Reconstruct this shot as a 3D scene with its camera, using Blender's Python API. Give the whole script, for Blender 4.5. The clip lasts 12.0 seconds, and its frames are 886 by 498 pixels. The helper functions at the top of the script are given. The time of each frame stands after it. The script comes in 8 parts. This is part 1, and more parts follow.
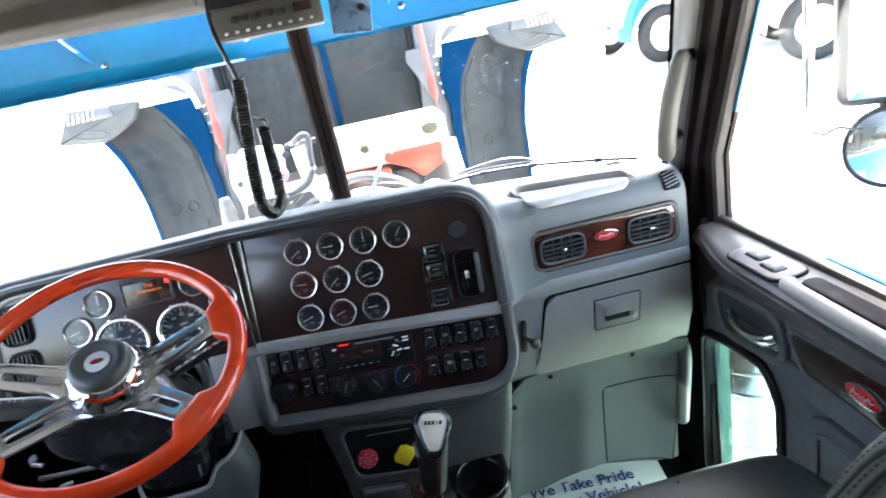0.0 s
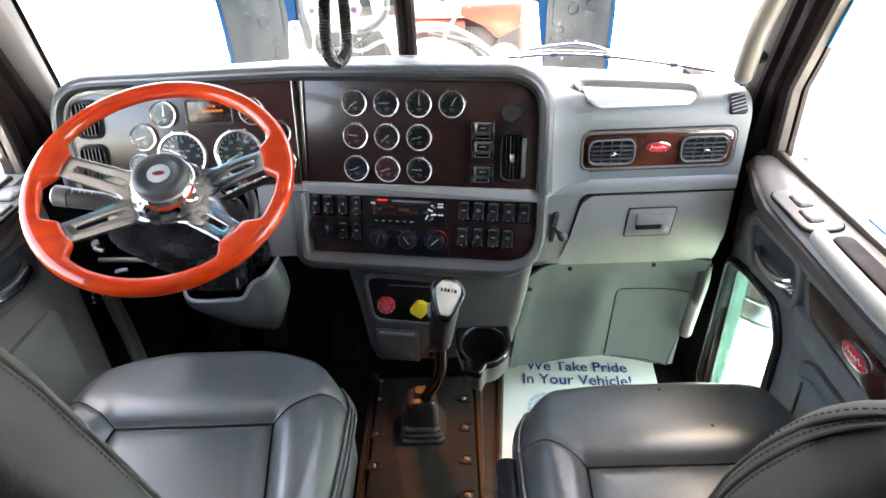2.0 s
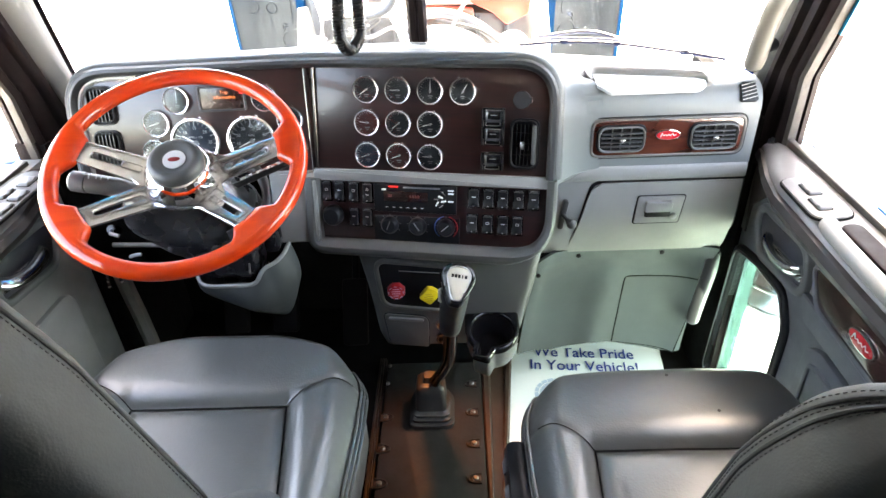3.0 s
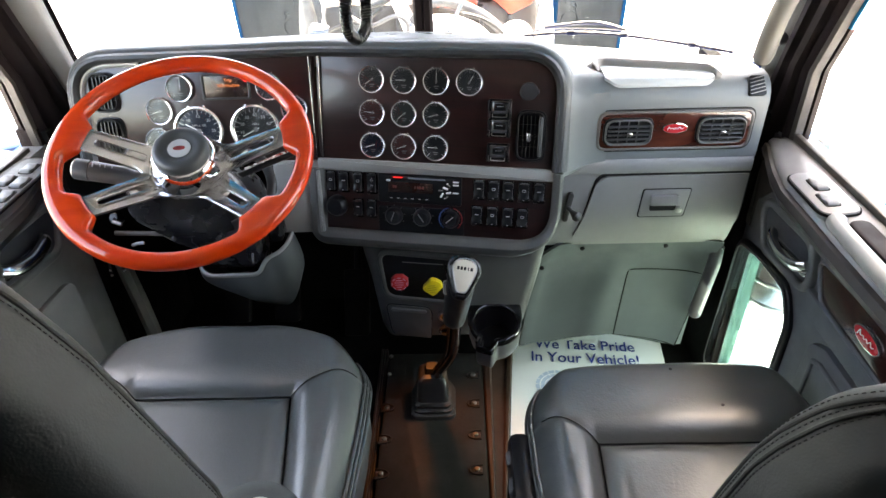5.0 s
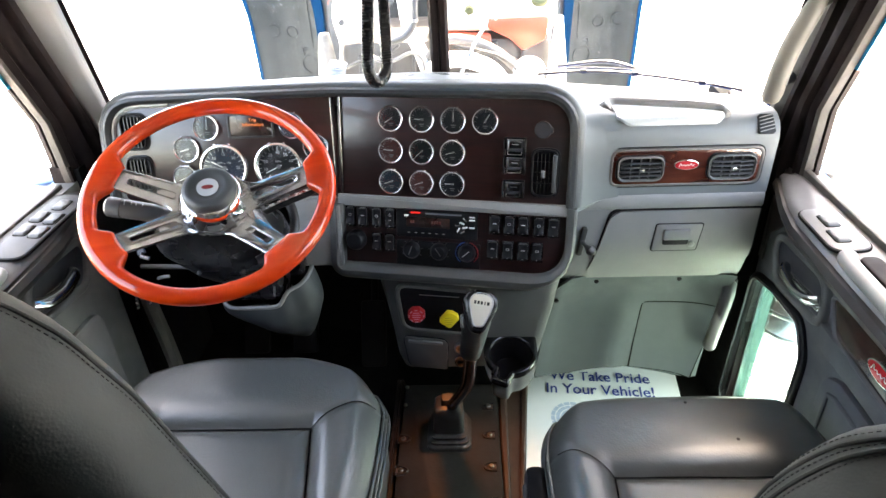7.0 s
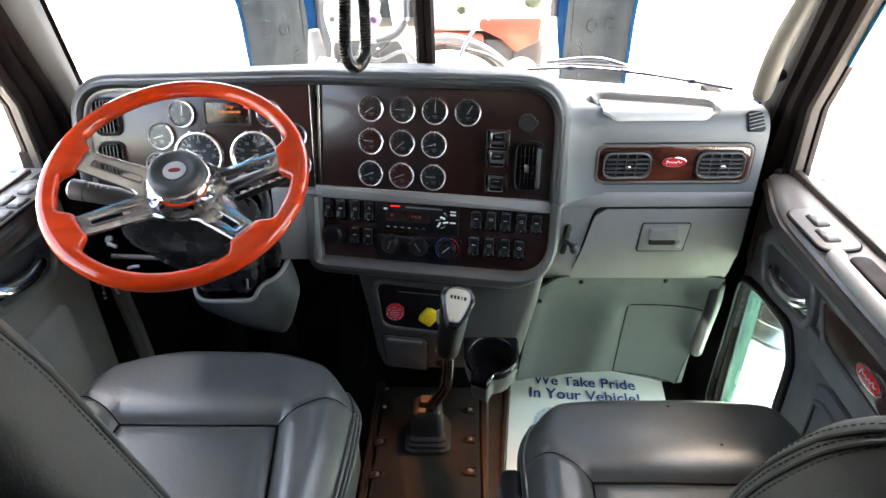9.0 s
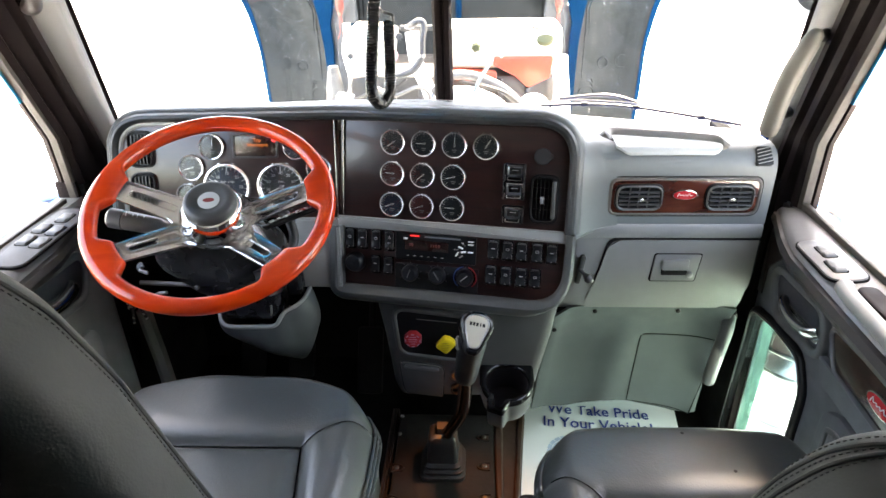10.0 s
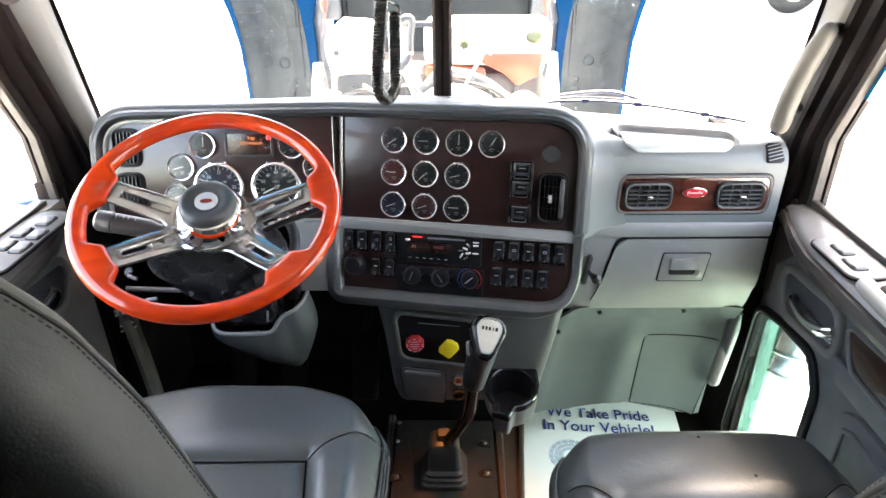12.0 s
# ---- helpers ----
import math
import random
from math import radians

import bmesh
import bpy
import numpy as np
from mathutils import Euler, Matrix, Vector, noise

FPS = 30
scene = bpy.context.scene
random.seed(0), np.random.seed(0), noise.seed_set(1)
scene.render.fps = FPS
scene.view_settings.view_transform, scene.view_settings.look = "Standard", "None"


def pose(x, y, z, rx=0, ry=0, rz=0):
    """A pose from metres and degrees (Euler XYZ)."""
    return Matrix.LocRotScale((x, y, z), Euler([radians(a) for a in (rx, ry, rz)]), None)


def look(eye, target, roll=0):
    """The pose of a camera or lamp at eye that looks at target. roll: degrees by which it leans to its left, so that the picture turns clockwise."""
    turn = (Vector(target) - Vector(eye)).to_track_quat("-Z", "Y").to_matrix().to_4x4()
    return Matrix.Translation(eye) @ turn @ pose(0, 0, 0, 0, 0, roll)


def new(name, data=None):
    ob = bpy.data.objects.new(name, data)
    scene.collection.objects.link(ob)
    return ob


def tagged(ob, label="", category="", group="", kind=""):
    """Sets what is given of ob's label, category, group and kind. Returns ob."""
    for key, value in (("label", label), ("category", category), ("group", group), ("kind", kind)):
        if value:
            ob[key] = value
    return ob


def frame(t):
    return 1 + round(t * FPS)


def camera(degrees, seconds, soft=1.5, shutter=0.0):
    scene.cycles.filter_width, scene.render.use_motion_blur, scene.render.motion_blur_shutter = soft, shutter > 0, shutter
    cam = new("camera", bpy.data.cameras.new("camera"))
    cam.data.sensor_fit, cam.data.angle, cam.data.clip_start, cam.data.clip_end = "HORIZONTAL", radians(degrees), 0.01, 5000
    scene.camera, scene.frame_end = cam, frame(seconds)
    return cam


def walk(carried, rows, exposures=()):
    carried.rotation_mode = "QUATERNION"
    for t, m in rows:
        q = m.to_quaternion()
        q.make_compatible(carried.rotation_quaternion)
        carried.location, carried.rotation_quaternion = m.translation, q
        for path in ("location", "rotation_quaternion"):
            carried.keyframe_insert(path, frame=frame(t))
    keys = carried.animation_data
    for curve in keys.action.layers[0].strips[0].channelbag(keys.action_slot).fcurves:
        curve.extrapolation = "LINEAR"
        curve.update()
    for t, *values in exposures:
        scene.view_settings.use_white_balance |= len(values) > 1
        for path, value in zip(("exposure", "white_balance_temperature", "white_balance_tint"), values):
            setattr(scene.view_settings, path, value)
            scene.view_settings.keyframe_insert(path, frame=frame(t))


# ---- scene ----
cam = camera(69.2, 12.0, shutter=0.4)
PATH = [
    (0, (0.1238, -0.0540, 1.3443), (0.2904, 1.8211, 0.6688), -11.85),
    (0.5, (0.1055, -0.0312, 1.3640), (0.1401, 1.8140, 0.5933), -11.52),
    (1, (0.1222, -0.0339, 1.3793), (0.1221, 1.7454, 0.4661), -7.49),
    (1.5, (0.1381, -0.0547, 1.3885), (0.1204, 1.6798, 0.3929), -3.96),
    (2, (0.1437, -0.0829, 1.4016), (0.1062, 1.6114, 0.3397), -2.74),
    (2.5, (0.1362, -0.0946, 1.4025), (0.0823, 1.5793, 0.3094), -2.83),
    (3, (0.1331, -0.0955, 1.4075), (0.0781, 1.5777, 0.3132), -2.83),
    (5, (0.1163, -0.0888, 1.4092), (0.0701, 1.5664, 0.2875), -2.11),
    (5.5, (0.1208, -0.1000, 1.4123), (0.0926, 1.5622, 0.3003), -1.82),
    (6, (0.1302, -0.1244, 1.4424), (0.0824, 1.5499, 0.3496), -2.23),
    (6.5, (0.1315, -0.1185, 1.4434), (0.0680, 1.5775, 0.3854), -3.24),
    (6.7, (0.1136, -0.1157, 1.4442), (0.0311, 1.5835, 0.3926), -3.04),
    (8.3, (0.1030, -0.0762, 1.3960), (0.0487, 1.6283, 0.3511), -1.35),
    (8.5, (0.1419, -0.0799, 1.3976), (0.0848, 1.6360, 0.3716), -2.35),
    (9, (0.1417, -0.0868, 1.3886), (0.0726, 1.6296, 0.3643), -1.25),
    (9.5, (0.1274, -0.0932, 1.3894), (0.0465, 1.6367, 0.3889), -1.46),
    (10, (0.1215, -0.1310, 1.4073), (0.0260, 1.6325, 0.4687), -1.28),
    (10.5, (0.0738, -0.1269, 1.3945), (-0.0216, 1.6319, 0.4473), -0.48),
    (11, (0.0440, -0.1046, 1.3801), (-0.0465, 1.6570, 0.4374), -0.18),
    (11.5, (0.0345, -0.0922, 1.3809), (-0.0088, 1.6728, 0.4412), 0.02),
    (12, (0.0527, -0.0860, 1.3862), (0.0375, 1.6797, 0.4470), -0.58),
]
EXPOSURE = [(0, 4.47, 7200, 11), (0.5, 4.3, 7600, 12), (1.0, 4.35, 8000, 13), (1.5, 4.65, 8500, 15), (2.0, 5.1, 8500, 15), (2.5, 5.37, 8500, 15), (3.2, 5.38, 8500, 15), (5.0, 4.65, 8500, 15), (5.5, 4.6, 8500, 15), (6.5, 4.94, 8500, 15), (8.5, 4.89, 8500, 15), (9.0, 4.65, 8500, 15), (10.0, 4.7, 8500, 15), (10.5, 4.96, 8500, 15), (11.0, 5.32, 8500, 15), (11.5, 5.26, 8500, 15), (12, 5.1, 8500, 15)]
walk(cam, [(t, look(eye, target, roll)) for t, eye, target, roll in PATH], EXPOSURE)


# ---- world, sun ----
world = bpy.data.worlds.new("sky_world")
scene.world = world
world.use_nodes = True
wn = world.node_tree.nodes
wl = world.node_tree.links
sky = wn.new("ShaderNodeTexSky")
sky.sky_type = "NISHITA"
sky.sun_disc = False
sky.sun_elevation = radians(69)
sky.sun_rotation = radians(16)
sky.air_density, sky.dust_density, sky.ozone_density = 1.0, 3.0, 1.0
wn["Background"].inputs["Strength"].default_value = 0.15
wl.new(sky.outputs["Color"], wn["Background"].inputs["Color"])

sun_data = bpy.data.lights.new("sun", "SUN")
sun_data.energy = 3.0
sun_data.angle = radians(0.6)
sun_data.color = (1.0, 0.975, 0.945)
sun = new("sun", sun_data)
# high over the passenger's side
sun.matrix_world = look((1.0, 3.4, 9.2), (0, 0, 0))


# area lamp added to boost the skylight from the passenger door's low window
low_data = bpy.data.lights.new("low_window_fill", "AREA")
low_data.shape, low_data.size, low_data.size_y = "RECTANGLE", 0.22, 0.38
low_data.energy, low_data.color = 0.085, (0.74, 1.0, 0.97)
low_light = new("low_window_fill", low_data)
low_light.matrix_world = look((0.822, 1.12, 0.29), (0.40, 1.10, 0.0))


# ---- materials ----
def mat(name, color, rough=0.5, metal=0.0, var=0.12, scale=8.0, bump=0.0, bump_scale=200.0, coat=0.0, spec=0.5, rvar=0.08):
    """Plain surface with two scales of tone variation, roughness wear and fine relief."""
    m = bpy.data.materials.new(name)
    m.use_nodes = True
    nt = m.node_tree
    b = nt.nodes["Principled BSDF"]
    b.inputs["Roughness"].default_value = rough
    b.inputs["Metallic"].default_value = metal
    b.inputs["Specular IOR Level"].default_value = spec
    b.inputs["Coat Weight"].default_value = coat
    b.inputs["Coat Roughness"].default_value = 0.06
    tc = nt.nodes.new("ShaderNodeTexCoord")
    n1 = nt.nodes.new("ShaderNodeTexNoise")
    n1.inputs["Scale"].default_value = scale
    n1.inputs["Detail"].default_value = 8
    n1.inputs["Roughness"].default_value = 0.65
    nt.links.new(tc.outputs["Object"], n1.inputs["Vector"])
    r1 = nt.nodes.new("ShaderNodeMapRange")
    r1.inputs["From Min"].default_value, r1.inputs["From Max"].default_value = 0.3, 0.7
    r1.inputs["To Min"].default_value, r1.inputs["To Max"].default_value = 1.0 - var, 1.0 + var
    nt.links.new(n1.outputs["Fac"], r1.inputs["Value"])
    mul = nt.nodes.new("ShaderNodeVectorMath")
    mul.operation = "SCALE"
    mul.inputs[0].default_value = color[:3]
    nt.links.new(r1.outputs["Result"], mul.inputs["Scale"])
    nt.links.new(mul.outputs["Vector"], b.inputs["Base Color"])
    r2 = nt.nodes.new("ShaderNodeMapRange")
    r2.inputs["From Min"].default_value, r2.inputs["From Max"].default_value = 0.3, 0.7
    r2.inputs["To Min"].default_value = max(0.02, rough - rvar)
    r2.inputs["To Max"].default_value = min(1.0, rough + rvar)
    n2 = nt.nodes.new("ShaderNodeTexNoise")
    n2.inputs["Scale"].default_value = scale * 3.1
    n2.inputs["Detail"].default_value = 5
    nt.links.new(tc.outputs["Object"], n2.inputs["Vector"])
    nt.links.new(n2.outputs["Fac"], r2.inputs["Value"])
    nt.links.new(r2.outputs["Result"], b.inputs["Roughness"])
    if bump:
        n3 = nt.nodes.new("ShaderNodeTexNoise")
        n3.inputs["Scale"].default_value = bump_scale
        n3.inputs["Detail"].default_value = 3
        nt.links.new(tc.outputs["Object"], n3.inputs["Vector"])
        bp = nt.nodes.new("ShaderNodeBump")
        bp.inputs["Strength"].default_value = bump
        bp.inputs["Distance"].default_value = 0.001
        nt.links.new(n3.outputs["Fac"], bp.inputs["Height"])
        nt.links.new(bp.outputs["Normal"], b.inputs["Normal"])
    return m


def wood_mat(name, dark, light, rough=0.12, rings=22.0, coat=0.7):
    """Lacquered wood with long grain along x."""
    m = mat(name, dark, rough, coat=coat, rvar=0.03)
    nt = m.node_tree
    b = nt.nodes["Principled BSDF"]
    tc = nt.nodes.new("ShaderNodeTexCoord")
    mp = nt.nodes.new("ShaderNodeMapping")
    mp.inputs["Scale"].default_value = (1.6, 9.0, rings)
    nt.links.new(tc.outputs["Object"], mp.inputs["Vector"])
    ns = nt.nodes.new("ShaderNodeTexNoise")
    ns.inputs["Scale"].default_value = 3.0
    ns.inputs["Detail"].default_value = 7
    ns.inputs["Distortion"].default_value = 1.2
    nt.links.new(mp.outputs["Vector"], ns.inputs["Vector"])
    cr = nt.nodes.new("ShaderNodeValToRGB")
    cr.color_ramp.elements[0].position, cr.color_ramp.elements[1].position = 0.35, 0.7
    cr.color_ramp.elements[0].color = (*dark, 1)
    cr.color_ramp.elements[1].color = (*light, 1)
    nt.links.new(ns.outputs["Fac"], cr.inputs["Fac"])
    nt.links.new(cr.outputs["Color"], b.inputs["Base Color"])
    return m


def leather_mat(name, color, rough, cell=260.0, strength=0.35):
    """Creased leather: small cells in relief, larger soft wrinkles."""
    m = mat(name, color, rough, var=0.10, scale=5.0, rvar=0.02, spec=0.6)
    nt = m.node_tree
    b = nt.nodes["Principled BSDF"]
    tc = nt.nodes.new("ShaderNodeTexCoord")
    vo = nt.nodes.new("ShaderNodeTexVoronoi")
    vo.inputs["Scale"].default_value = cell
    nt.links.new(tc.outputs["Object"], vo.inputs["Vector"])
    nz = nt.nodes.new("ShaderNodeTexNoise")
    nz.inputs["Scale"].default_value = 26.0
    nz.inputs["Detail"].default_value = 4
    nz.inputs["Distortion"].default_value = 1.5
    nt.links.new(tc.outputs["Object"], nz.inputs["Vector"])
    b1 = nt.nodes.new("ShaderNodeBump")
    b1.inputs["Strength"].default_value = strength
    b1.inputs["Distance"].default_value = 0.0006
    nt.links.new(vo.outputs["Distance"], b1.inputs["Height"])
    b2 = nt.nodes.new("ShaderNodeBump")
    b2.inputs["Strength"].default_value = 0.16
    b2.inputs["Distance"].default_value = 0.004
    nt.links.new(nz.outputs["Fac"], b2.inputs["Height"])
    nt.links.new(b1.outputs["Normal"], b2.inputs["Normal"])
    nt.links.new(b2.outputs["Normal"], b.inputs["Normal"])
    return m


def glass_mat(name, tint, alpha_rough=0.0):
    """Thin sheet glass: clear with a tint, with a mirror coat that grows at grazing angles."""
    m = bpy.data.materials.new(name)
    m.use_nodes = True
    nt = m.node_tree
    nt.nodes.remove(nt.nodes["Principled BSDF"])
    tr = nt.nodes.new("ShaderNodeBsdfTransparent")
    tr.inputs["Color"].default_value = (*tint, 1)
    gl = nt.nodes.new("ShaderNodeBsdfGlossy")
    gl.inputs["Roughness"].default_value = alpha_rough
    lw = nt.nodes.new("ShaderNodeLayerWeight")
    lw.inputs["Blend"].default_value = 0.5
    pw = nt.nodes.new("ShaderNodeMath")
    pw.operation = "POWER"
    pw.inputs[1].default_value = 4.0
    nt.links.new(lw.outputs["Facing"], pw.inputs[0])
    ma = nt.nodes.new("ShaderNodeMath")
    ma.operation = "MULTIPLY_ADD"
    ma.inputs[1].default_value = 0.6
    ma.inputs[2].default_value = 0.025
    nt.links.new(pw.outputs["Value"], ma.inputs[0])
    mx = nt.nodes.new("ShaderNodeMixShader")
    nt.links.new(ma.outputs["Value"], mx.inputs["Fac"])
    nt.links.new(tr.outputs["BSDF"], mx.inputs[1])
    nt.links.new(gl.outputs["BSDF"], mx.inputs[2])
    nt.links.new(mx.outputs["Shader"], nt.nodes["Material Output"].inputs["Surface"])
    return m


def glow_mat(name, color, strength):
    m = bpy.data.materials.new(name)
    m.use_nodes = True
    b = m.node_tree.nodes["Principled BSDF"]
    b.inputs["Base Color"].default_value = (0.02, 0.02, 0.02, 1)
    b.inputs["Emission Color"].default_value = (*color, 1)
    b.inputs["Emission Strength"].default_value = strength
    return m


M_LIGHT = mat("warm_grey_plastic", (0.195, 0.189, 0.180), 0.48, bump=0.3, bump_scale=900, var=0.07)
M_PLUG = mat("dark_grey_plug", (0.020, 0.019, 0.021), 0.55, var=0.12, spec=0.25)
M_GRIP = mat("black_leather_grip", (0.012, 0.012, 0.012), 0.42, bump=0.2, bump_scale=500, var=0.15)
M_ROCKER = mat("black_rocker_plastic", (0.006, 0.006, 0.007), 0.30, var=0.1, rvar=0.05, spec=0.25)
M_COLD = mat("blue_arc_print", (0.02, 0.08, 0.30), 0.5)
M_CATCH = mat("worn_grey_catch_paint", (0.060, 0.058, 0.055), 0.42, metal=0.3, var=0.2, scale=40)
M_TEALBACK = mat("pale_teal_backing", (0.16, 0.185, 0.18), 0.5, var=0.12, scale=12)
# paler copy of the hood's slate, for light on its upward side
M_HOODCAP = mat("lit_slate_hood_top", (0.062, 0.066, 0.067), 0.45, bump=0.3, bump_scale=900, var=0.07)
M_COWL = mat("dull_grey_cowl_plastic", (0.042, 0.046, 0.045), 0.55, bump=0.35, bump_scale=900, var=0.08)
M_CONSOLE = mat("dark_warm_grey_console_plastic", (0.061, 0.060, 0.057), 0.5, bump=0.3, bump_scale=900, var=0.08)
M_MID = mat("mid_grey_plastic", (0.098, 0.098, 0.097), 0.5, bump=0.3, bump_scale=900, var=0.08)
M_KICK = mat("grey_green_moulded_panel", (0.055, 0.068, 0.068), 0.5, bump=0.2, bump_scale=700, var=0.07)
M_SILLDARK = mat("dark_brown_sill_side", (0.026, 0.021, 0.020), 0.42, bump=0.15, bump_scale=700, var=0.1)
M_BLUEGREY = mat("blue_grey_door_plastic", (0.088, 0.091, 0.100), 0.5, bump=0.3, bump_scale=800, var=0.08)
M_BLACK = mat("black_plastic", (0.006, 0.006, 0.007), 0.38, bump=0.15, bump_scale=700, var=0.2, spec=0.25)
M_BLACKGLOSS = mat("black_gloss_plastic", (0.008, 0.008, 0.009), 0.15, var=0.1, rvar=0.04)
M_BLACKSATIN = mat("black_satin_plastic", (0.007, 0.007, 0.008), 0.26, var=0.12, rvar=0.05, spec=0.35)
M_OCHRE = mat("ochre_print", (0.35, 0.24, 0.02), 0.5)
M_BROWNBLACK = mat("dark_brown_rubber_trim", (0.03, 0.022, 0.02), 0.45, var=0.2)
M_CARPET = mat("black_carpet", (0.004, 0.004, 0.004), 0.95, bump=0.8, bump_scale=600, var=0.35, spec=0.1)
M_RUBBER = mat("black_rubber_mat", (0.020, 0.020, 0.020), 0.5, bump=0.5, bump_scale=350, var=0.25, scale=14)
# black plate; its slight brown stands for the amber lamp's glow
M_TUNNEL = mat("amber_tinted_black_plate", (0.020, 0.0185, 0.0170), 0.55, bump=0.4, bump_scale=120, var=0.3, scale=9, spec=0.22)
M_CHROME = mat("chrome", (0.85, 0.85, 0.86), 0.06, metal=1.0, var=0.02, rvar=0.03)
M_SPOKE = mat("polished_spoke_metal", (0.42, 0.425, 0.44), 0.18, metal=1.0, var=0.02, rvar=0.02)
M_BEZEL = mat("bright_bezel_metal", (0.9, 0.9, 0.9), 0.22, metal=1.0, var=0.02, rvar=0.03)
M_SATIN = mat("brushed_aluminium", (0.62, 0.62, 0.63), 0.25, metal=1.0, var=0.08, scale=30, rvar=0.08)
M_STEEL = mat("worn_steel", (0.35, 0.34, 0.33), 0.4, metal=1.0, var=0.25, scale=40)
M_WHEEL = wood_mat("orange_lacquered_wood", (0.37, 0.020, 0.003), (0.48, 0.037, 0.004), rough=0.45, rings=6.0, coat=0.75)
M_WHEEL.node_tree.nodes["Principled BSDF"].inputs["Specular IOR Level"].default_value = 0.04
M_WOOD = wood_mat("dark_rosewood_veneer", (0.008, 0.0022, 0.0021), (0.022, 0.0045, 0.0038), rough=0.32, coat=0.26)
M_WOOD.node_tree.nodes["Principled BSDF"].inputs["Coat Roughness"].default_value = 0.10
M_WOODB = wood_mat("red_brown_burl_veneer", (0.04, 0.01, 0.007), (0.095, 0.024, 0.015), rough=0.14, rings=9.0)
M_LEATHER = leather_mat("black_leather", (0.056, 0.060, 0.058), 0.33, strength=0.25)
M_LEATHER.node_tree.nodes["Principled BSDF"].inputs["Specular IOR Level"].default_value = 0.85
M_VINYL = leather_mat("charcoal_vinyl", (0.020, 0.0232, 0.0245), 0.72, cell=420, strength=0.2)
M_VINYL.node_tree.nodes["Principled BSDF"].inputs["Specular IOR Level"].default_value = 0.42
M_STITCH = mat("charcoal_stitching", (0.015, 0.016, 0.017), 0.8, spec=0.3)
M_SEAM = mat("black_sewing_thread", (0.004, 0.004, 0.004), 0.8, spec=0.05)
M_PAPER = mat("white_paper", (0.88, 0.89, 0.87), 0.75, var=0.04, scale=3)
M_INK = mat("blue_ink", (0.018, 0.045, 0.26), 0.7)
M_INKLIGHT = mat("pale_blue_ink", (0.48, 0.58, 0.68), 0.7)
M_BLUE = mat("blue_car_paint", (0.004, 0.045, 0.26), 0.2, coat=1.0, var=0.08, scale=3)
M_BLUEBRIGHT = mat("bright_blue_car_paint", (0.0003, 0.205, 0.40), 0.2, coat=1.0, var=0.06, scale=3)
M_LINER = mat("grey_fender_liner", (0.026, 0.029, 0.030), 0.7, bump=0.5, bump_scale=120, var=0.3, scale=14, spec=0.10)
M_FACE = mat("black_dial_face", (0.012, 0.014, 0.017), 0.6, var=0.1, spec=0.15)
M_FACERED = mat("brown_red_dial_face", (0.05, 0.016, 0.016), 0.6, var=0.1, spec=0.15)
M_FACEBLUE = mat("blue_black_dial_face", (0.012, 0.018, 0.03), 0.6, var=0.1, spec=0.15)
M_WHITE = mat("white_print", (0.75, 0.75, 0.73), 0.6, var=0.03)
M_DIM = mat("dim_grey_print", (0.12, 0.125, 0.13), 0.6, var=0.05)
M_GREYPRINT = mat("grey_print", (0.32, 0.33, 0.34), 0.6, var=0.05)
M_RED = mat("red_enamel", (0.44, 0.016, 0.024), 0.25, coat=0.6, var=0.08)
M_DARKRED = mat("dark_red_enamel", (0.16, 0.008, 0.010), 0.3, var=0.08)
M_REDKNOB = mat("red_plastic", (0.33, 0.012, 0.014), 0.4, var=0.12)
M_YELLOW = mat("yellow_plastic", (0.62, 0.45, 0.018), 0.4, var=0.1)
M_BEIGE = mat("ivory_inlay", (0.46, 0.42, 0.34), 0.4, var=0.06)
# unseen ceiling and rear walls, made pale to bounce light forward
M_CEIL = mat("ceiling_bounce_grey", (0.36, 0.35, 0.34), 0.8, bump=0.4, bump_scale=600, var=0.1)
M_REAR = mat("rear_bounce_grey", (0.22, 0.215, 0.205), 0.9, bump=0.5, bump_scale=900, var=0.15)
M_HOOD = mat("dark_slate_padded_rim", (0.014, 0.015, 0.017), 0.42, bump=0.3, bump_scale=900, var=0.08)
# the face's slate padding, lightened for sky light on its upward side
M_PAD = mat("skylit_slate_top", (0.195, 0.204, 0.20), 0.32, bump=0.2, bump_scale=900, var=0.06, spec=0.6)
M_HEAD = mat("grey_headliner_fabric", (0.10, 0.094, 0.086), 0.9, bump=0.5, bump_scale=900, var=0.1)
M_PILLAR = mat("warm_grey_pillar_trim", (0.115, 0.112, 0.106), 0.4, bump=0.15, bump_scale=700, var=0.05)
M_TAN = mat("tan_grab_handle", (0.10, 0.092, 0.078), 0.5, bump=0.2, bump_scale=700, var=0.06)
M_CONCRETE = mat("pale_concrete", (0.47, 0.49, 0.49), 0.85, var=0.12, scale=0.6, bump=0.3, bump_scale=30)
M_ENGWHITE = mat("white_tank_plastic", (0.62, 0.58, 0.48), 0.4, var=0.12, scale=6)
M_CASTGREY = mat("dull_cast_alloy", (0.11, 0.105, 0.10), 0.5, metal=0.2, var=0.4, scale=14, bump=0.3, bump_scale=90)
M_HOSEGREY = mat("grey_rubber_hose", (0.04, 0.04, 0.04), 0.4, var=0.25, scale=16)
M_PALETUBE = mat("pale_blue_plastic_tube", (0.13, 0.16, 0.20), 0.35, var=0.1)
M_HAZESHEET = mat("haze_grey_sheet", (0.075, 0.08, 0.085), 0.5, var=0.3, scale=8)
M_CAPGREEN = mat("tarnished_green_cap", (0.055, 0.060, 0.022), 0.5, metal=0.3, var=0.4, scale=60)
M_FADEDPINK = mat("faded_pink_plastic", (0.42, 0.24, 0.32), 0.5, var=0.15)
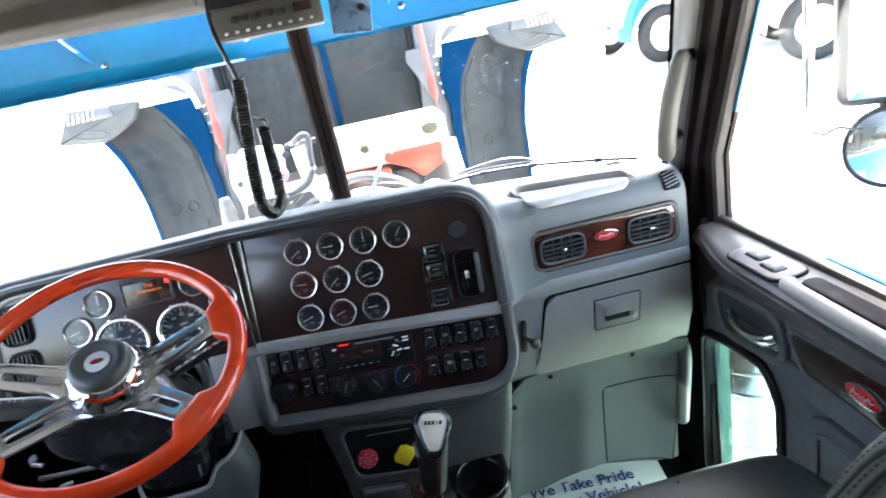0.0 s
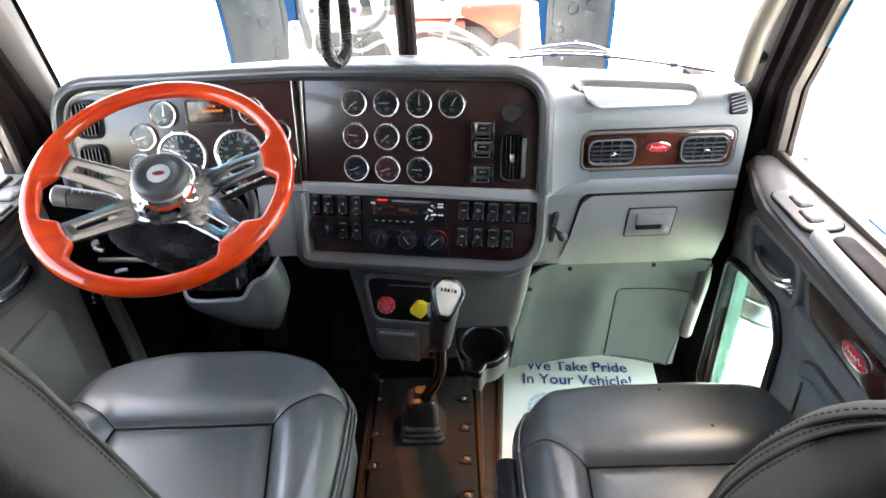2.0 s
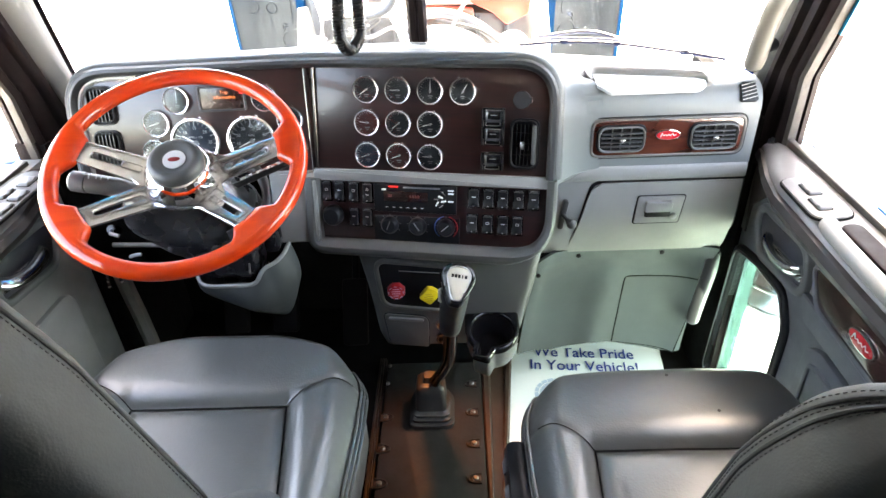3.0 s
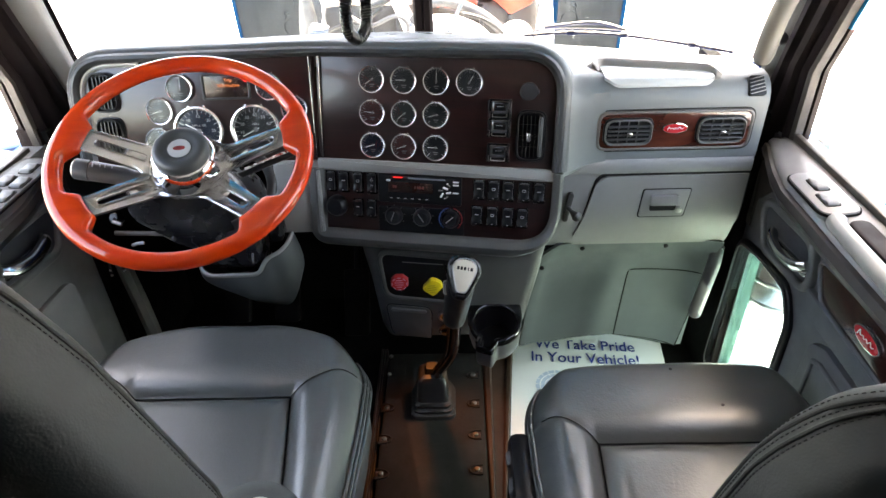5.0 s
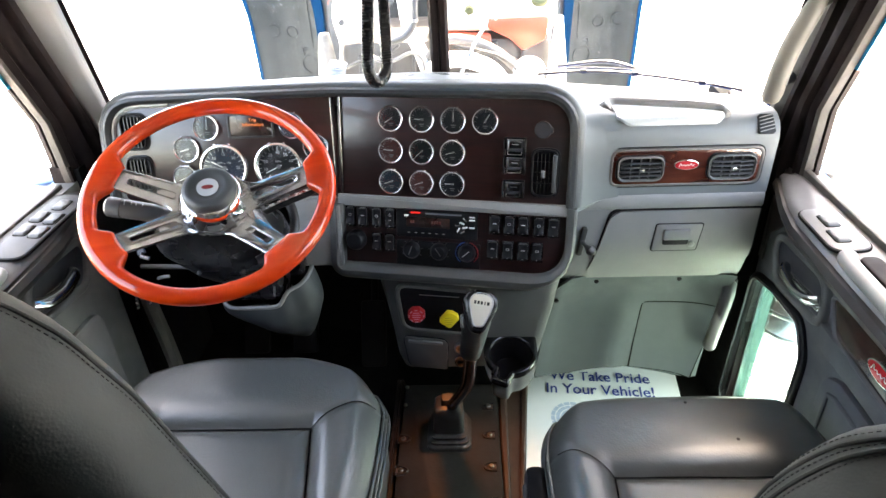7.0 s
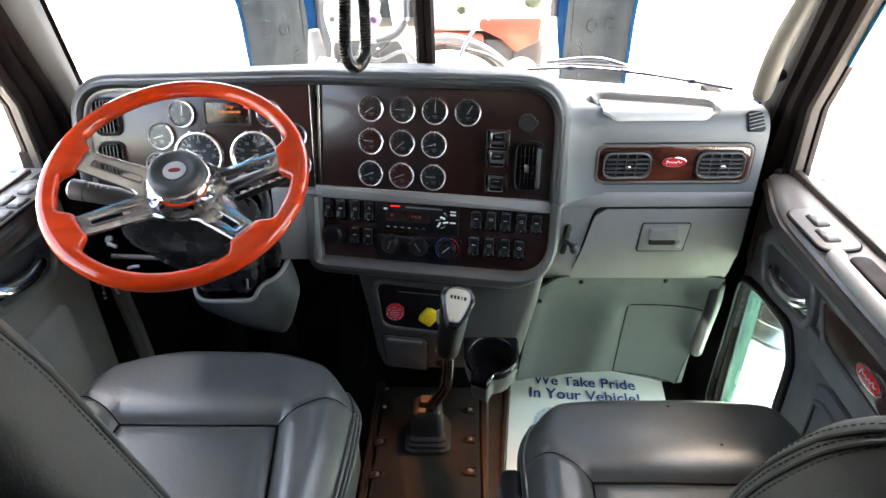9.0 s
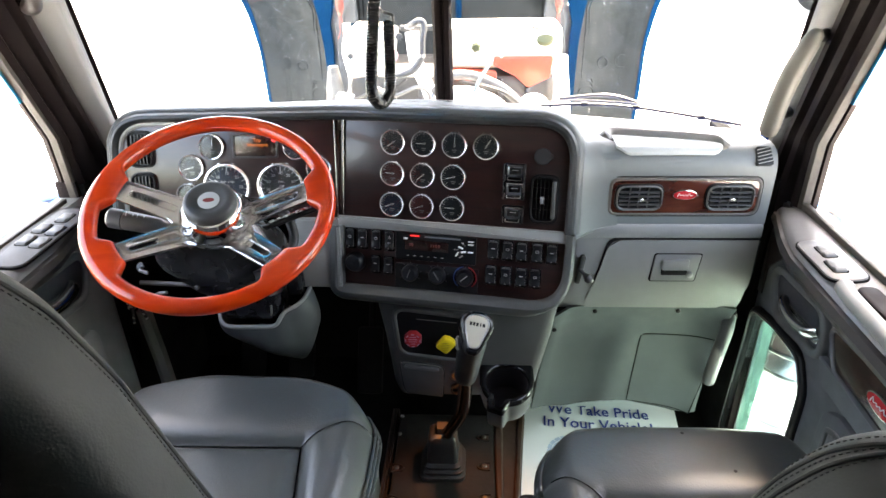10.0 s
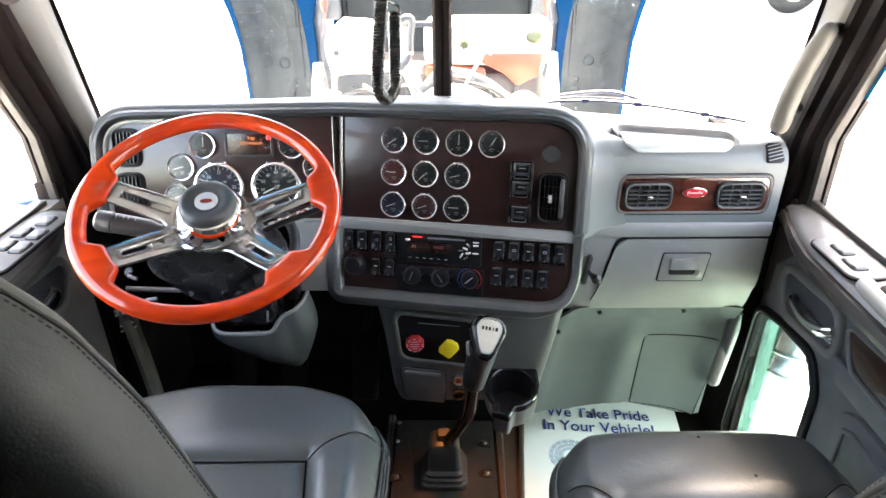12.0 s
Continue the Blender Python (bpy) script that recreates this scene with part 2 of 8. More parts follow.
M_HORN = mat("charcoal_rubber_horn_pad", (0.030, 0.032, 0.034), 0.45, bump=0.3, bump_scale=900, var=0.1)
M_STALK = mat("dark_grey_stalk_plastic", (0.060, 0.059, 0.060), 0.4, bump=0.2, bump_scale=900, var=0.1)
M_SMOKE = mat("smoky_clear_cover", (0.055, 0.057, 0.062), 0.16, coat=0.6, var=0.1, spec=0.7)
M_BOLTDARK = mat("dark_worn_bolt_steel", (0.22, 0.21, 0.20), 0.35, metal=0.9, var=0.3, scale=60)
# dash padding again; the pale tone carries sky light on the flat floor
M_TRAY = mat("skylit_tray_grey", (0.42, 0.43, 0.42), 0.4, var=0.03, scale=20, spec=0.8, rvar=0.03)
M_ENGRED = mat("red_engine_paint", (0.5, 0.06, 0.03), 0.4, var=0.25, scale=8)
M_ENGDARK = mat("dark_engine_metal", (0.06, 0.055, 0.05), 0.5, metal=0.3, var=0.4, scale=10)
M_PINKROD = mat("faded_red_strut", (0.24, 0.062, 0.048), 0.45, var=0.1)
M_TYRE = mat("tyre_rubber", (0.014, 0.014, 0.014), 0.8, var=0.2)
M_TRUCKWHITE = mat("white_truck_paint", (0.78, 0.78, 0.77), 0.3, coat=0.5, var=0.04, scale=2)
M_GLASS = glass_mat("clear_glass", (0.97, 0.98, 0.97))
M_GREENGLASS = glass_mat("green_tinted_glass", (0.73, 0.87, 0.82))
M_DIALGLASS = glass_mat("dial_glass", (0.97, 0.97, 0.97), 0.05)
M_MIRROR = mat("mirror_glass", (0.85, 0.87, 0.88), 0.02, metal=1.0, var=0.01, rvar=0.01)
M_DISPLAY = mat("dark_display_glass", (0.022, 0.011, 0.009), 0.2, var=0.1)
M_ORANGELED = glow_mat("orange_display_light", (1.0, 0.25, 0.02), 0.045)
M_REDLED = glow_mat("red_indicator_light", (1.0, 0.02, 0.02), 0.09)
M_GLYPH = glow_mat("faint_red_display_light", (1.0, 0.10, 0.05), 0.0025)
M_AMBERLAMP = glow_mat("amber_floor_lamp", (1.0, 0.30, 0.05), 0.004)

M_RECESS = mat("shaded_slate_recess", (0.034, 0.035, 0.042), 0.5, bump=0.2, bump_scale=800, var=0.1)
M_SHROUD = mat("black_shroud_plastic", (0.011, 0.011, 0.013), 0.27, var=0.12, rvar=0.05, spec=0.5)
# the passenger sill's plastic, darkened for the side away from the sun
M_SILLDRIVER = mat("shaded_sill_plastic", (0.060, 0.058, 0.058), 0.6, bump=0.25, bump_scale=800, var=0.07, spec=0.3)
M_STEM = mat("black_chrome_stem", (0.16, 0.16, 0.17), 0.14, metal=1.0, var=0.1, rvar=0.04)
M_WOODDOOR = wood_mat("dark_brown_door_veneer", (0.017, 0.006, 0.0045), (0.040, 0.012, 0.009), rough=0.16, rings=9.0)
M_RIMGREY = mat("warm_grey_insert_rim", (0.10, 0.088, 0.080), 0.35, var=0.08)
M_LAMPPALE = mat("pale_lamp_shell", (0.075, 0.077, 0.075), 0.6, var=0.2, scale=14, spec=0.15)
M_SILL = mat("grey_door_sill_plastic", (0.10, 0.097, 0.096), 0.42, bump=0.25, bump_scale=800, var=0.07)
M_LAMPGREY = mat("grey_lamp_shell", (0.07, 0.07, 0.072), 0.35, var=0.2, scale=12)
M_TANDARK = mat("tan_window_channel", (0.034, 0.027, 0.022), 0.55, var=0.15, scale=12)
M_VENT = mat("grey_vent_plastic", (0.11, 0.108, 0.103), 0.42, var=0.06)
M_PLATEBLUE = mat("pale_blue_anodised_plate", (0.10, 0.17, 0.26), 0.3, metal=0.4, var=0.08, scale=20)
M_CBGREY = mat("grey_metal_case", (0.034, 0.032, 0.026), 0.45, var=0.12)
M_FRAME = mat("dark_brown_door_frame", (0.012, 0.008, 0.008), 0.55, var=0.2, spec=0.06)
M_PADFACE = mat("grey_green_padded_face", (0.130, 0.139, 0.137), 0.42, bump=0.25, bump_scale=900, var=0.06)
M_TRUCKBLUE = mat("deep_blue_truck_paint", (0.0006, 0.085, 0.26), 0.45, var=0.06, scale=3, spec=0.25)
M_TEALGLASS = glass_mat("teal_glass_edge", (0.55, 0.74, 0.70))
M_BROWNPANEL = mat("brown_floor_trim", (0.050, 0.027, 0.018), 0.5, bump=0.3, bump_scale=300, var=0.25, scale=12)
M_HUBCHROME = mat("hub_chrome", (0.76, 0.76, 0.77), 0.09, metal=1.0, var=0.02, rvar=0.03)
M_COWLBLUE = mat("faded_blue_cowl_paint", (0.012, 0.030, 0.075), 0.5, var=0.12, scale=6, spec=0.1)
M_HOODBLUE = mat("hood_edge_blue", (0.0008, 0.020, 0.054), 0.6, var=0.15, scale=6, spec=0.0)
M_SLATS = mat("grey_vent_slats", (0.034, 0.034, 0.034), 0.4, var=0.08)
M_DOORGREY = mat("warm_grey_door_plastic", (0.165, 0.16, 0.152), 0.5, bump=0.3, bump_scale=800, var=0.08)
# tan tone stands for shade on the tray's near-facing wall
M_TRAYSHADE = mat("shaded_tray_wall", (0.16, 0.145, 0.130), 0.6, var=0.1)
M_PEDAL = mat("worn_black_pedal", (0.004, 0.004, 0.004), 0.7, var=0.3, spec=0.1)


# ---- building helpers ----
def thing(name, label, category, at=None, group="", kind=""):
    ob = new(name)
    ob.empty_display_size = 0.05
    if at is not None:
        ob.matrix_world = at
    return tagged(ob, label, category, group, kind)


def part(name, bm, material, parent=None, label="", smooth=True, at=None):
    me = bpy.data.meshes.new(name)
    bmesh.ops.recalc_face_normals(bm, faces=bm.faces)
    bm.to_mesh(me)
    bm.free()
    for p in me.polygons:
        p.use_smooth = smooth
    if smooth:
        me.set_sharp_from_angle(angle=radians(40))
    me.materials.append(material)
    ob = new(name, me)
    if parent is not None:
        ob.parent = parent
    if at is not None:
        ob.matrix_basis = at
    if label:
        ob["label"] = label
    return ob


def box(size, centre=(0, 0, 0), bevel=0.0, seg=2, bm=None, turn=None):
    bm = bm or bmesh.new()
    m = Matrix.Translation(centre) @ (turn or Matrix.Identity(4)) @ Matrix.Diagonal((*size, 1))
    made = bmesh.ops.create_cube(bm, size=1.0, matrix=m)
    if bevel:
        edges = {e for v in made["verts"] for e in v.link_edges}
        bmesh.ops.bevel(bm, geom=list(edges), offset=bevel, segments=seg, profile=0.5, affect="EDGES")
    return bm


def rounded(points, radius, n=6):
    """A closed outline with its corners rounded. radius: one number, or one for each corner."""
    out = []
    k = len(points)
    for i, p in enumerate(points):
        r = radius[i] if isinstance(radius, (list, tuple)) else radius
        p, a, b = Vector(p), Vector(points[i - 1]), Vector(points[(i + 1) % k])
        da, db = (a - p), (b - p)
        la, lb = da.length, db.length
        if r <= 1e-6:
            out.append(tuple(p))
            continue
        da, db = da.normalized(), db.normalized()
        half = math.acos(max(-1, min(1, da.dot(db)))) / 2
        t = min(r / math.tan(half), la * 0.499, lb * 0.499)
        s, e = p + da * t, p + db * t
        for j in range(n + 1):
            f = j / n
            out.append(tuple((1 - f) ** 2 * s + 2 * f * (1 - f) * p + f ** 2 * e))
    return out


def rect(w, h, r, cx=0.0, cz=0.0, n=5):
    return rounded([(cx - w / 2, cz - h / 2), (cx + w / 2, cz - h / 2), (cx + w / 2, cz + h / 2), (cx - w / 2, cz + h / 2)], r, n)


def ellipse(a, b, n=32, cx=0.0, cz=0.0):
    return [(cx + a * math.cos(2 * math.pi * i / n), cz + b * math.sin(2 * math.pi * i / n)) for i in range(n)]


def flat(x, z, d):
    """Plate coordinates: x right, z up, d towards the viewer (-y)."""
    return (x, -d, z)


def shift(loop, dist):
    """The closed outline moved inwards by dist."""
    k = len(loop)
    area = sum(loop[i - 1][0] * loop[i][1] - loop[i][0] * loop[i - 1][1] for i in range(k))
    sgn = 1 if area > 0 else -1
    out = []
    for i in range(k):
        a, p, b = Vector(loop[i - 1]), Vector(loop[i]), Vector(loop[(i + 1) % k])
        t = (b - a)
        if t.length < 1e-9:
            out.append(tuple(p))
            continue
        t.normalize()
        out.append((p.x - sgn * t.y * dist, p.y + sgn * t.x * dist))
    return out


def plate(loop, back, front, edge=0.0, put=flat, bm=None):
    """A solid plate of an outline between two depths, its front edge rounded off by edge."""
    bm = bm or bmesh.new()
    rings = [(loop, back), (loop, front - edge)]
    if edge:
        rings += [(shift(loop, edge * 0.3), front - edge * 0.3), (shift(loop, edge), front)]
    vs = [[bm.verts.new(put(x, z, d)) for x, z in lp] for lp, d in rings]
    k = len(loop)
    for r in range(len(vs) - 1):
        for i in range(k):
            bm.faces.new((vs[r][i - 1], vs[r][i], vs[r + 1][i], vs[r + 1][i - 1]))
    bm.faces.new(vs[-1])
    bm.faces.new(vs[0])
    return bm


def ring(outer, inner, back, front, edge=0.003, put=flat, bm=None):
    """A frame between two outlines with the same number of points."""
    bm = bm or bmesh.new()
    rows = [(outer, back), (outer, front - edge), (shift(outer, edge * 0.4), front - edge * 0.3), (shift(outer, edge), front),
            (shift(inner, -edge), front), (shift(inner, -edge * 0.4), front - edge * 0.3), (inner, front - edge), (inner, back)]
    vs = [[bm.verts.new(put(x, z, d)) for x, z in lp] for lp, d in rows]
    k = len(outer)
    for r in range(len(vs)):
        a, b = vs[r], vs[(r + 1) % len(vs)]
        for i in range(k):
            bm.faces.new((a[i - 1], a[i], b[i], b[i - 1]))
    return bm


def loft(rows, closed=True, caps=True, bm=None):
    """A skin over rows of points, each with the same number."""
    bm = bm or bmesh.new()
    vs = [[bm.verts.new(p) for p in row] for row in rows]
    k = len(rows[0])
    for r in range(len(vs) - 1):
        for i in range(0 if closed else 1, k):
            bm.faces.new((vs[r][i - 1], vs[r][i], vs[r + 1][i], vs[r + 1][i - 1]))
    if caps and closed:
        bm.faces.new(vs[0])
        bm.faces.new(vs[-1])
    return bm


def sheet(rows, thick, way=(0, 0, -1), bm=None):
    """An open skin given a thickness along way."""
    way = Vector(way) * thick
    full = [[Vector(p) for p in row] + [Vector(p) + way for p in reversed(row)] for row in rows]
    return loft(full, True, True, bm)


def tube(path, radius, n=12, closed=False, bm=None, squash=1.0):
    """A round bar along a path; radius: one number or one for each point."""
    bm = bm or bmesh.new()
    pts = [Vector(p) for p in path]
    k = len(pts)
    up = None
    rows = []
    for i, p in enumerate(pts):
        a = pts[i - 1] if (i or closed) else p
        b = pts[(i + 1) % k] if (i < k - 1 or closed) else p
        t = (b - a).normalized()
        if up is None:
            up = t.orthogonal().normalized()
        up = (up - t * up.dot(t)).normalized()
        side = t.cross(up)
        r = radius[i] if isinstance(radius, (list, tuple)) else radius
        rows.append([p + (up * math.cos(2 * math.pi * j / n) * squash + side * math.sin(2 * math.pi * j / n)) * r for j in range(n)])
    if closed:
        rows.append(rows[0])
        vs = [[bm.verts.new(q) for q in row] for row in rows[:-1]]
        for r in range(k):
            a, b = vs[r], vs[(r + 1) % k]
            # least twist between the last ring and the first
            off = 0
            if r == k - 1:
                off = min(range(n), key=lambda s: (a[0].co - b[s].co).length)
            for i in range(n):
                bm.faces.new((a[i - 1], a[i], b[(i + off) % n], b[(i - 1 + off) % n]))
        return bm
    return loft(rows, True, True, bm)


def lathe(profile, n=24, at=None, bm=None):
    """Turned about z: profile rows (radius, height)."""
    at = at or Matrix.Identity(4)
    rows = [[at @ Vector((max(r, 1e-5) * math.cos(2 * math.pi * j / n), max(r, 1e-5) * math.sin(2 * math.pi * j / n), h)) for j in range(n)] for r, h in profile]
    return loft(rows, True, True, bm)


def smooth_path(points, per=8, closed=False):
    """A Catmull-Rom curve through the points."""
    p = [Vector(q) for q in points]
    k = len(p)
    out = []
    for i in range(k if closed else k - 1):
        a = p[(i - 1) % k] if (closed or i) else p[0]
        b, c = p[i], p[(i + 1) % k]
        d = p[(i + 2) % k] if (closed or i + 2 < k) else p[-1]
        for j in range(per):
            t = j / per
            out.append(0.5 * (2 * b + (c - a) * t + (2 * a - 5 * b + 4 * c - d) * t * t + (3 * b - a - 3 * c + d) * t ** 3))
    if not closed:
        out.append(p[-1])
    return out


def writing(name, text, height, material, parent, at, depth=0.0004, align="CENTER", stretch=1.0, label="", bold=0.0):
    """Raised writing in the built-in font, facing local -y."""
    cu = bpy.data.curves.new(name, "FONT")
    cu.body = text
    cu.size = height * 1.4
    cu.extrude = depth
    cu.align_x, cu.align_y = align, "CENTER"
    cu.resolution_u = 3
    cu.offset = bold
    tmp = bpy.data.objects.new(name + "_tmp", cu)
    scene.collection.objects.link(tmp)
    bpy.context.view_layer.update()
    me = bpy.data.meshes.new_from_object(tmp)
    bpy.data.objects.remove(tmp)
    bpy.data.curves.remove(cu)
    me.name = name
    me.transform(pose(0, 0, 0, 90, 0, 0) @ Matrix.Diagonal((stretch, 1, 1, 1)))
    me.materials.clear()
    me.materials.append(material)
    ob = new(name, me)
    ob.parent = parent
    ob.matrix_basis = at
    if label:
        ob["label"] = label
    return ob


def polar(loop, cy, cz, n=72):
    """The outline resampled by angle about a point inside it."""
    out = []
    k = len(loop)
    for i in range(n):
        a = 2 * math.pi * i / n
        dx, dz = math.cos(a), math.sin(a)
        best = None
        for j in range(k):
            (x1, z1), (x2, z2) = loop[j - 1], loop[j]
            ex, ez = x2 - x1, z2 - z1
            den = dx * ez - dz * ex
            if abs(den) < 1e-12:
                continue
            t = ((x1 - cy) * ez - (z1 - cz) * ex) / den
            u = ((x1 - cy) * dz - (z1 - cz) * dx) / den
            if t > 0 and -1e-6 <= u <= 1 + 1e-6 and (best is None or t < best):
                best = t
        out.append((cy + dx * best, cz + dz * best))
    return out


# ---- dashboard ----
CENTRE = pose(-0.192, 1.277, 0.866, -15, 0, -9.6)
CLUSTER = pose(-0.192, 1.277, 0.866, -15, 0, 0)


def on_dash(s, w, d):
    """Along the instrument face: s from the seam between its two panels, w up, d proud."""
    return (CENTRE if s >= 0 else CLUSTER) @ Vector((s, -d, w))


def trim(path, section, put, slim=None):
    """A moulding along an open path; section rows: (offset to the outside, proud); slim scales the outer half."""
    rows = []
    k = len(path)
    for i in range(k):
        a, b = Vector(path[max(i - 1, 0)]), Vector(path[min(i + 1, k - 1)])
        t = (b - a).normalized()
        nx, ny = -t.y, t.x
        sc = slim(*path[i]) if slim else 1.0
        rows.append([put(path[i][0] + nx * o * (sc if o > 0 else 1), path[i][1] + ny * o * (sc if o > 0 else 1), d) for o, d in section])
    return loft(rows)


def open_round(points, radius, n=8):
    """An open path with rounded inner corners, kept dense on the long runs."""
    full = [tuple(points[0])]
    for i in range(1, len(points) - 1):
        p, a, b = Vector(points[i]), Vector(points[i - 1]), Vector(points[i + 1])
        r = radius[i - 1] if isinstance(radius, (list, tuple)) else radius
        s, e = p + (a - p).normalized() * r, p + (b - p).normalized() * r
        for j in range(n + 1):
            f = j / n
            full.append(tuple((1 - f) ** 2 * s + 2 * f * (1 - f) * p + f ** 2 * e))
    full.append(tuple(points[-1]))
    out = []
    for i in range(len(full) - 1):
        a, b = Vector(full[i]), Vector(full[i + 1])
        m = max(1, int((b - a).length / 0.03))
        out += [tuple(a.lerp(b, j / m)) for j in range(m)]
    return out + [full[-1]]


dash = thing("dashboard", "truck dashboard of slate and warm grey plastic with rosewood gauge panels", "dashboard")


def dense(loop, step=0.03):
    out = []
    for i in range(len(loop)):
        a, b = Vector(loop[i - 1]), Vector(loop[i])
        m = max(1, int((b - a).length / step))
        out += [tuple(a.lerp(b, (j + 1) / m)) for j in range(m)]
    return out


# veneered faces
part("gauge_panel", plate(rounded([(0.002, -0.106), (0.533, -0.106), (0.533, 0.128), (0.002, 0.128)], [0.002, 0.004, 0.1, 0.002], 8), -0.02, 0.0, 0.001), M_WOOD, dash, "glossy dark rosewood veneer", at=CENTRE)
part("switch_panel", plate(rounded([(0.002, -0.272), (0.533, -0.272), (0.533, -0.132), (0.002, -0.132)], [0.002, 0.09, 0.004, 0.002], 8), -0.02, 0.0, 0.001), M_WOOD, dash, "glossy dark rosewood veneer", at=CENTRE)
part("instrument_panel", plate(rounded([(-0.525, -0.112), (-0.002, -0.112), (-0.002, 0.12), (-0.525, 0.12)], [0.03, 0.002, 0.002, 0.09], 8), -0.02, 0.0, 0.001), M_WOOD, dash, "glossy dark rosewood veneer", at=CLUSTER)

# hooded rim round the top, paler rim round the foot
HOOD = [(-0.020, -0.12), (-0.020, 0.006), (-0.017, 0.014), (-0.011, 0.018), (-0.004, 0.0165), (0.001, 0.010), (0.002, -0.004), (0.002, -0.12)]
up_path = open_round([(-0.548, -0.13), (-0.548, 0.133), (0.547, 0.143), (0.547, -0.110)], [0.10, 0.10])
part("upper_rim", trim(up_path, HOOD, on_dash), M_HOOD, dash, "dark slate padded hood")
part("rim_cap", trim(up_path, [(0.001, -0.11), (0.001, 0.008), (0.006, 0.0065), (0.011, 0.0005), (0.0150, -0.010), (0.0175, -0.026), (0.0185, -0.05), (0.0185, -0.115)], on_dash), M_HOODCAP, dash, "slate padded hood top, lightened as lit")
LOWER = [(-0.016, -0.10), (-0.016, 0.006), (-0.010, 0.016), (0.002, 0.022), (0.016, 0.018), (0.026, 0.004), (0.032, -0.03), (0.03, -0.10)]
low_path = open_round([(0.547, -0.112), (0.547, -0.288), (-0.003, -0.288), (-0.003, -0.128)], [0.095, 0.02])
part("lower_rim", trim(low_path, LOWER, lambda s, w, d: CENTRE @ Vector((s, -d, w)), lambda s, w: 1.0 - 0.75 * min(1, max(0, (s - 0.45) / 0.09))), M_CONSOLE, dash, "dark grey plastic rim")
part("divider_strip", plate(rect(0.548, 0.027, 0.003, 0.271, -0.119), -0.01, 0.008, 0.003), M_LIGHT, dash, "warm grey plastic strip", at=CENTRE)
for s, at in ((-0.0095, CLUSTER), (0.0095, CENTRE)):
    part("bright_strip", plate(rect(0.0034, 0.238, 0.001, s, 0.006), -0.004, 0.005, 0.0015), M_SPOKE, dash, "thin chrome strip", at=at)

# knee panel under the driver's instruments
knee = plate(rounded([(-0.115, -0.285), (-0.006, -0.285), (-0.006, -0.11), (-0.115, -0.11)], [0.01, 0.01, 0.002, 0.01]), -0.06, 0.004, 0.006)
part("knee_panel", knee, M_LIGHT, dash, "warm grey plastic knee panel", at=CLUSTER)
part("knee_edge", plate(rect(0.012, 0.15, 0.004, -0.009, -0.205), -0.01, 0.02, 0.004), M_LIGHT, dash, at=CLUSTER)


# round gauges
def gauge(r, s, w, at, face, angle, name="gauge", nums=(), cap=""):
    m = at @ Matrix.Translation((s, 0, w))
    tilt = m @ pose(0, 0, 0, 90, 0, 0)
    body = part(name, lathe([(r * 0.9, -0.02), (r * 0.9, 0.0015), (0.0, 0.0015)], 32), face, dash, at=tilt)
    bez = lathe([(r * 0.785, 0.0005), (r * 0.795, 0.0035), (r * 0.825, 0.0075), (r * 0.87, 0.0102), (r * 0.92, 0.0106), (r * 0.97, 0.0088), (r, 0.003), (r, -0.004), (r * 0.785, -0.004)], 40)
    for q in (72, 108, 252, 288):
        q = radians(q)
        box((r * 0.04, r * 0.10, 0.005), (r * 0.995 * math.cos(q), r * 1.005 * math.sin(q), 0.001), r * 0.015, bm=bez, turn=Matrix.Rotation(q, 4, "Z"))
    part("bezel", bez, M_BEZEL, body, "chrome ring")
    ticks = bmesh.new()
    for i in range(21):
        a = radians(225 - 270 * i / 20)
        ln = 0.1 if i % 5 else 0.17
        c = r * (0.80 - ln / 2)
        box((r * ln, r * (0.016 if i % 5 else 0.03), 0.0004), (c * math.cos(a), c * math.sin(a), 0.0018), bm=ticks, turn=Matrix.Rotation(a, 4, "Z"))
    part("scale", ticks, M_GREYPRINT, body, "printed scale", smooth=False)
    a = radians(angle)
    nd = bmesh.new()
    box((r * 0.72, r * 0.035, 0.0006), (r * 0.22 * math.cos(a), r * 0.22 * math.sin(a), 0.0042), bm=nd, turn=Matrix.Rotation(a, 4, "Z"))
    part("needle_hub", lathe([(r * 0.09, 0.002), (r * 0.09, 0.0048), (r * 0.05, 0.0055), (0, 0.0055)], 12), M_DIM, body)
    part("needle", nd, M_WHITE, body, "white needle")
    bars = bmesh.new()
    box((r * 0.36, r * 0.07, 0.0003), (0, -r * 0.36, 0.0018), bm=bars)
    box((r * 0.24, r * 0.05, 0.0003), (0, -r * 0.50, 0.0018), bm=bars)
    part("caption", bars, M_DIM, body, "small printed caption", smooth=False)
    for i, txt in enumerate(nums):
        b = radians(225 - 270 * i / (len(nums) - 1))
        writing("number", txt, r * 0.125, M_GREYPRINT, body, Matrix.Translation((r * 0.56 * math.cos(b), r * 0.56 * math.sin(b), 0.002)) @ pose(0, 0, 0, -90, 0, 0), 0.0002)
    if cap:
        writing("caption_text", cap, r * 0.09, M_GREYPRINT, body, Matrix.Translation((0, r * 0.2, 0.002)) @ pose(0, 0, 0, -90, 0, 0), 0.0002)
    gl = part("glass", lathe([(r * 0.82, 0.005), (r * 0.5, 0.0058), (0, 0.0062)], 24), M_DIALGLASS, body)
    gl.visible_shadow = False
    return body


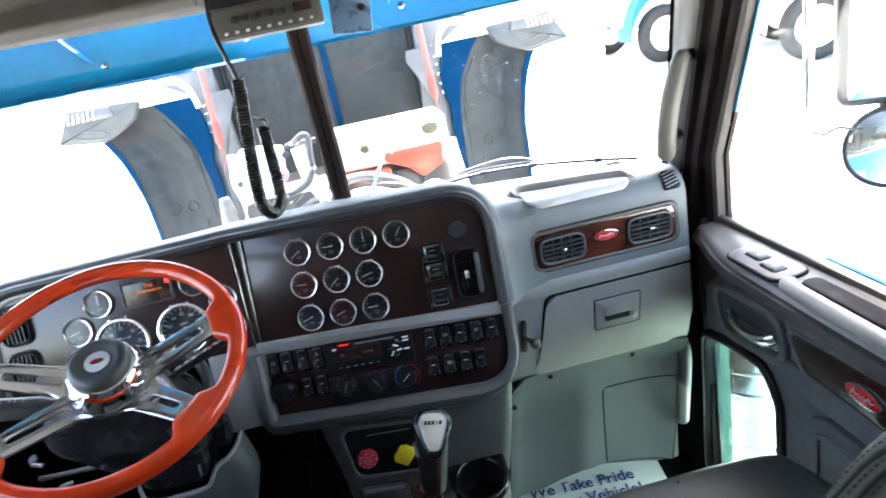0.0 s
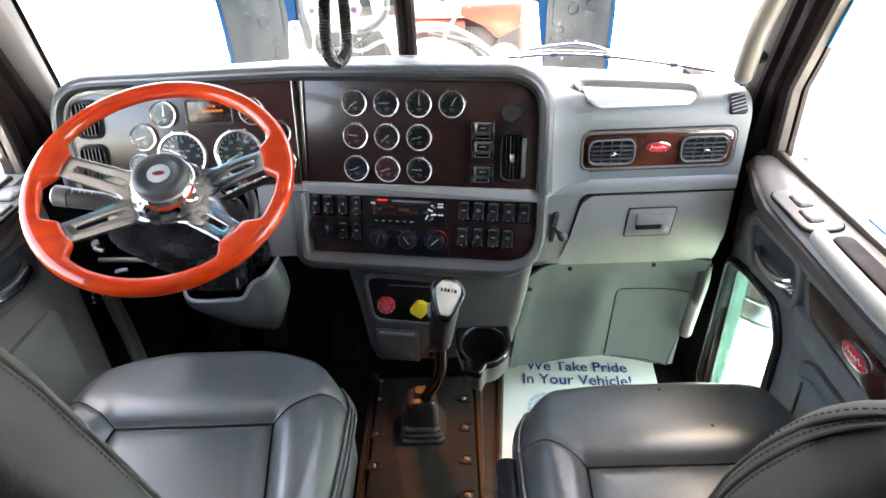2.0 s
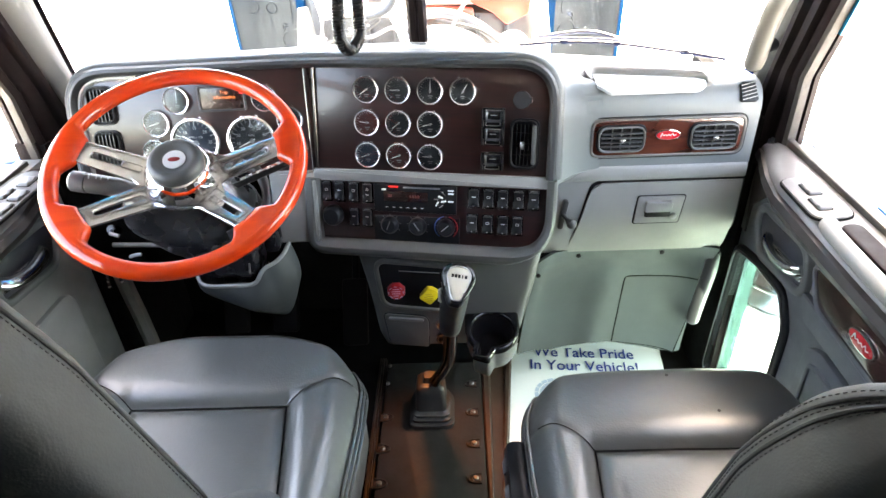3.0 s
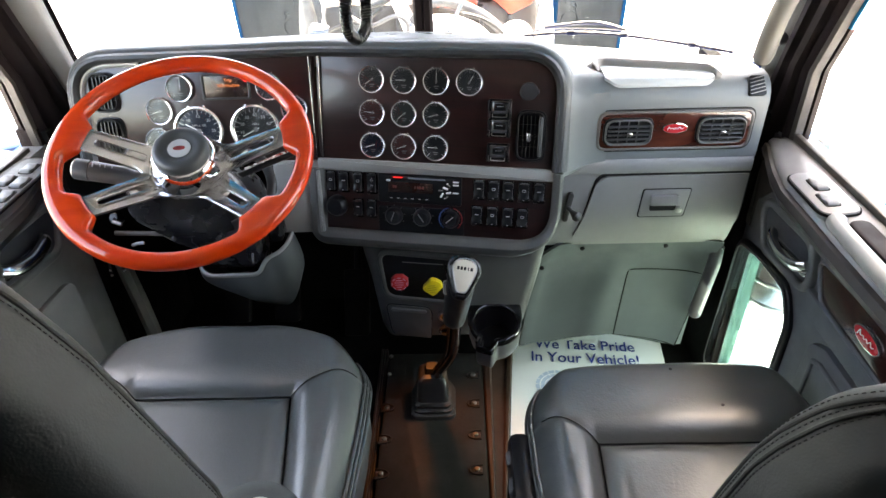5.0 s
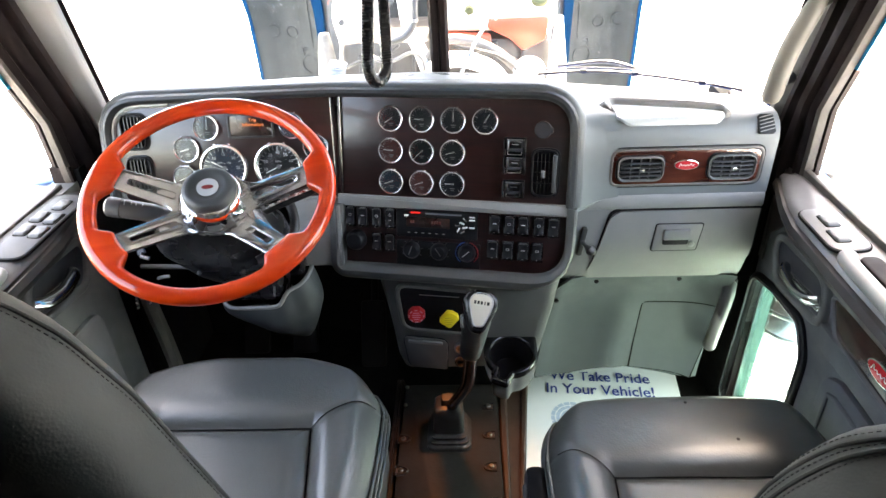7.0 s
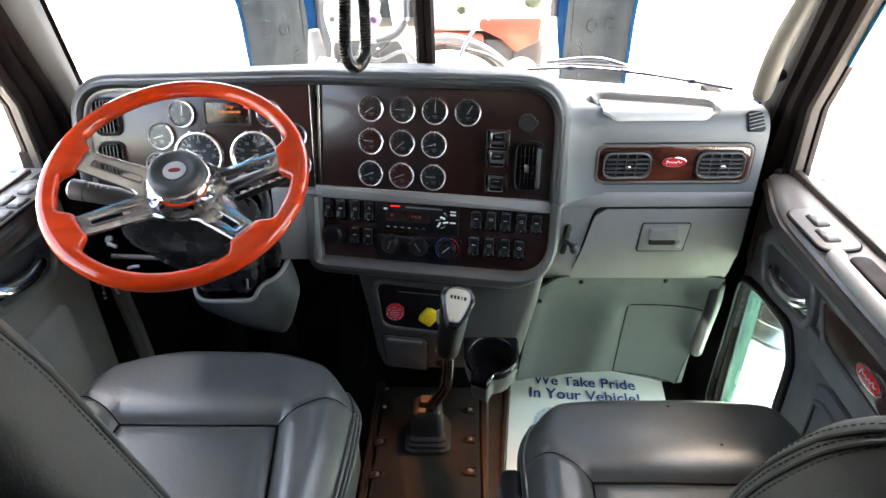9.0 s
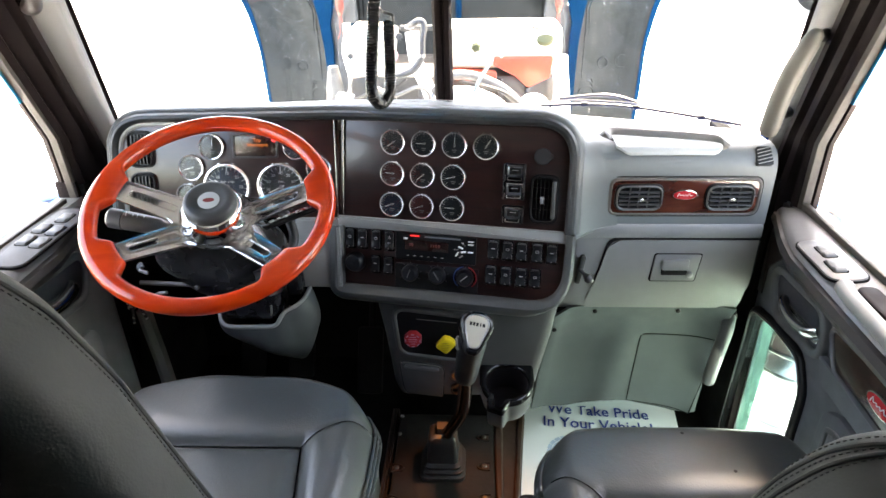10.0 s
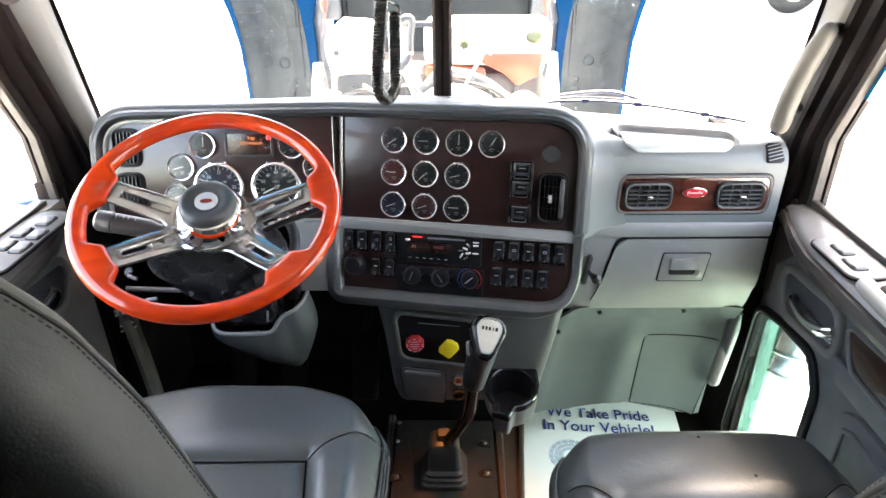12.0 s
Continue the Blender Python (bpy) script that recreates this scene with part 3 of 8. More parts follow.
P = 0.0715
for i, j, ang, face in ((0, 0, 215, M_FACE), (1, 0, 180, M_FACE), (2, 0, 90, M_FACE), (3, 0, 58, M_FACE),
                        (0, 1, 175, M_FACERED), (1, 1, 220, M_FACE), (2, 1, 195, M_FACE),
                        (0, 2, 200, M_FACEBLUE), (1, 2, 200, M_FACERED), (2, 2, 180, M_FACE)):
    gauge(0.030, 0.128 + P * i, 0.0725 - P * j, CENTRE, face, ang)
for s, w, ang in ((-0.302, 0.057, 85), (-0.355, 0.008, 195), (-0.367, -0.059, 200), (-0.103, 0.056, 120), (-0.051, 0.006, 200), (-0.045, -0.059, 200)):
    gauge(0.031, s, w, CLUSTER, M_FACE, ang)
gauge(0.058, -0.272, -0.038, CLUSTER, M_FACEBLUE, 152, "tachometer", ("0", "5", "10", "15", "20", "25", "30"), "RPM x 100")
gauge(0.058, -0.143, -0.038, CLUSTER, M_FACE, 205, "speedometer", ("0", "10", "20", "30", "40", "50", "60", "70", "80"), "MPH")

# driver's message display
disp = part("message_display", plate(rect(0.104, 0.052, 0.005, -0.199, 0.058), -0.004, 0.003, 0.001), M_DISPLAY, dash, "dark message display", at=CLUSTER)
part("display_rim", ring(rect(0.108, 0.056, 0.006, -0.199, 0.058), rect(0.098, 0.046, 0.004, -0.199, 0.058), -0.002, 0.006, 0.0012), M_HOOD, disp)
writing("display_text", "Trip\nInformation", 0.0076, M_ORANGELED, disp, Matrix.Translation((-0.193, -0.0036, 0.066)), 0.0002, label="glowing orange letters")
part("warning_light", lathe([(0.006, 0), (0.006, 0.002), (0.002, 0.0035), (0, 0.0035)], 14, at=Matrix.Translation((-0.153, -0.003, 0.073)) @ pose(0, 0, 0, 90, 0, 0)), M_REDLED, disp, "small red warning lamp")


# louvred air vents
def vent(w, h, at, parent, n, upright=False, label="black louvred air vent", rim=None, knob=True):
    body = part("air_vent", plate(rect(w * 0.96, h * 0.96, min(w, h) * 0.3), -0.004, 0.0015), M_BLACK, parent, label, at=at)
    part("vent_rim", ring(rect(w, h, min(w, h) * 0.36, n=7), rect(w - 0.006, h - 0.006, min(w, h) * 0.33, n=7), -0.004, 0.011, 0.0018), rim or M_BLACK, body)
    slat = M_SLATS if rim else M_HOOD
    part("vent_gap", ring(rect(w + 0.006, h + 0.006, min(w, h) * 0.38, n=7), rect(w - 0.001, h - 0.001, min(w, h) * 0.355, n=7), -0.004, 0.004, 0.0006), M_BLACK, body)
    for i in range(n):
        f = (i + 1) / (n + 1) - 0.5
        if upright:
            part("louvre", box((0.0018, 0.008, h * 0.84), (f * w * 0.86, -0.007, 0)), M_BLACKSATIN, body, smooth=False)
        else:
            part("louvre", box((w * 0.88, 0.008, 0.0020), (0, -0.0085, f * h * 0.84), 0.0006, 1, turn=pose(0, 0, 0, 12, 0, 0)), slat, body, smooth=False)
    for i in range(3):
        f = (i + 1) / 4 - 0.5
        if upright:
            part("vane", box((w * 0.84, 0.003, 0.0022), (0, -0.003, f * h * 0.9)), M_BLACK, body, smooth=False)
        else:
            part("vane", box((0.0022, 0.006, h * 0.80), (f * w * 0.80, -0.0045, 0)), slat, body, smooth=False)
    if knob:
        part("vent_knob", box((0.009, 0.014, 0.018) if upright else (0.012, 0.010, 0.008), (-0.004 if upright else 0, -0.014, 0), 0.002), M_BEZEL, body, "bright thumb knob")
    return body


vent(0.058, 0.105, CENTRE @ Matrix.Translation((0.478, 0, -0.036)), dash, 5, True, "upright black louvred air vent")
part("vent_shutter", box((0.010, 0.014, 0.084), (0.4985, -0.008, -0.036), 0.004), M_CONSOLE, dash, "grey thumb wheel strip", at=CENTRE)
for w in (0.052, -0.047):
    vent(0.058, 0.082, CLUSTER @ Matrix.Translation((-0.474, 0, w)), dash, 5, True, "upright black louvred air vent", knob=False)


# rocker switches
def rocker(s, w, wide=0.024, tall=0.044, mark=1):
    body = part("switch", plate(rect(wide, tall, 0.002), -0.004, 0.0035, 0.0012), M_BLACKSATIN, dash, at=CENTRE @ Matrix.Translation((s, 0, w)))
    rows = []
    for z, d in ((-tall * 0.40, 0.002), (-tall * 0.385, 0.0085), (-tall * 0.34, 0.0100), (-tall * 0.20, 0.0068), (0.0, 0.0048), (tall * 0.22, 0.0046), (tall * 0.35, 0.0058), (tall * 0.395, 0.0050), (tall * 0.41, 0.001)):
        rows.append([(-wide * 0.40, -0.003 - d * 0.86, z), (-wide * 0.36, -0.003 - d, z), (wide * 0.36, -0.003 - d, z), (wide * 0.40, -0.003 - d * 0.86, z), (wide * 0.40, 0.001, z), (-wide * 0.40, 0.001, z)])
    part("rocker", loft(rows), M_ROCKER, body)
    bm = bmesh.new()
    if mark == 1:
        box((wide * 0.32, 0.0006, 0.0020), (0, -0.0079, tall * 0.08), bm=bm)
    elif mark == 2:
        ring(rect(wide * 0.30, tall * 0.12, 0.002, 0, tall * 0.09), rect(wide * 0.30 - 0.0022, tall * 0.12 - 0.0022, 0.001, 0, tall * 0.09), 0.0074, 0.0081, 0.0002, bm=bm)
    else:
        tri3 = [(-wide * 0.15, tall * 0.12), (wide * 0.15, tall * 0.12), (0, tall * 0.27)]
        ring(tri3, shift(tri3, 0.0012), 0.0074, 0.0081, 0.0001, bm=bm)
        low3 = [(-wide * 0.15, -tall * 0.06), (wide * 0.15, -tall * 0.06), (0, -tall * 0.21)]
        part("symbol", ring(low3, shift(low3, 0.0012), 0.0082, 0.0090, 0.0001), M_GREYPRINT, body, "small pale symbol", smooth=False)
    part("symbol", bm, M_GREYPRINT, body, "small pale symbol", smooth=False)
    part("indicator", box((wide * 0.12, 0.0008, 0.0014), (0, -0.0128, -tall * 0.34)), M_GREYPRINT, body, smooth=False)
    part("legend", box((wide * 0.62, 0.0005, 0.0013), (0, -0.0038, tall * 0.455)), M_DIM, body, smooth=False)


for u, k in ((-0.102, 2), (-0.071, 1), (-0.037, 2), (-0.004, 3)):
    rocker(u + 0.128, -0.159, mark=k, tall=0.05)
for u in (-0.038, -0.006):
    rocker(u + 0.128, -0.219, mark=1)
for k, u in enumerate((0.243, 0.276, 0.308, 0.343, 0.376)):
    rocker(u + 0.128, -0.160, mark=1 + (k % 2), wide=0.026, tall=0.046)
for k, u in enumerate((0.240, 0.275, 0.310, 0.342)):
    rocker(u + 0.128, -0.220, mark=1 + (k % 2), wide=0.026, tall=0.046)
# guarded switches beside the gauges
for w in (0.0195, -0.0205, -0.0745):
    body = part("guarded_switch", plate(rect(0.049, 0.041, 0.003), -0.004, 0.004, 0.002), M_BLACK, dash, at=CENTRE @ Matrix.Translation((0.41, 0, w)))
    part("cover", plate(rounded([(-0.019, -0.011), (0.019, -0.011), (0.020, 0.0175), (-0.020, 0.0175)], 0.004, 4), 0, 0.012, 0.004), M_SMOKE, body, "smoky switch cover")
    part("cover_window", plate(rect(0.026, 0.015, 0.002, 0.001, 0.0045), 0.011, 0.0128, 0.0006), M_BLACKGLOSS, body, "glossy black window of the cover")
    part("cover_legend", box((0.014, 0.0006, 0.0012), (0.001, -0.0131, 0.006)), M_DIM, body, smooth=False)
    # highlight on the cover's top edge, made as a steel rod
    part("edge_glint", tube([(-0.017, -0.0125, 0.0165), (0.017, -0.0125, 0.0165)], 0.0008, 6), M_STEEL, body, "bright rod drawn as a glint on the edge")
    for sx in (-1, 1):
        part("guard", box((0.0035, 0.016, 0.038), (sx * 0.0222, -0.010, 0), 0.0012), M_BLACKSATIN, body, "black side guard")
    part("hinge", tube([(-0.020, -0.011, 0.0185), (0.020, -0.011, 0.0185)], 0.0020, 8), M_BLACKSATIN, body)
    part("rocker", box((0.034, 0.010, 0.007), (0, -0.006, -0.0160), 0.002), M_BLACKGLOSS, body)
    clip = smooth_path([(-0.015, -0.010, -0.010), (-0.0155, -0.013, -0.0140), (-0.012, -0.014, -0.0158), (0.012, -0.014, -0.0158), (0.0155, -0.013, -0.0140), (0.015, -0.010, -0.010)], 4)
    part("clip", tube(clip, 0.0011 if w < -0.05 else 0.0007, 6), M_STEEL, body, "wire clip")
lk = part("round_plug", lathe([(0.019, -0.002), (0.019, 0.004), (0.017, 0.006), (0.0, 0.006)], 28), M_PLUG, dash, "round dark grey blanking plug", at=CENTRE @ Matrix.Translation((0.469, 0, 0.0575)) @ pose(0, 0, 0, 90, 0, 0))
part("tab", box((0.006, 0.012, 0.006), (0.019, 0, 0.003), 0.001), M_PLUG, lk)

# radio
radio = part("radio", plate(rect(0.192, 0.066, 0.003, 0.236, -0.167), -0.01, 0.007, 0.002), M_BLACK, dash, "black car radio", at=CENTRE)
part("radio_display", plate(rect(0.104, 0.024, 0.002, 0.215, -0.163), 0.006, 0.0085, 0.0005), M_DISPLAY, radio, "dark radio display")
for i, x in enumerate((0.176, 0.181, 0.226, 0.232, 0.238, 0.2445)):
    part("glyph", box((0.0036, 0.0004, 0.006), (x, -0.0087, -0.162)), M_GLYPH, radio, "faint red display bar", smooth=False)
part("tape_slot", box((0.085, 0.002, 0.0035), (0.252, -0.0078, -0.1415)), M_DIM, radio, smooth=False)
part("red_lamp", box((0.022, 0.001, 0.0022), (0.186, -0.0078, -0.1405)), M_REDLED, radio, "lit red strip", smooth=False)
part("eject_button", box((0.010, 0.004, 0.004), (0.164, -0.008, -0.148), 0.001), M_WHITE, radio)
for i in range(6):
    part("preset_button", box((0.010, 0.004, 0.004), (0.171 + 0.0165 * i, -0.008, -0.1885), 0.001), M_BLACKGLOSS, radio)
    part("preset_legend", box((0.0060, 0.0006, 0.0014), (0.171 + 0.0165 * i, -0.0103, -0.1880)), M_GREYPRINT, radio, smooth=False)
for i, (x, z, a) in enumerate(((0.286, -0.165, 0), (0.296, -0.160, 20), (0.303, -0.152, 35), (0.303, -0.170, -10), (0.298, -0.181, -30), (0.288, -0.176, -60))):
    part("control_button", box((0.012, 0.005, 0.0038), (x, -0.009, z), 0.0012, turn=pose(0, 0, 0, 0, a, 0)), M_WHITE if i % 2 else M_SATIN, radio)
for z in (-0.145, -0.152, -0.170):
    part("key", box((0.013, 0.004, 0.0030), (0.319, -0.008, z), 0.001), M_WHITE, radio)

# heater controls
hvac = part("heater_control", plate(rect(0.200, 0.060, 0.003, 0.239, -0.240), -0.01, 0.003, 0.001), M_BLACK, dash, "black heater control panel", at=CENTRE)
for i, x in enumerate((0.176, 0.242, 0.308)):
    kn = part("heater_knob", lathe([(0.021, 0), (0.021, 0.006), (0.017, 0.014), (0.015, 0.017), (0, 0.017)], 24, at=Matrix.Translation((x, -0.003, -0.232)) @ pose(0, 0, 0, 90, 0, 0)), M_BLACK, hvac)
    part("pointer", box((0.0022, 0.0015, 0.022), (x, -0.0205, -0.230), turn=pose(0, 0, 0, 0, (20, -35, 48)[i], 0)), M_GREYPRINT if i == 2 else M_DIM, kn, smooth=False)
    for j in range(7):
        a = radians(210 - 240 * j / 6)
        bm = box((0.0040, 0.0008, 0.0013), (x + 0.0245 * math.cos(a), -0.0034, -0.232 + 0.0245 * math.sin(a)), turn=Matrix.Rotation(-a, 4, "Y"))
        part("mark", bm, M_COLD if (i == 2 and j < 3) else (M_REDKNOB if i == 2 and j > 4 else M_DIM), kn, smooth=False)
arc = [(0.308 + 0.0265 * math.cos(radians(q)), -0.004, -0.232 + 0.0265 * math.sin(radians(q))) for q in range(100, 236, 9)]
part("cold_arc", tube(arc, 0.0011, 6), M_COLD, hvac, "blue cold arc")
arc = [(0.308 + 0.0265 * math.cos(radians(q)), -0.004, -0.232 + 0.0265 * math.sin(radians(q))) for q in range(-50, 81, 9)]
part("hot_arc", tube(arc, 0.0011, 6), M_REDKNOB, hvac, "red hot arc")
part("round_knob", lathe([(0.025, 0), (0.025, 0.010), (0.021, 0.020), (0.018, 0.024), (0.008, 0.025), (0, 0.023)], 28, at=Matrix.Translation((0.040, -0.001, -0.2155)) @ pose(0, 0, 0, 90, 0, 0)), M_BLACK, dash, "large black ribbed knob", at=CENTRE)

# top pad, from the rim of the instrument hood to the foot of the windscreen
def dash_front(x):
    """The near edge of the top pad."""
    s = (x + 0.192)
    yp = 1.318 - max(0, s) * math.tan(radians(9.6)) + 0.004
    zp = 1.003 if x < 0.2 else 1.003 - 0.0
    if x < -0.66:
        f = min(1, (-0.66 - x) / 0.11)
        zp -= 0.085 * f * f
    f = min(1, max(0, (x - 0.265) / 0.12))
    f = f * f * (3 - 2 * f)
    return yp * (1 - f) + 1.235 * f, zp * (1 - f) + 0.932 * f


def screen_foot(x):
    """The foot of the windscreen, a shallow vee with its point ahead."""
    return 1.60 - 0.24 * (abs(x) / 0.79) ** 1.25


rows = []
for i in range(0, 65):
    x = -0.765 + 1.54 * i / 64
    y0, z0 = dash_front(x)
    y1 = screen_foot(x) + 0.015
    z1 = 0.925
    row = []
    for j in range(9):
        f = j / 8
        bulge = 0.012 * math.sin(math.pi * min(1, f * 1.2)) * (1 if x < 0.3 else 0.4)
        row.append((x, y0 + (y1 - y0) * f, z0 + (z1 - z0) * f ** 1.5 + bulge))
    rows.append(row)
part("top_pad", sheet(rows, 0.05), M_PAD, dash, "slate padded dash top, lightened as skylit")
# shallow tray in the passenger's top pad
def tray_level(y):
    """Height of the tray's floor, which rolls over the front of the pad."""
    return float(np.interp(y, (1.206, 1.209, 1.213, 1.219, 1.230, 1.262, 1.32), (0.9215, 0.9300, 0.9365, 0.9405, 0.9432, 0.9455, 0.9450)))


rows = []
for i in range(25):
    f = i / 24
    x = 0.432 + 0.226 * f
    near = 1.2095 + 0.016 * max(0, 1 - (x - 0.432) / 0.028) ** 2 + 0.010 * max(0, (x - 0.640) / 0.018) ** 2
    far = 1.293 - 0.237 * (x - 0.446) + 0.004
    rows.append([(x, near + (far - near) * j / 12, tray_level(near + (far - near) * j / 12)) for j in range(13)])
part("tray", sheet(rows, 0.006), M_TRAY, dash, "smooth shallow tray")
rim_path = smooth_path([(0.430, 1.262, 0.0), (0.429, 1.268, 0.2), (0.4285, 1.274, 0.55), (0.429, 1.281, 0.9), (0.434, 1.291, 1.0), (0.448, 1.2935, 1.0), (0.500, 1.2805, 1.0), (0.570, 1.264, 1.0), (0.634, 1.249, 1.0), (0.649, 1.242, 1.0), (0.656, 1.236, 0.7), (0.659, 1.229, 0.3), (0.661, 1.224, 0.0)], 5)
rows = []
for i, p in enumerate(rim_path):
    t_ = (rim_path[min(i + 1, len(rim_path) - 1)] - rim_path[max(i - 1, 0)])
    o = Vector((-t_.y, t_.x, 0)).normalized()
    k_ = max(0.0, min(1.0, p.z))
    lean = float(np.interp(p.x, (0.45, 0.64), (2.0, 1.0)))
    row = []
    for f, h in ((-0.002, -0.002), (0.002, 0.007), (0.004, 0.0105), (0.008, 0.0125), (0.020, 0.0100), (0.036, -0.004), (0.036, -0.016), (0.0, -0.016)):
        q = Vector((p.x, p.y, 0)) + o * (f * (lean if 0 < f < 0.01 else 1) * (0.4 + 0.6 * k_))
        base = min(tray_level(p.y), tray_level(q.y) + (0.0 if f < 0.015 else -0.003))
        row.append((q.x, q.y, base + (h * k_ if h > 0 else h)))
    rows.append(row)
part("tray_rim", loft(rows), M_TRAYSHADE, dash, "tray rim with its shade painted tan")
# pale lip inside the hood on the driver's side
lip_path = [q for q in up_path if q[0] < -0.36]
part("inner_lip", trim(lip_path, [(-0.029, -0.03), (-0.029, 0.002), (-0.025, 0.006), (-0.0205, 0.006), (-0.0195, 0.0), (-0.0195, -0.03)], on_dash), M_LIGHT, dash, "pale inner lip")
# demister grille in the outer corner
DEM = Matrix.Translation((0.745, 1.2085, 0.9225)) @ pose(0, 0, 0, 50, 0, 0)
dem = part("demister_grille", plate(rounded([(-0.018, -0.020), (0.018, -0.020), (0.014, 0.022), (-0.016, 0.022)], 0.005, 4), -0.01, 0.0015, 0.0006, put=lambda x, y, d: (x, y, d)), M_BLACK, dash, "black demister grille", at=DEM)
for i in range(5):
    part("slat", box((0.032, 0.0016, 0.003), (0, -0.0140 + 0.0078 * i, 0.0025), 0.0008, 1, turn=pose(0, 0, 0, 0, 0, 14)), M_LIGHT, dem, smooth=False)

# passenger's side: padded face, pale lip, glove box
def extrude_x(profile, x0, x1, n=1, bm=None):
    rows = [[(x0 + (x1 - x0) * i / n, y, z) for y, z in profile] for i in range(n + 1)]
    return loft(rows, bm=bm)


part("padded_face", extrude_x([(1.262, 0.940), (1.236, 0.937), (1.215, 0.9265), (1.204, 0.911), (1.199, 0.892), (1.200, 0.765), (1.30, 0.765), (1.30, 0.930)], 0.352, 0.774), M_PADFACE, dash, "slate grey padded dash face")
# the face sweeps up out of the hood's rim in one hollow curve
rows = []
side = [q for q in up_path if q[0] > 0.40] + [(0.547, -0.126)]
run = [0.0]
for a, b in zip(side, side[1:]):
    run.append(run[-1] + math.hypot(b[0] - a[0], b[1] - a[1]))
SWEEP = ((0.0, 0.24, 1.350, 0.984), (0.13, 0.31, 1.350, 0.964), (0.35, 0.40, 1.290, 0.947), (0.47, 0.435, 1.240, 0.943), (0.54, 0.442, 1.2005, 0.915), (0.60, 0.446, 1.1985, 0.885), (1.0, 0.446, 1.1985, 0.762))
for k, (s_, w_) in enumerate(side):
    a, b = Vector(side[max(0, k - 1)]), Vector(side[min(len(side) - 1, k + 1)])
    tn = (b - a).normalized()
    p0 = Vector(on_dash(s_ - tn.y * 0.003, w_ + tn.x * 0.003, 0.004))
    q = run[k] / run[-1]
    p1 = Vector([float(np.interp(q, [r[0] for r in SWEEP], [r[i] for r in SWEEP])) for i in (1, 2, 3)])
    c = Vector((p0.x + 0.30 * (p1.x - p0.x), p0.y + 0.85 * (p1.y - p0.y), p0.z + 0.8 * (p1.z - p0.z)))
    rows.append([(1 - f) ** 2 * p0 + 2 * f * (1 - f) * c + f * f * p1 for f in [i / 14 for i in range(15)]])
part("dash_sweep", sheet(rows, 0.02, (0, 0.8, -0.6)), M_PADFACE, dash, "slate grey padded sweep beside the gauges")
part("pale_lip", extrude_x([(1.200, 0.7645), (1.196, 0.760), (1.195, 0.738), (1.199, 0.730), (1.30, 0.730), (1.30, 0.7645)], 0.335, 0.772), M_LIGHT, dash, "warm grey plastic lip")
part("lower_face", extrude_x([(1.204, 0.729), (1.204, 0.64), (1.212, 0.585), (1.226, 0.540), (1.240, 0.514), (1.33, 0.514), (1.33, 0.729)], 0.322, 0.772), M_LIGHT, dash, "warm grey lower dash")
GLOVE = rounded([(0.394, 0.522), (0.735, 0.522), (0.772, 0.59), (0.772, 0.7245), (0.436, 0.7245)], [0.004, 0.03, 0.05, 0.006, 0.025], 6)


def on_glove(x, z, d):
    y = 1.204 if z > 0.64 else 1.204 + 0.030 * ((0.64 - z) / 0.104) ** 1.7
    return (x, y - d, z)


part("glove_gap", ring(dense(shift(GLOVE, -0.004)), dense(shift(GLOVE, 0.004)), -0.004, 0.002, 0.0004, put=on_glove), M_BLACK, dash)
glove_bm = bmesh.new()
gx = [0.40 + 0.372 * i / 24 for i in range(25)]
rows = []
for k in range(13):
    z = 0.524 + 0.199 * k / 12
    lo = 0.396 + 0.041 * max(0, (z - 0.55)) / 0.175
    lo += 0.022 * max(0, (z - 0.70) / 0.024) ** 2
    hi = 0.771 - 0.040 * max(0, (0.59 - z) / 0.066) ** 1.5
    rows.append([on_glove(lo + (hi - lo) * i / 24, z, 0.006) for i in range(25)])
glove = part("glove_box_door", sheet(rows, 0.012, (0, 1, 0)), M_LIGHT, dash, "warm grey glove box lid")
latch = part("latch_plate", plate(rounded([(0.537, 0.618), (0.640, 0.618), (0.649, 0.688), (0.543, 0.688)], 0.006), -0.004, 0.003, 0.0015, put=lambda x, z, d: (x, 1.198 - d, z)), M_LIGHT, glove)
part("latch_groove", ring(rounded([(0.5345, 0.6155), (0.6425, 0.6155), (0.6515, 0.6905), (0.5405, 0.6905)], 0.007), rounded([(0.537, 0.618), (0.640, 0.618), (0.649, 0.688), (0.543, 0.688)], 0.006), -0.004, 0.0012, 0.0004, put=lambda x, z, d: (x, 1.198 - d, z)), M_BLACK, glove)
part("pull_recess", plate(rect(0.060, 0.038, 0.006, 0.590, 0.653), 0.002, 0.0038, 0.0005, put=lambda x, z, d: (x, 1.198 - d, z)), M_BLACK, glove)
part("pull", plate(rect(0.062, 0.028, 0.006, 0.590, 0.663), 0.002, 0.010, 0.003, put=lambda x, z, d: (x, 1.198 - d, z)), M_LIGHT, glove)
part("lock", lathe([(0.008, 0), (0.008, 0.003), (0.006, 0.004), (0, 0.004)], 16, at=Matrix.Translation((0.6265, 1.194, 0.636)) @ pose(0, 0, 0, 90, 0, 0)), M_STEEL, glove, "small metal lock")
# coat hook on the pale panel beside the glove box
hook = part("hook", plate(rect(0.013, 0.076, 0.006, 0, 0), -0.004, 0.006, 0.002), M_CATCH, dash, "worn metal catch with a ball knob", at=Matrix.Translation((0.373, 1.200, 0.646)) @ pose(0, 0, 0, 0, 9, 0))
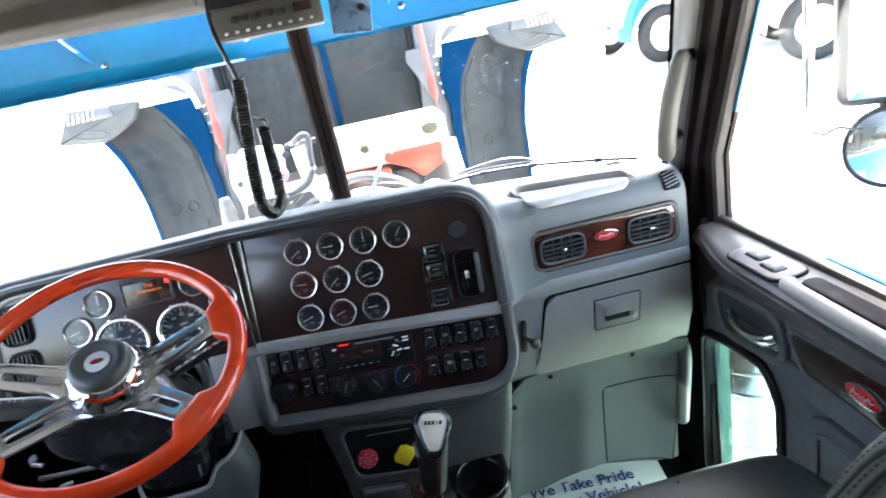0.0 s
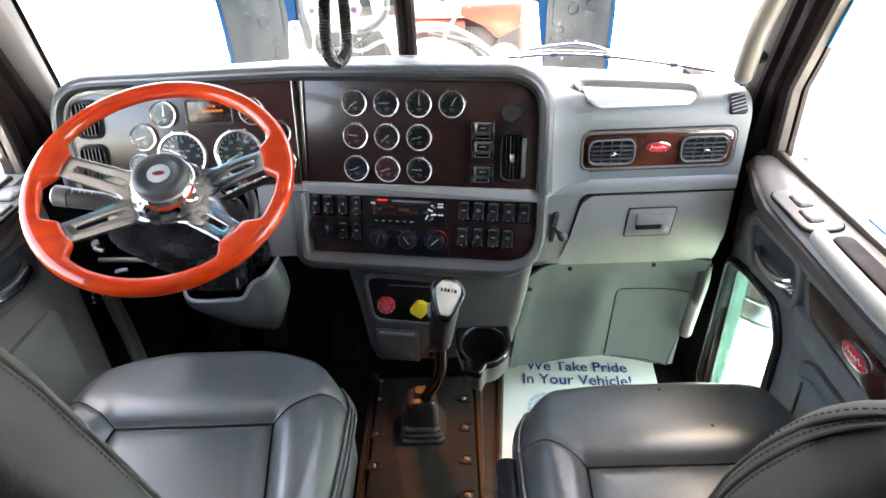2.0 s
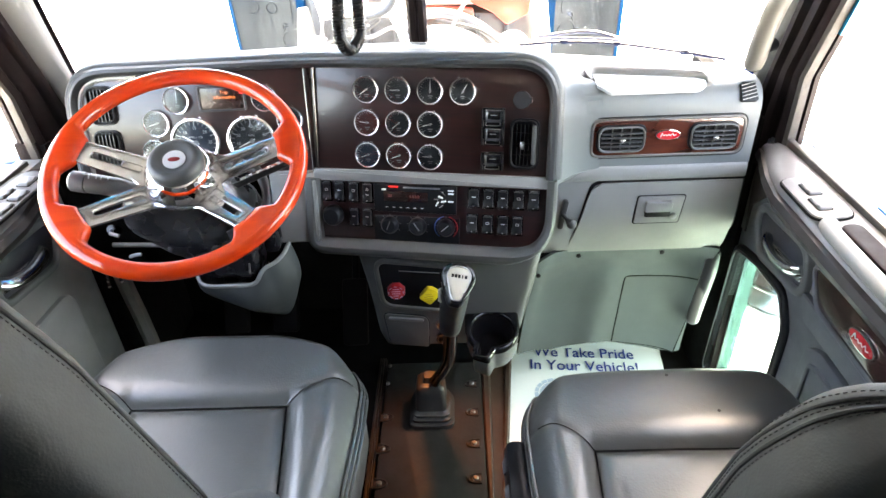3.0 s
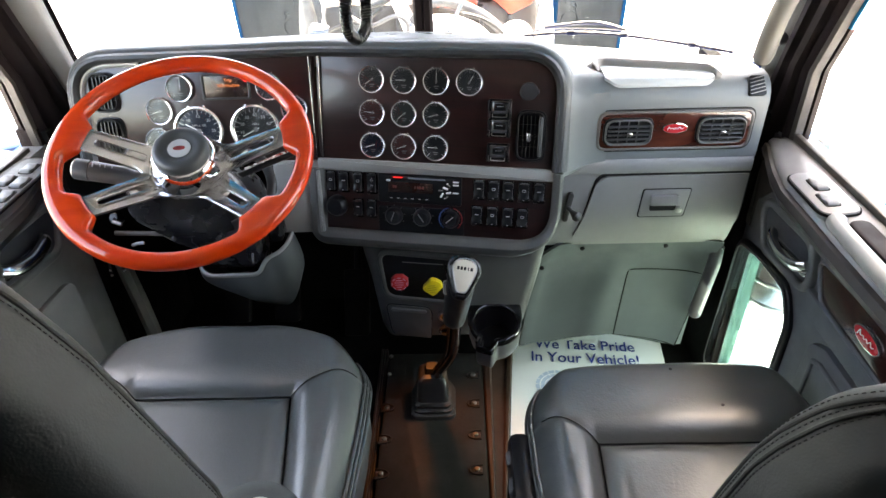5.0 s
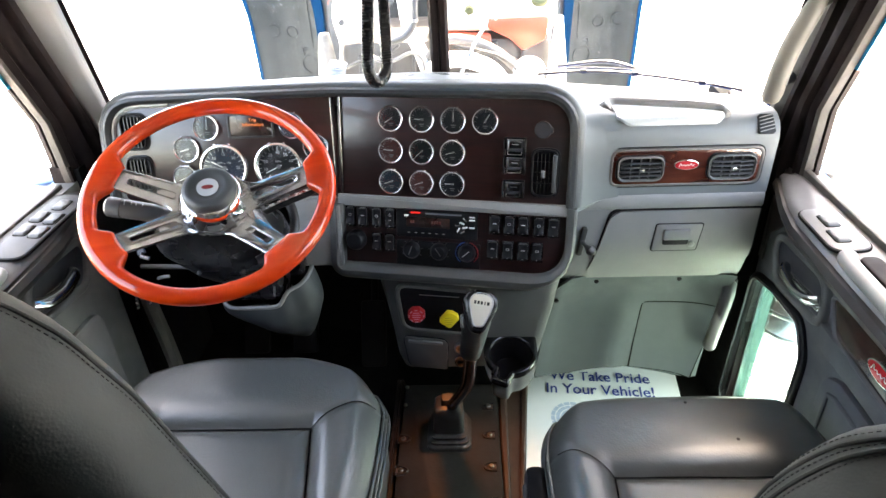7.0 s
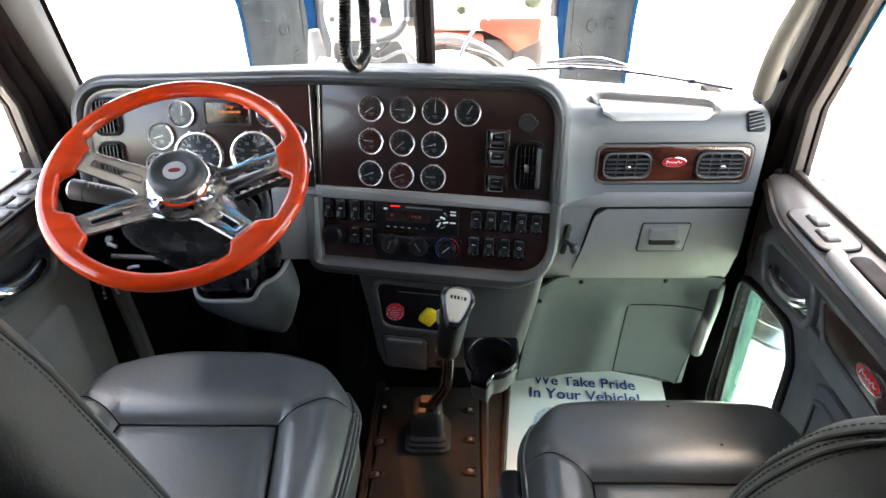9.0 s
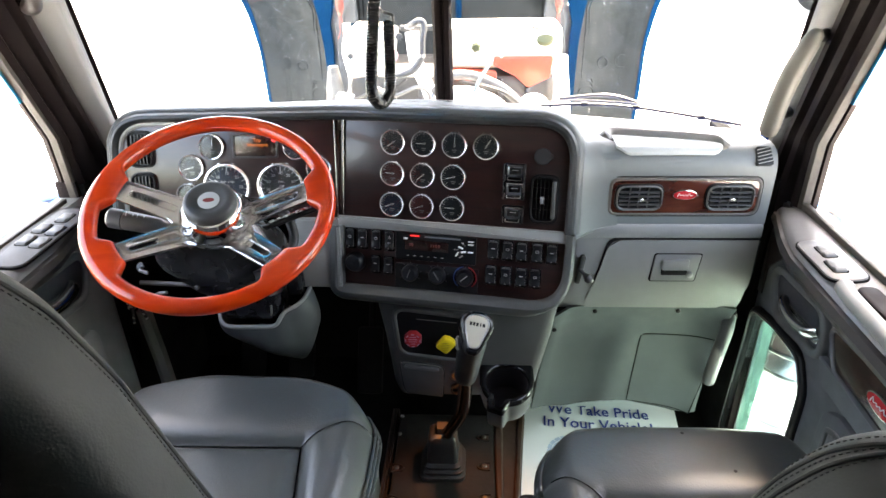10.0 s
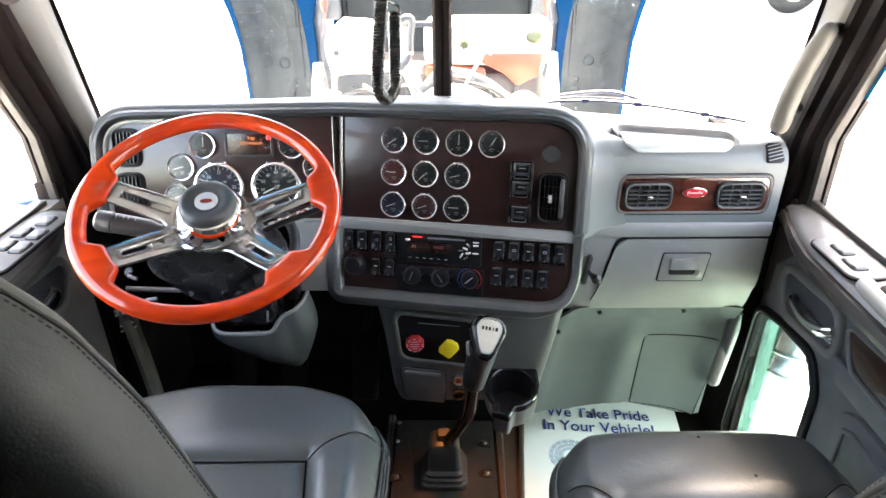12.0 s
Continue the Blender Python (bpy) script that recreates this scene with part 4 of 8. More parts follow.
part("ball_knob", tube([(0, -0.004, 0), (0.006, -0.014, -0.002), (0.011, -0.02, -0.004), (0.017, -0.028, -0.006), (0.022, -0.034, -0.008), (0.025, -0.038, -0.009)], [0.006, 0.0045, 0.007, 0.0125, 0.0105, 0.004], 12), M_CATCH, hook)

# veneer insert with two vents and a badge
INS = Matrix.Translation((0.585, 1.200, 0.833))
ins = part("vent_insert", plate(rect(0.330, 0.090, 0.022), -0.01, 0.004, 0.002), M_WOODB, dash, "red-brown burl veneer insert", at=INS)
part("insert_groove", ring(rect(0.337, 0.097, 0.025), rect(0.331, 0.091, 0.0225), -0.01, 0.002, 0.0008), M_BLACK, ins)
part("insert_rim", ring(rect(0.330, 0.090, 0.022), rect(0.316, 0.077, 0.017), 0.0, 0.006, 0.0025), M_RIMGREY, ins, "grey edge of the insert")
vent(0.100, 0.058, Matrix.Translation((-0.099, -0.004, 0.0)), ins, 4, rim=M_VENT)
vent(0.100, 0.058, Matrix.Translation((0.098, -0.004, 0.0)), ins, 4, rim=M_VENT)


def badge(at, parent, a=0.027, b=0.012):
    bd = part("badge", plate(ellipse(a, b, 32), -0.002, 0.004, 0.0015), M_CHROME, parent, "oval red enamel badge with a chrome rim", at=at)
    part("enamel", plate(ellipse(a * 0.92, b * 0.84, 32), 0.003, 0.0045, 0.0004), M_RED, bd)
    bm = bmesh.new()
    tube(smooth_path([(-a * 0.6, -0.005, -b * 0.3), (-a * 0.5, -0.005, b * 0.35), (-a * 0.38, -0.005, -b * 0.05), (-a * 0.2, -0.005, b * 0.10), (-a * 0.1, -0.005, -b * 0.12), (a * 0.05, -0.005, b * 0.12), (a * 0.18, -0.005, -b * 0.10), (a * 0.34, -0.005, b * 0.3), (a * 0.45, -0.005, -b * 0.08), (a * 0.62, -0.005, b * 0.08)], 6), a * 0.024, 6, bm=bm)
    part("scroll", bm, M_WHITE, bd, "white scroll line")
    return bd


badge(Matrix.Translation((0.0, -0.004, 0.006)), ins)


# ---- centre console, kick panel, floor ----
console = thing("centre_console", "dark grey plastic centre console with two knobs and a drawer", "console")
rows = []
for z, y, x0, x1 in ((0.578, 1.205, -0.140, 0.335), (0.572, 1.192, -0.130, 0.332), (0.545, 1.190, -0.115, 0.330), (0.45, 1.190, -0.100, 0.315), (0.375, 1.191, -0.092, 0.300), (0.30, 1.192, -0.085, 0.285), (0.255, 1.205, -0.075, 0.26), (0.235, 1.235, -0.06, 0.24)):
    rows.append(rounded([(x0 - 0.03, 1.45), (x0, y), (x1, y), (x1 + 0.02, 1.45)], [0.005, 0.035, 0.035, 0.005], 5))
part("console_body", loft([[(x, y, z) for x, y in r] for r, z in zip(rows, (0.578, 0.572, 0.545, 0.45, 0.375, 0.30, 0.255, 0.235))]), M_CONSOLE, console, "dark grey moulded body")
KP = rounded([(-0.060, 0.412), (0.108, 0.387), (0.112, 0.511), (-0.070, 0.537)], [0.03, 0.02, 0.025, 0.02], 6)
kp = part("knob_panel", plate(KP, -0.03, 0.002, 0.0, put=lambda x, z, d: (x, 1.186 - d, z)), M_BLACK, console, "black recessed knob panel")
part("panel_rim", ring(shift(KP, -0.012), KP, -0.03, 0.007, 0.004, put=lambda x, z, d: (x, 1.186 - d, z)), M_CONSOLE, kp)
part("caption", box((0.10, 0.001, 0.0022), (0.03, 1.1835, 0.506), turn=pose(0, 0, 0, 0, 6, 0)), M_DIM, kp, smooth=False)
oct8 = [(0.0228 * math.cos(radians(22.5 + 45 * i)), 0.0228 * math.sin(radians(22.5 + 45 * i))) for i in range(8)]
red = part("trailer_air_knob", plate(rounded(oct8, 0.004, 2), 0, 0.014, 0.004), M_REDKNOB, console, "red octagonal brake knob", at=Matrix.Translation((-0.0275, 1.168, 0.467)))
sq = rounded([(-0.0262, 0), (0, -0.0262), (0.0262, 0), (0.0235, 0.012), (0.012, 0.0225), (0, 0.0262)], [0.009, 0.009, 0.004, 0.004, 0.004, 0.006], 4)
yel = part("parking_brake_knob", plate(sq, 0, 0.014, 0.004), M_YELLOW, console, "yellow diamond brake knob", at=Matrix.Translation((0.052, 1.166, 0.451)) @ pose(0, 0, 0, 0, -6, 0))
bm = bmesh.new()
for i in range(8):
    q = radians(45 * i)
    box((0.0022, 0.0008, 0.0075), (0.0178 * math.cos(q), -0.0143, 0.0178 * math.sin(q)), bm=bm, turn=Matrix.Rotation(-q, 4, "Y"))
part("edge_dashes", bm, M_FADEDPINK, red, "pale dashes round the edge", smooth=False)
for kn, mt in ((red, M_FADEDPINK), (yel, M_OCHRE)):
    bm = bmesh.new()
    for i, wd in enumerate((0.016, 0.022, 0.020, 0.012)):
        box((wd, 0.0008, 0.0015), (0, -0.0143, 0.010 - 0.0065 * i), bm=bm)
    part("legend", bm, mt, kn, smooth=False)
    part("stem", lathe([(0.009, 0), (0.009, -0.03), (0, -0.03)], 12, at=pose(0, 0, 0, 90, 0, 0)), M_CHROME, kn)
DR = rounded([(-0.058, 0.268), (0.040, 0.252), (0.046, 0.362), (-0.068, 0.378)], [0.03, 0.004, 0.025, 0.012], 5)
part("drawer_gap", plate(shift(DR, -0.0025), -0.01, 0.001, 0.0, put=lambda x, z, d: (x, 1.190 + max(0, 0.3 - z) * 0.2 - d, z)), M_BLACK, console)
part("drawer", plate(DR, -0.01, 0.004, 0.003, put=lambda x, z, d: (x, 1.190 + max(0, 0.3 - z) * 0.2 - d, z)), M_CONSOLE, console, "dark grey drawer front")
part("drawer_lip", box((0.09, 0.012, 0.01), (-0.012, 1.186, 0.358), 0.004, turn=pose(0, 0, 0, 0, 7, 0)), M_MID, console)
for z, mt, lb in ((0.335, M_STEEL, "bright power socket"), (0.288, M_BLACK, "black socket plug")):
    so = part("socket", lathe([(0.016, -0.01), (0.016, 0.004), (0.012, 0.006), (0.011, -0.008), (0, -0.008)], 20, at=Matrix.Translation((0.078, 1.187, z)) @ pose(0, 0, 0, 90, 0, 0)), mt, console, lb)

cup = thing("cup_holder", "black plastic cup holder with a mug slot on the console", "cup holder")
CUP = Vector((0.206, 1.138, 0.355))


def cup_put(x, y, d):
    return CUP + Vector((x, y, d + 0.17 * y))


def cup_loop(r, length, half, back):
    """A round well with a slot towards the seats; squared at the console when back is given."""
    out = []
    for i in range(144):
        a = 2 * math.pi * i / 144
        q = a - radians(249)
        rr = r
        if math.cos(q) > 0:
            rr = max(r, min(length / math.cos(q), half / max(1e-6, abs(math.sin(q)))))
        if back and math.sin(a) > 0:
            rr = min(back / math.sin(a), 0.068 / max(1e-6, abs(math.cos(a))))
        out.append((rr * math.cos(a), rr * math.sin(a)))
    for k in range(2):
        out = [tuple((Vector(out[i - 1]) + 2 * Vector(out[i]) + Vector(out[(i + 1) % 144])) / 4) for i in range(144)]
    return out


PO, PI = cup_loop(0.065, 0.092, 0.024, 0.054), cup_loop(0.053, 0.082, 0.0125, 0)
part("cup_rim", ring(PO, PI, -0.012, 0.004, 0.004, put=cup_put), M_BLACKGLOSS, cup, "glossy black rim")
rows = [[cup_put(x * k, y * k, d) for x, y in PI] for d, k in ((-0.004, 1.0), (-0.035, 0.96), (-0.062, 0.88))]
wl_bm = loft(rows, caps=False)
wl_bm.faces.new([wl_bm.verts.new(v) for v in rows[-1]])
part("cup_well", wl_bm, M_BLACK, cup, "deep black cup well")
rows = [[cup_put(x * k, y * k + (1 - k) * 0.04, d) for x, y in shift(PO, 0.001)] for d, k in ((-0.010, 1.0), (-0.022, 1.0), (-0.04, 0.985), (-0.058, 0.95), (-0.074, 0.86), (-0.082, 0.66))]
bd_bm = loft(rows, caps=False)
bd_bm.faces.new([bd_bm.verts.new(v) for v in rows[-1]])
part("cup_body", bd_bm, M_MID, cup, "mid grey holder body")
for x0, y0, x1, y1 in ((-0.044, -0.052, -0.049, -0.066), (0.000, -0.066, -0.006, -0.076)):
    part("rim_bead", tube([cup_put(x0, y0, 0.003), cup_put(x1, y1, 0.004)], 0.004, 8), M_BLACKGLOSS, cup)

kick = thing("kick_panel", "grey-green moulded panel below the glove box with an access cover", "panel")


def kick_edge(x):
    """Height of the wavy lower edge."""
    return float(np.interp(x, (0.28, 0.374, 0.43, 0.481, 0.54, 0.591, 0.679, 0.74), (0.166, 0.157, 0.168, 0.180, 0.177, 0.166, 0.153, 0.165)))


def on_kick(x, z, d):
    f = (0.520 - z) / 0.36
    g = min(1, max(0, (x - (0.345 - 0.058 * f)) / 0.43))
    y = 1.236 + 0.055 * math.sin(math.pi * 0.5 * min(1, max(0, f * 2.2))) - 0.02 * f * f - 0.02 * abs(2 * g - 1) ** 6 + 0.012 * math.sin(3 * g) - 0.010 * math.exp(-((g - 0.46) / 0.10) ** 2) * min(1, max(0, f * 2))
    return (x, y - d, z)


rows = []
for i in range(37):
    f = i / 36
    x0, x1 = 0.332 - 0.050 * f + 0.030 * max(0.0, 1 - f / 0.12) ** 2.2, 0.768 - 0.036 * f
    row = []
    for j in range(33):
        x = x0 + (x1 - x0) * j / 32
        row.append(on_kick(x, 0.520 + (kick_edge(x) - 0.520) * f, 0))
    rows.append(row)
part("panel_sheet", sheet(rows, 0.012, (0, 1, 0)), M_KICK, kick)
ACC = rounded([(0.550, 0.176), (0.716, 0.158), (0.766, 0.394), (0.568, 0.394)], [0.003, 0.003, 0.006, 0.014], 5)
part("cover_gap", ring(dense(shift(ACC, -0.0012)), dense(shift(ACC, 0.0012)), -0.004, 0.0012, 0.0003, put=on_kick), M_SEAM, kick)
rows = []
for k in range(11):
    q = k / 10
    a, b = 0.5515 + 0.018 * q, 0.7145 + 0.050 * q
    row = []
    for i in range(11):
        x = a + (b - a) * i / 10
        z = 0.3925 * q + (0.1765 - 0.018 * i / 10) * (1 - q)
        row.append(on_kick(x, z, 0.0012))
    rows.append(row)
part("access_cover", sheet(rows, 0.005, (0, 1, 0)), M_KICK, kick)
for x, z in ((0.43, 0.492), (0.640, 0.492), (0.331, 0.434)):
    part("screw", lathe([(0.006, 0), (0.006, 0.003), (0.003, 0.004), (0, 0.004)], 12, at=Matrix.Translation(on_kick(x, z, 0.001)) @ pose(0, 0, 0, 90, 0, 0)), M_BLACK, kick)

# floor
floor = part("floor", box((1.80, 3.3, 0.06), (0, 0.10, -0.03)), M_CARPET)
tagged(floor, "black carpeted cab floor", "floor", kind="structure")
tunnel = thing("floor_plate", "black bolted floor plate round the gear lever, tinted as amber-lit", "floor plate")
TUN = rounded([(-0.100, 0.10), (0.182, 0.10), (0.182, 1.36), (-0.100, 1.36)], 0.02, 4)
part("plate", plate(TUN, 0.0, 0.045, 0.008, put=lambda x, y, d: (x, y, d)), M_TUNNEL, tunnel)
for x, y in [(-0.085, 1.140 - 0.108 * k) for k in range(8)] + [(0.149, 1.261 - 0.109 * k) for k in range(9)]:
    way = 1 if x > 0 else -1
    slot = rounded([(x - way * 0.017, y - 0.012), (x + way * 0.020, y - 0.012), (x + way * 0.020, y + 0.012), (x - way * 0.017, y + 0.012)][::way], [0.011, 0.003, 0.003, 0.011][::way], 6)
    # no cut-out: a flat black patch gives the notch its shade
    cpd = part("bolt_notch", plate(slot, 0.030, 0.0462, 0.0, put=lambda x, y, d: (x, y, d)), M_BLACK, tunnel, "black patch drawn as a shaded notch")
    hoodp = [(x + way * 0.019 - way * 0.034 * math.sin(math.pi * k / 12) ** 0.7, y + 0.0135 * math.cos(math.pi * k / 12), 0.0465) for k in range(13)]
    part("notch_lip", tube(hoodp, 0.0030, 6), M_TUNNEL, cpd)
    part("tab", box((0.020, 0.016, 0.003), (x + way * 0.007, y - 0.002, 0.0475), 0.001), M_BROWNPANEL, cpd, "brown floor tab")
    part("bolt", lathe([(0.0075, 0.046), (0.0075, 0.051), (0.005, 0.0535), (0, 0.0535)], 8, at=Matrix.Translation((x + way * 0.004, y - 0.001, 0))), M_BOLTDARK, cpd, "dark bolt head")
for y in (1.42, 1.364, 1.29):
    part("bolt", lathe([(0.006, 0.043), (0.006, 0.049), (0.004, 0.051), (0, 0.051)], 8, at=Matrix.Translation((-0.093, min(1.345, y - 0.02), 0))), M_STEEL, tunnel, "bright bolt head")
bm = bmesh.new()
for i in range(3):
    box((0.0055, 1.9, 0.012), (-0.1253 + 0.0073 * i, 0.45, 0.022), 0.002, bm=bm)
box((0.022, 1.9, 0.018), (-0.118, 0.45, 0.009), bm=bm)
tagged(part("sill_strip", bm, M_BROWNBLACK), "ribbed black strip beside the floor plate", "trim", kind="structure")
prof = [(0.184, 0.0), (0.184, 0.040), (0.190, 0.044), (0.206, 0.044), (0.211, 0.036), (0.214, 0.024), (0.262, 0.020), (0.268, 0.026), (0.279, 0.026), (0.284, 0.018), (0.286, 0.0)]
tagged(part("floor_trim", loft([[(0.184 + (x - 0.184) * max(0.34, 1 - 1.085 * (1.43 - y)), y, z) for x, z in prof] for y in (-0.5, 0.2, 0.82, 1.1, 1.38)]), M_BROWNPANEL), "brown moulded strip beside the floor plate", "trim", kind="structure")

# gear lever
lever = thing("gear_shifter", "black gear lever with a leather grip and ivory topped knob", "gear lever")
bm = bmesh.new()
BOOT = (0.040, 1.130)
rows = []
for z, w, d in ((0.045, 0.066, 0.090), (0.058, 0.066, 0.090), (0.062, 0.058, 0.080), (0.072, 0.060, 0.083), (0.076, 0.052, 0.072), (0.086, 0.054, 0.075), (0.092, 0.046, 0.060), (0.14, 0.043, 0.054), (0.160, 0.040, 0.050), (0.170, 0.032, 0.042), (0.174, 0.020, 0.026), (0.19, 0.016, 0.020)):
    rows.append([(BOOT[0] + x, BOOT[1] + 0.026 + y, z) for x, y in rect(1.86 * w, 1.36 * d, min(w, d * 0.68) * 0.4, 0, 0.0, 5)])
part("boot", loft(rows), M_RUBBER, lever, "stepped black rubber boot")
stem = smooth_path([(0.052, 1.140, 0.165), (0.064, 1.134, 0.195), (0.084, 1.106, 0.250), (0.100, 1.06, 0.33), (0.108, 1.01, 0.44), (0.109, 0.968, 0.52)], 6)
part("stem", tube(stem, 0.0115, 14), M_STEM, lever, "glossy black steel stem")
part("side_tube", tube([(p.x - 0.016, p.y + 0.004, p.z) for p in stem[4:]], 0.0048, 8), M_STEM, lever, "thin bright air line")
axis0 = Vector((0.104, 0.975, 0.500))
CAP = Matrix.Translation((0.1255, 0.884, 0.688)) @ pose(0, 0, 0, -42, 13, 0)
neck = CAP @ Vector((0, 0.020, -0.010))
gpath = smooth_path([axis0, axis0.lerp(neck, 0.4) + Vector((0, 0.002, 0)), axis0.lerp(neck, 0.75), neck], 5)
gr = [float(np.interp(k / (len(gpath) - 1), (0, 0.06, 0.3, 0.6, 0.85, 1.0), (0.0195, 0.0240, 0.0262, 0.0275, 0.0285, 0.027))) for k in range(len(gpath))]
part("grip", tube(gpath, gr, 24), M_GRIP, lever, "black flared grip")
egg = [(0, -0.046), (0.013, -0.0425), (0.023, -0.022), (0.0325, 0.004), (0.034, 0.020), (0.023, 0.0345), (0, 0.039)]
egg += [(-x, z) for x, z in egg[-2:0:-1]]
tri = [(p.x, p.y) for p in smooth_path([(x, z, 0) for x, z in egg], 5, closed=True)]
rows = []
for d, k in ((-0.042, 0.25), (-0.040, 0.55), (-0.034, 0.78), (-0.022, 0.94), (-0.008, 1.0), (0.002, 0.97), (0.006, 0.88), (0.0075, 0.80), (0.0055, 0.72)):
    rows.append([(x * k, -d, z * k - (0.006 if d < -0.03 else 0.0)) for x, z in tri])
kn = part("knob_head", loft(rows), M_BLACKSATIN, lever, "satin black knob head", at=CAP)
inl = [(x * 0.62, z * 0.74 + 0.002) for x, z in tri]
part("inlay_rim", ring(shift(inl, -0.0024), inl, 0.003, 0.0078, 0.001), M_STEEL, kn, "thin grey rim")
part("inlay", plate(inl, 0.0, 0.0070, 0.0015), M_BEIGE, kn, "ivory inlay")
bm = bmesh.new()
for i, wd in enumerate((0.0045, 0.0045, 0.0045, 0.002, 0.005)):
    box((wd, 0.0006, 0.0065), (-0.0125 + 0.0064 * i, -0.0072, 0.013), bm=bm)
part("mark", bm, M_BLACK, kn, "row of black bars", smooth=False)
part("range_switch", box((0.014, 0.018, 0.028), (0.093, 0.905, 0.645), 0.005, turn=pose(0, 0, 0, -25, 0, 0)), M_LIGHT, lever, "pale grey selector tab")

# amber courtesy lamp under the console
lamp_ob = thing("courtesy_lamp", "small amber courtesy lamp set into the console", "lamp")
lens = part("lens", lathe([(0.0065, -0.004), (0.0065, 0.0025), (0.0085, 0.004), (0.0105, 0.002), (0.0105, -0.004)], 20, at=Matrix.Translation((0.077, 1.186, 0.3365)) @ pose(0, 0, 0, 90, 0, 0)), M_AMBERLAMP, lamp_ob, "glowing amber ring")
part("centre", lathe([(0.0062, 0.002), (0.0062, 0.0035), (0.004, 0.0042), (0, 0.0042)], 16, at=Matrix.Translation((0.077, 1.1845, 0.3365)) @ pose(0, 0, 0, 90, 0, 0)), M_BLACK, lamp_ob, "dark centre")
glow = bpy.data.lights.new("courtesy_lamp_light", "SPOT")
glow.energy, glow.color, glow.shadow_soft_size, glow.spot_size, glow.spot_blend = 0.13, (1.0, 0.36, 0.10), 0.012, radians(100), 0.9
new("courtesy_lamp_light", glow).matrix_world = look((0.078, 1.170, 0.330), (0.075, 1.04, 0.06))

# pedals
for x, h, lb in ((-0.19, 0.20, "long black accelerator pedal"), (-0.40, 0.11, "black rubber brake pedal"), (-0.55, 0.11, "black rubber clutch pedal")):
    pd = thing("pedal", lb, "pedal", group="pedals under the dashboard")
    part("pad", plate(rect(0.075, h, 0.012), -0.01, 0.008, 0.004), M_PEDAL, pd, at=Matrix.Translation((x, 1.42, 0.20)) @ pose(0, 0, 0, -35, 0, 0))
    part("arm", tube([(x, 1.44, 0.2), (x, 1.55, 0.33), (x, 1.70, 0.5)], 0.012, 8), M_PEDAL, pd)

# printed paper mat in the passenger's footwell
mat_thing = thing("paper_floor_mat", "white printed paper mat lying in the passenger footwell", "paper mat")
rows = []
for i in range(14):
    f = i / 13
    row = []
    for j in range(11):
        g = j / 10
        x = 0.288 + (0.752 - 0.288) * g - 0.055 * f
        y = 1.470 - 0.55 * f
        lift = 0.004 + 0.0035 * math.sin(5 * g + 3 * f) ** 2 + max(0, 0.08 - f) * 0.10
        row.append((x, y, lift))
    rows.append(row)
part("sheet", sheet(rows, 0.0012), M_PAPER, mat_thing)
writing("text_line", "We Take Pride", 0.043, M_INK, mat_thing, pose(0.508, 1.418, 0.0092, -90, 0, -5), 0.0003, stretch=0.83, label="blue printed letters", bold=0.0004)
writing("text_line", "In Your Vehicle!", 0.043, M_INK, mat_thing, pose(0.500, 1.360, 0.0088, -90, 0, -5), 0.0003, stretch=0.84, label="blue printed letters", bold=0.0004)
bm = bmesh.new()
for k in range(3):
    for i in range(18):
        a = 2 * math.pi * i / 18
        r = 0.028 + 0.0145 * k
        box((0.011, 0.010 + 0.0035 * k, 0.0006), (0.400 + r * math.cos(a), 1.250 + r * math.sin(a), 0.0082), bm=bm, turn=Matrix.Rotation(a, 4, "Z"))
part("emblem", bm, M_INKLIGHT, mat_thing, "pale blue ring of strokes", smooth=False)


# ---- steering wheel and column ----
WHEEL = pose(-0.364, 0.934, 0.929, 27.6, 0, 10.3)
wheel = thing("steering_wheel", "glossy orange-red wooden steering wheel with four slotted chrome spokes", "steering wheel", at=WHEEL)
R0 = 0.2135
SPOKES = (6, 162, 211, 312)
rows = []
for i in range(288):
    a = 2 * math.pi * i / 288
    near = min(abs((a - radians(q) + math.pi) % (2 * math.pi) - math.pi) for q in SPOKES)
    swell = 1 - min(1, max(0, (near / radians(16) - 0.50) / 0.42))
    swell = swell * swell * (3 - 2 * swell)
    inner = 0.0155 + 0.0235 * swell
    row = []
    for j in range(20):
        b = 2 * math.pi * j / 20
        c, s_ = math.cos(b), math.sin(b)
        if c >= 0:
            row.append((R0 + 0.0155 * c, 0.0155 * s_))
        else:
            p = 1 - 0.35 * swell
            row.append((R0 - inner * abs(c) ** p, math.copysign(0.0155 * abs(s_) ** (1 - 0.25 * swell) * (1 - 0.30 * swell * abs(c)), s_)))
    rows.append([(r * math.cos(a), r * math.sin(a), z) for r, z in row])
rows.append(rows[0])
part("rim", loft(rows, caps=False), M_WHEEL, wheel, "orange-red lacquered wooden rim")
for a in SPOKES:
    outl = rounded([(0.045, -0.030), (0.178, -0.0225), (0.178, 0.0225), (0.045, 0.030)], 0.002, 2)
    slot = rounded([(0.075, -0.006), (0.158, -0.006), (0.158, 0.006), (0.075, 0.006)], 0.005, 2)
    sp = part("spoke", ring(outl, slot, -0.003, 0.0025, 0.0012, put=lambda x, y, d: (x, y, d - 0.042 * max(0, (0.178 - x) / 0.133) ** 1.15)), M_SPOKE, wheel, "slotted polished metal spoke", at=Matrix.Rotation(radians(a), 4, "Z"))
hub = part("hub", lathe([(0.058, -0.060), (0.067, -0.044), (0.0668, -0.034), (0.0650, -0.026), (0.0615, -0.016), (0.0575, -0.008), (0.0545, -0.003), (0.0525, 0.000), (0.050, 0.002), (0, 0.002)], 48), M_HUBCHROME, wheel, "chrome hub")
